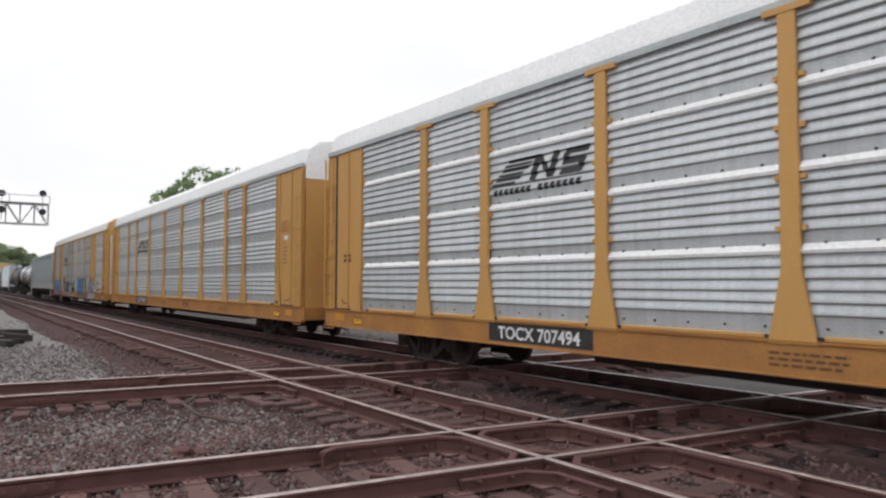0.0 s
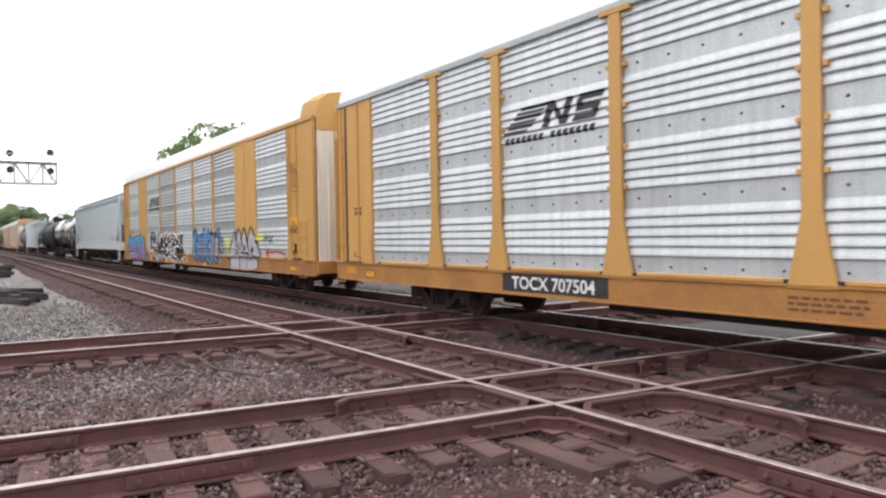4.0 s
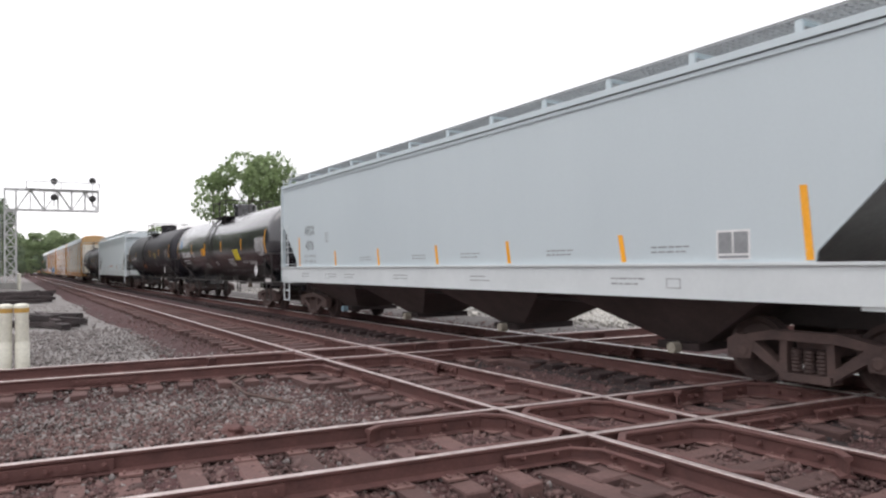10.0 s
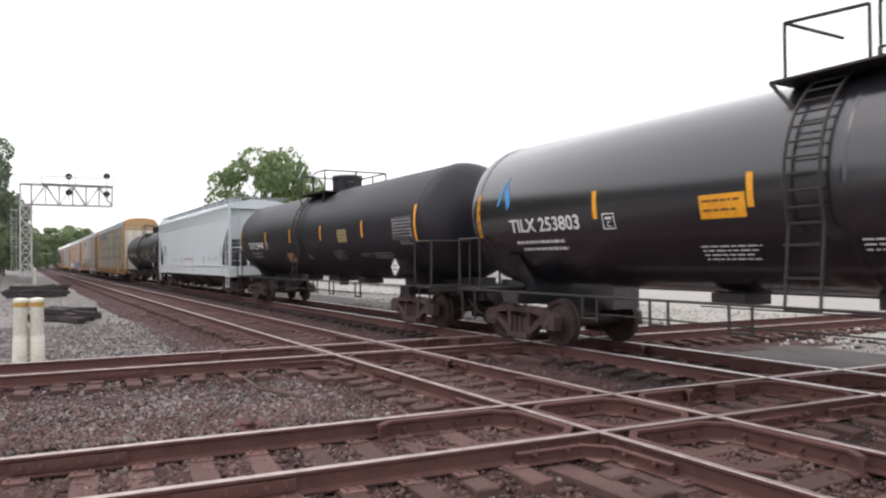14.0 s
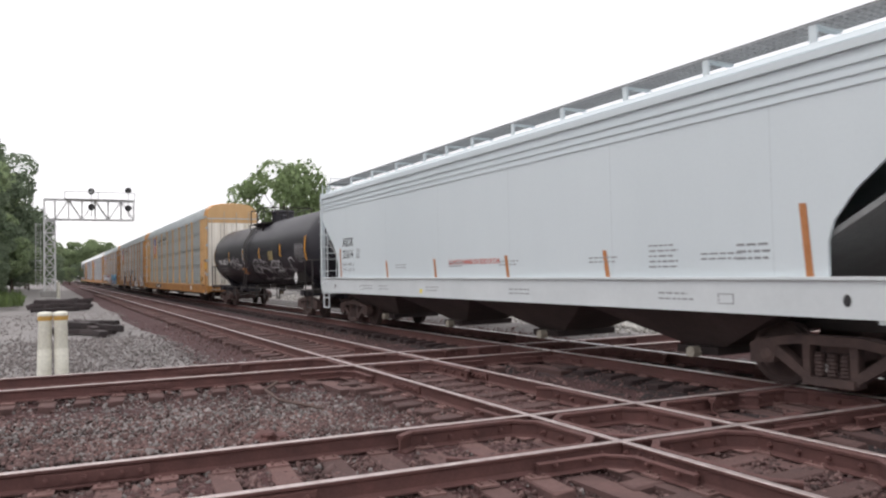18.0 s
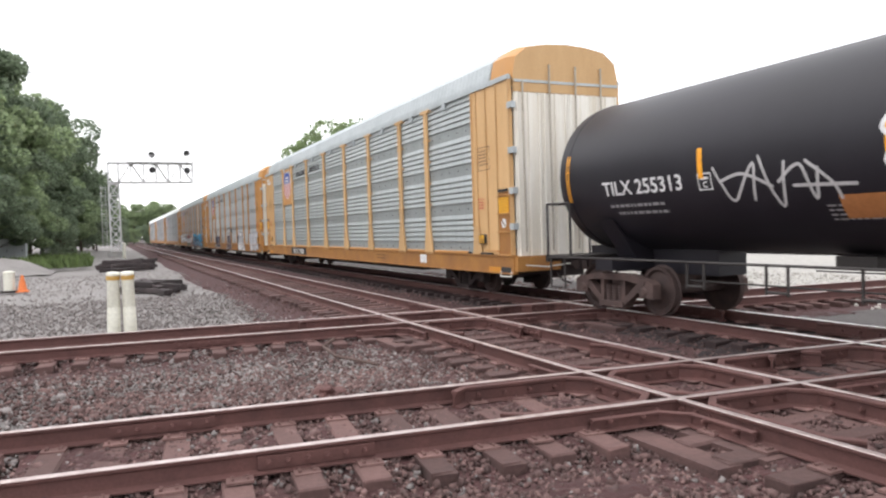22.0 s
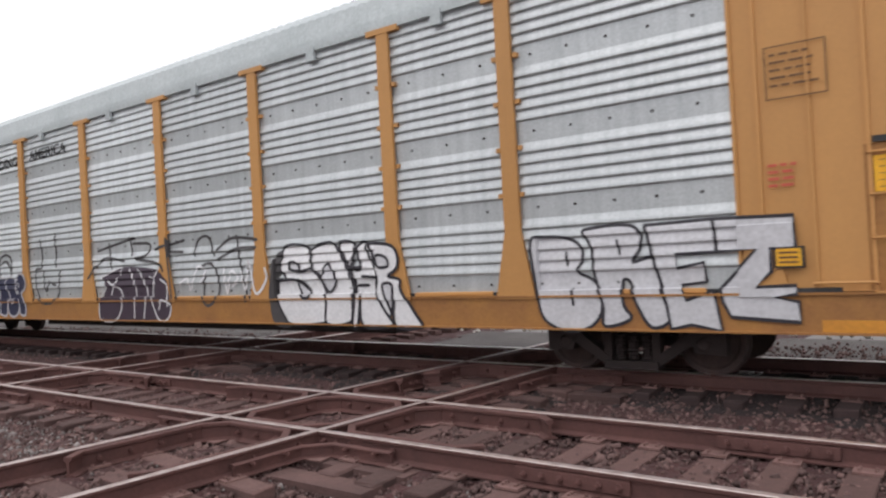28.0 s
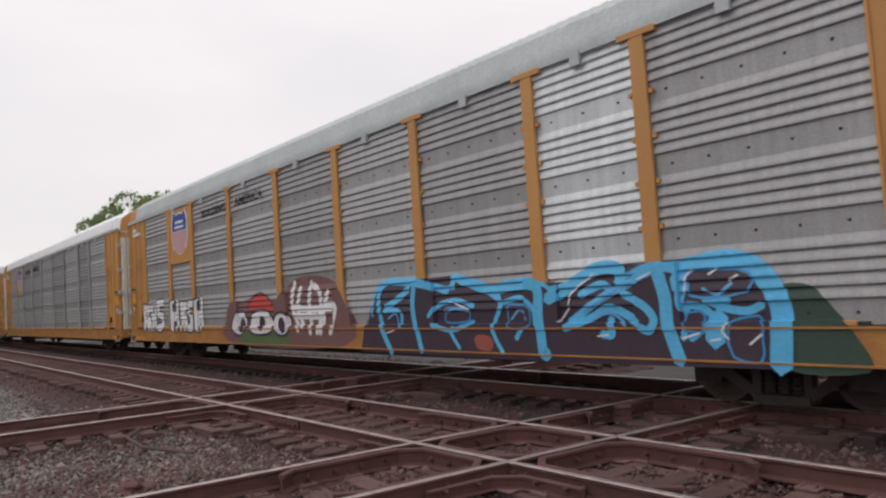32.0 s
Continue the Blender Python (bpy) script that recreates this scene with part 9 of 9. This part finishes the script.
def build_posts():
    for x, y, lean in ((-16.75, -0.06, -1.2), (-16.7, 0.26, 0.8)):
        root = new("marker_post")
        root.matrix_basis = pose(x, y, -0.3, 0, 0, 0) @ pose(0, 0, 0, lean, 0.5, 0)
        tagged(root, "cream white round marker post with an ochre band", "marker post", "pair of marker posts by the crossing track")
        bm = bmesh.new()
        lathe(bm, [(0.13, 0.0), (0.13, 0.5), (0.122, 0.52), (0.125, 0.53), (0.12, 1.06), (0.128, 1.1)], 20, "z")
        part("post_body", bm, M_CREAM, root, smooth=True)
        bm = bmesh.new()
        lathe(bm, [(0.134, 1.1), (0.134, 1.19)], 20, "z")
        part("band", bm, M_BAND, root, "ochre band", smooth=True)
        bm = bmesh.new()
        lathe(bm, [(0.137, 1.19), (0.137, 1.24), (0.1, 1.27), (0.02, 1.28)], 20, "z")
        part("cap", bm, M_CREAM, root, smooth=True)
    root = new("marker_post")
    root.matrix_basis = pose(-78, 0.95, -0.3)
    tagged(root, "short white marker post near the signal bridge", "marker post")
    bm = bmesh.new()
    lathe(bm, [(0.16, 0), (0.16, 1.5), (0.05, 1.56)], 12, "z")
    part("post_body", bm, M_CREAM, root, smooth=True)
    root = new("marker_post")
    root.matrix_basis = pose(-32.5, -3.75, -0.3)
    tagged(root, "thick white post beside an orange cone", "marker post")
    bm = bmesh.new()
    lathe(bm, [(0.2, 0), (0.2, 0.75), (0.22, 0.76), (0.2, 0.82), (0.05, 0.86)], 16, "z")
    part("post_body", bm, M_CREAM, root, smooth=True)
    part("base", boxes((-0.3, 0.3, -0.3, 0.3, 0.0, 0.08)), M_OLDTIE, root)
    root = new("traffic_cone")
    root.matrix_basis = pose(-32.4, -3.3, -0.3)
    tagged(root, "small orange cone on the grey stone", "cone")
    bm = bmesh.new()
    lathe(bm, [(0.2, 0.05), (0.17, 0.07), (0.05, 0.65), (0.03, 0.66)], 14, "z")
    part("cone_body", bm, M_CONE, root, smooth=True)
    part("cone_base", boxes((-0.22, 0.22, -0.22, 0.22, 0, 0.05)), M_CONE, root)


def build_piles():
    rng = random.Random(8)
    me = []
    for k in range(3):
        bm = boxes((-1.25, 1.25, -0.115, 0.115, -0.09, 0.09))
        soften(bm, 0.015)
        for v in bm.verts:
            v.co += Vector((rng.uniform(-1, 1) * 0.03, rng.uniform(-1, 1) * 0.012, rng.uniform(-1, 1) * 0.012))
        me.append(finish(bm, "old_tie", M_OLDTIE))
    def put(x, y, z, turn, tilt=0.0):
        ob = new("old_tie", me[rng.randrange(3)])
        ob.matrix_basis = pose(x, y, z, 0, tilt, turn)
        tagged(ob, "dark creosoted old tie lying in a loose pile", "railway tie", "discarded ties beside the main line")
    for k in range(9):
        put(-30.2 + 0.36 * k + rng.uniform(-0.1, 0.1), 1.2 + rng.uniform(-0.25, 0.25), -0.22, 30 + rng.uniform(-25, 25))
    for k in range(5):
        put(-29.9 + 0.5 * k, 1.3 + rng.uniform(-0.25, 0.25), -0.05, 30 + rng.uniform(-30, 30), rng.uniform(-5, 5))
    for k in range(10):
        put(-52 + 0.5 * k + rng.uniform(-0.3, 0.3), 0.8 + rng.uniform(-0.8, 0.7), -0.2, rng.uniform(50, 130))
    for k in range(8):
        put(-51.5 + 0.45 * k, 0.7 + rng.uniform(-0.6, 0.6), 0.0, rng.uniform(60, 120), rng.uniform(-3, 3))
    for k in range(5):
        put(-50.8 + 0.4 * k, 0.9 + rng.uniform(-0.5, 0.5), 0.2, rng.uniform(50, 130), rng.uniform(-6, 6))
    for k in range(6):
        put(-58 + 0.6 * k, 0.6 + rng.uniform(-0.6, 0.6), -0.1, rng.uniform(50, 130), rng.uniform(-4, 4))


def build_lot():
    # pale stone beyond the train
    bm = bmesh.new()
    vs = []
    n = 46
    for i in range(n):
        a = 2 * math.pi * i / n
        r = 1 + 0.08 * math.sin(5 * a + 1) + 0.05 * math.sin(11 * a)
        vs.append(bm.verts.new((-22 + 46 * r * math.cos(a), 29 + 12.5 * r * math.sin(a), -0.285 + 0.001 * i / n)))
    bm.faces.new(vs)
    tagged(new("stone_lot", finish(bm, "stone_lot", M_PALE)), "pale crushed stone lot beyond the tracks", "ground", kind="structure")
    # heap of gravel and a low wall by the wood
    bm = bmesh.new()
    g = []
    for i in range(15):
        row = []
        for j in range(15):
            u, v = i / 14 * 2 - 1, j / 14 * 2 - 1
            r = min(1, math.hypot(u, v))
            row.append(bm.verts.new((u * 4.5, v * 3.2, 1.0 * (1 - r * r) ** 1.3 + 0.1 * noise.noise((u * 3, v * 3, 0)) - 0.05)))
        g.append(row)
    for a, b in zip(g, g[1:]):
        for j in range(14):
            bm.faces.new((a[j], b[j], b[j + 1], a[j + 1]))
    h = new("stone_mound", finish(bm, "stone_mound", M_GRAVEL, True))
    h.matrix_basis = pose(-52, -6.6, -0.25)
    tagged(h, "low mound of grey gravel at the edge of the wood", "mound")
    root = new("utility_cabinet")
    root.matrix_basis = pose(-66, -7.4, 0.1)
    tagged(root, "low grey metal cabinet before the trees", "utility cabinet")
    part("cabinet_body", soften(boxes((-0.6, 0.6, -1.1, 1.1, 0.0, 1.75)), 0.03), M_GCAB, root)
    part("cabinet_roof", boxes((-0.7, 0.7, -1.2, 1.2, 1.75, 1.82)), M_GCAB, root)
    for y in (-0.53, 0.53):
        d = part("cabinet_door", boxes((0.6, 0.625, y - 0.48, y + 0.48, 0.15, 1.6)), M_GCAB, root)
        part("handle", boxes((0.625, 0.66, y + 0.3, y + 0.34, 0.8, 1.0)), M_DARK, d)
    # rough grass at the foot of the trees
    rng = np.random.RandomState(3)
    n = 2600
    az, d = np.radians(rng.uniform(91.5, 98.5, n)), rng.uniform(52, 76, n)
    p = np.stack([-np.sin(az) * d, np.cos(az) * d, np.full(n, -0.1)], 1)
    u = rng.normal(0, 1, (n, 3)) * np.array([0.1, 0.1, 0])
    t = rng.normal(0, 0.15, (n, 3)) + np.array([0, 0, 0.55])
    vs = np.stack([p - u, p + u, p + t], 1).reshape(-1, 3)
    me = bpy.data.meshes.new("rough_grass")
    me.from_pydata(vs.tolist(), [], np.arange(3 * n).reshape(-1, 3).tolist())
    me.materials.append(M_GRASS)
    tagged(new("rough_grass", me), "rough green grass and weeds below the wood", "grass", kind="stuff")


M_GCAB = mat("grey_cabinet_paint", (0.40, 0.42, 0.43), (0.32, 0.34, 0.35), 0.5, 0.1, 2, 20, 0.03, 0.03)


def stones(name, label, areas, material, size, seed):
    """Loose broken stones on the ground, each a small uneven block."""
    rng = np.random.RandomState(seed)
    ps, ss = [], []
    for x0, x1, y0, y1, dens, z in areas:
        n = int((x1 - x0) * (y1 - y0) * dens)
        ps.append(np.stack([rng.uniform(x0, x1, n) + rng.normal(0, 0.45, n) * rng.uniform(0, 1.6, n), rng.uniform(y0, y1, n) + rng.normal(0, 0.45, n) * rng.uniform(0, 1.6, n), np.full(n, z) + rng.uniform(-0.012, 0.018, n)], 1))
        ss.append(np.full(n, 1.0))
    p = np.concatenate(ps)
    n = len(p)
    o1, o2 = (p[:, 0] - P0.x) * CN.x + (p[:, 1] - P0.y) * CN.y, (p[:, 0] - P0.x) * CN.x + (p[:, 1] - P0.y) * CN.y - OF
    near = np.minimum(np.minimum(abs(p[:, 1] - YM), abs(p[:, 1] - YT)), np.minimum(abs(o1), abs(o2)))
    bed = (p[:, 0] > -17) & (p[:, 0] < 8)
    p[:, 2] = np.where(bed & (near < 2.1), -0.222 - 0.085 * np.clip((near - 0.8) / 0.65, 0, 1) + rng.uniform(-0.03, 0.022, n), np.minimum(p[:, 2], -0.285))
    cube = np.array([(-1, -1, -1), (1, -1, -1), (1, 1, -1), (-1, 1, -1), (-1, -1, 1), (1, -1, 1), (1, 1, 1), (-1, 1, 1)], float) * 0.5
    v = cube[None] * (size * rng.lognormal(0, 0.38, n))[:, None, None] * rng.uniform(0.55, 1.15, (n, 1, 3)) + rng.normal(0, 0.16, (n, 8, 3)) * size
    v[:, 4:, :2] *= rng.uniform(0.5, 0.95, (n, 1, 1))
    q = rng.normal(0, 1, (n, 4)) * np.array([1, 0.5, 0.5, 1])
    q /= np.linalg.norm(q, axis=1)[:, None]
    w, x, y, z = q.T
    R = np.stack([np.stack([1 - 2 * (y * y + z * z), 2 * (x * y - z * w), 2 * (x * z + y * w)], 1), np.stack([2 * (x * y + z * w), 1 - 2 * (x * x + z * z), 2 * (y * z - x * w)], 1), np.stack([2 * (x * z - y * w), 2 * (y * z + x * w), 1 - 2 * (x * x + y * y)], 1)], 1)
    v = np.einsum("nij,nkj->nki", R, v) + p[:, None]
    f = np.array([(3, 2, 1, 0), (4, 5, 6, 7), (0, 1, 5, 4), (1, 2, 6, 5), (2, 3, 7, 6), (3, 0, 4, 7)])
    faces = (f[None] + 8 * np.arange(n)[:, None, None]).reshape(-1, 4)
    me = bpy.data.meshes.new(name)
    me.vertices.add(8 * n)
    me.vertices.foreach_set("co", v.reshape(-1).astype(np.float32))
    me.loops.add(24 * n)
    me.loops.foreach_set("vertex_index", faces.reshape(-1).astype(np.int32))
    me.polygons.add(6 * n)
    me.polygons.foreach_set("loop_start", np.arange(0, 24 * n, 4, dtype=np.int32))
    me.update(calc_edges=True)
    me.validate()
    me.materials.append(material)
    tagged(new(name, me), label, "stones", kind="stuff")


def build_stones():
    stones("ballast_stones", "loose rust-stained ballast stones between the rails", [(-9.5, -0.8, -0.6, 5.1, 900, -0.2), (-13.6, -9.5, -2.5, 5.1, 300, -0.2), (-5.2, 1.5, 5.1, 8.7, 420, -0.2), (-13.5, -5.2, 5.1, 8.7, 220, -0.2), (-30, -13.5, 3.8, 13, 60, -0.285), (-6, 6, 10.5, 13.5, 120, -0.285)], M_STONE, 0.029, 3)
    stones("grey_stones", "loose grey stones of the yard", [(-6.0, -1.0, 0.2, 4.6, 45, -0.295), (-14, 5, -5, 4.0, 40, -0.33), (-11.5, -7.4, -2.0, 3.6, 200, -0.30), (-13.0, -7.0, 0.2, 4.3, 230, -0.29), (-26, -14.8, -7.0, 3.9, 110, -0.33), (-45, -26, -8.0, 4.0, 14, -0.32)], M_STONEG, 0.029, 4)
    stones("pale_stones", "loose pale stones of the lot beyond the train", [(-34, 6, 15.2, 22, 30, -0.28), (-60, -34, 15.5, 24, 8, -0.28)], M_STONEP, 0.06, 6)


M_STONEP = mat("pale_stone", (0.50, 0.48, 0.44), (0.30, 0.285, 0.26), 0.85, 0, 1.0, 60, 0.3, 0.4, 0.5, island=True)


def build_litter():
    bm = bmesh.new()
    bmesh.ops.create_icosphere(bm, subdivisions=3, radius=0.16)
    for v in bm.verts:
        v.co *= 1 + 0.7 * noise.noise(v.co * 9)
        v.co.z *= 0.65
    ob = new("rusty_lump", finish(bm, "rusty_lump", M_RAIL))
    ob.matrix_basis = pose(-8.45, 2.3, -0.29)
    tagged(ob, "rusty brown lump of scrap on the ballast", "scrap metal")
    pts = [(-12.3, 3.3, -0.2), (-11.9, 3.35, -0.15), (-11.3, 3.0, -0.17), (-10.4, 2.95, -0.18), (-9.5, 3.3, -0.2)]
    ob = new("bent_cable", finish(rods(0.022, pts), "bent_cable", M_WIRE))
    tagged(ob, "bent rusty cable lying on the ballast", "cable")
    ob = new("paper_scrap", finish(slab_bm([(0, 0), (0.16, 0.02), (0.2, 0.06), (0.12, 0.1), (0.02, 0.06)], "z", 0, 0.006), "paper_scrap", M_WHITE))
    ob.matrix_basis = pose(-3.35, 3.0, -0.2, 8, 10, 30)
    tagged(ob, "scrap of white paper on the stones", "litter")


def build_timbers():
    """Heavy timbers and plates under the two diamonds of the main track."""
    for off in (ON, OF):
        for yy in (YM, YT):
            q = P0 + CN * off
            x0 = q.x + (yy - q.y) / math.tan(TH)
            root = new("crossing_timbers")
            tagged(root, "heavy brown timbers bolted under a rail crossing", "timbers", kind="structure")
            for k in range(-3, 4):
                part("timber", boxes((-1.9, 1.9, k * 0.46 - 0.13, k * 0.46 + 0.13, -0.42, -0.19)), M_TIE, root, m=pose(x0 + random.Random(k).uniform(-0.06, 0.06), yy + 0.02, -0.004 - 0.02 * random.Random(k + 5).random(), 0, 0, random.Random(k + 9).uniform(-0.8, 0.8)))
            for sx in (-1, 1):
                for sy in (-1, 1):
                    m = place(Vector((x0, yy, 0)) + Vector((1, 0, 0)) * 0 + CU * (HALF * sy / CU.y) + Vector((-sx * HALF / math.sin(TH), 0, 0)), (1, 0, 0))
                    part("crossing_plate", boxes((-0.32, 0.32, -0.32, 0.32, -0.189, -0.176)), M_PLATE, root, m=m)
                    for u in (-1, 1):
                        for b in range(3):
                            part("bolt", BOLT, None, root, m=m @ pose(0.16 * (b - 1) + 0.25 * u, -0.012 * 1, -0.09))


# ---- putting it together ----
build_ground()
build_beds()
build_shaded_strip()
build_ballast()
build_lot()
build_gantry()
build_far_signal()
build_posts()
build_piles()
build_trees()
build_litter()

NS = "autorack wagon with galvanized panels, yellow posts and a white roof"
UP = "autorack wagon with galvanized panels, yellow posts and white end doors"
ns1 = autorack("ns", NS)
ns3 = autorack("nsw", "autorack wagon with wide yellow panels covered in bright graffiti")
up1 = autorack("up", UP)
hop1 = hopper(1, "pale grey covered hopper wagon with long flat sides", 20.45, M_HOP)
hop2 = hopper(2, "off-white covered hopper wagon with ribbed top edge", 19.3, M_HOPW)
tank1 = tank_wagon("glossy black tank wagon with white lettering", M_BLACK)
tank2 = tank_wagon("dusty black tank wagon with white lettering", M_BLACKD, 4.62)
ns2 = copy_thing(ns1, pose(0, 0, 0))
tank3 = tagged(copy_thing(tank2, pose(0, 0, 0)), "dusty black tank wagon scrawled with white graffiti")
ups = [up1] + [copy_thing(up1, pose(0, 0, 0)) for k in range(5)]
tagged(ups[1], "autorack wagon with white and black graffiti letters along its side")
tagged(ups[2], "grimy autorack wagon with a broad blue graffiti piece")
for u, g in zip(ups, (M_GALVU, M_GALV, M_GALVD, M_GALVD, M_GALVD, M_GALVU)):
    for o in u.children:
        if o.name.startswith("corrugated_panel"):
            o.material_slots[0].link = "OBJECT"
            mid = sum(v.co.x for v in o.data.vertices) / len(o.data.vertices)
            o.material_slots[0].material = M_GALV if u == ups[2] and 6.9 < mid < 8.95 else g
        # inner door leaves: brown stains, and the gap's shade put into the colour
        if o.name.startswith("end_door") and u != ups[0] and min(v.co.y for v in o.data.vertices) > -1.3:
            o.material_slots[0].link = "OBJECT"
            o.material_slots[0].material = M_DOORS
        if o.name.split(".")[0] in ("post", "corner_panel", "stiffener", "corner_foot", "end_arch") and u == ups[0]:
            o.material_slots[0].link = "OBJECT"
            o.material_slots[0].material = M_YELF
        if o.name.startswith("post") and u in ups[3:]:
            o.material_slots[0].link = "OBJECT"
            o.material_slots[0].material = M_GALVD
        if o.name.startswith("roof") and u in ups[3:]:
            o.material_slots[0].link = "OBJECT"
            o.material_slots[0].material = M_ROOFW
add(ns1, -2.7)
add(ns2, -32.49)
add(ns3, -61.99)
add(hop1, -88.3)
add(tank1, -108.65)
add(tank2, -127.3)
add(hop2, -146.9)
add(tank3, -166.47)
for k, u in enumerate(ups):
    add(u, -190.1 - 29.5 * k)
for a, b in zip([11.8] + NS_POSTS, NS_POSTS + [-12.5]):
    for z in (2.02, 2.98, 3.97):
        part("belt_rail", slab_bm([(YS, z), (YS - 0.05, z + 0.01), (YS - 0.06, z + 0.05), (YS, z + 0.13)], "x", b + 0.12, a - 0.12), M_ROOFW, ns1, "bright raised belt rail")
mark_racks(ns1, ns2, ns3, *ups[:3], ups[3:])
mark_hopper(hop1, 20.45, "ARSX", "4376", True)
mark_hopper(hop2, 19.3, "ASOX", "21614", False)
mark_tank(tank1, "TILX 253803", True, False)
mark_tank(tank2, "TILX 255440", False, False)
mark_tank(tank3, "TILX 255313", False, True)

build_stones()
build_tracks()
build_joints()
build_timbers()


def motions():
    """The train rolls by, from the left to the right, and its wheels turn."""
    times = [i * 1.0 for i in range(33)]
    for car, x in TRAIN:
        walk(car, [(t, pose(x + travelled(t), YT, 0)) for t in times])
        for b in car.children:
            for w in b.children:
                if w.name.startswith("wheelset"):
                    p = w.matrix_basis.translation.copy()
                    r = p.z
                    walk(w, [(k / 15, pose(p.x, 0, p.z, 0, math.degrees(travelled(k / 15) / r) % 360, 0)) for k in range(481)])


motions()
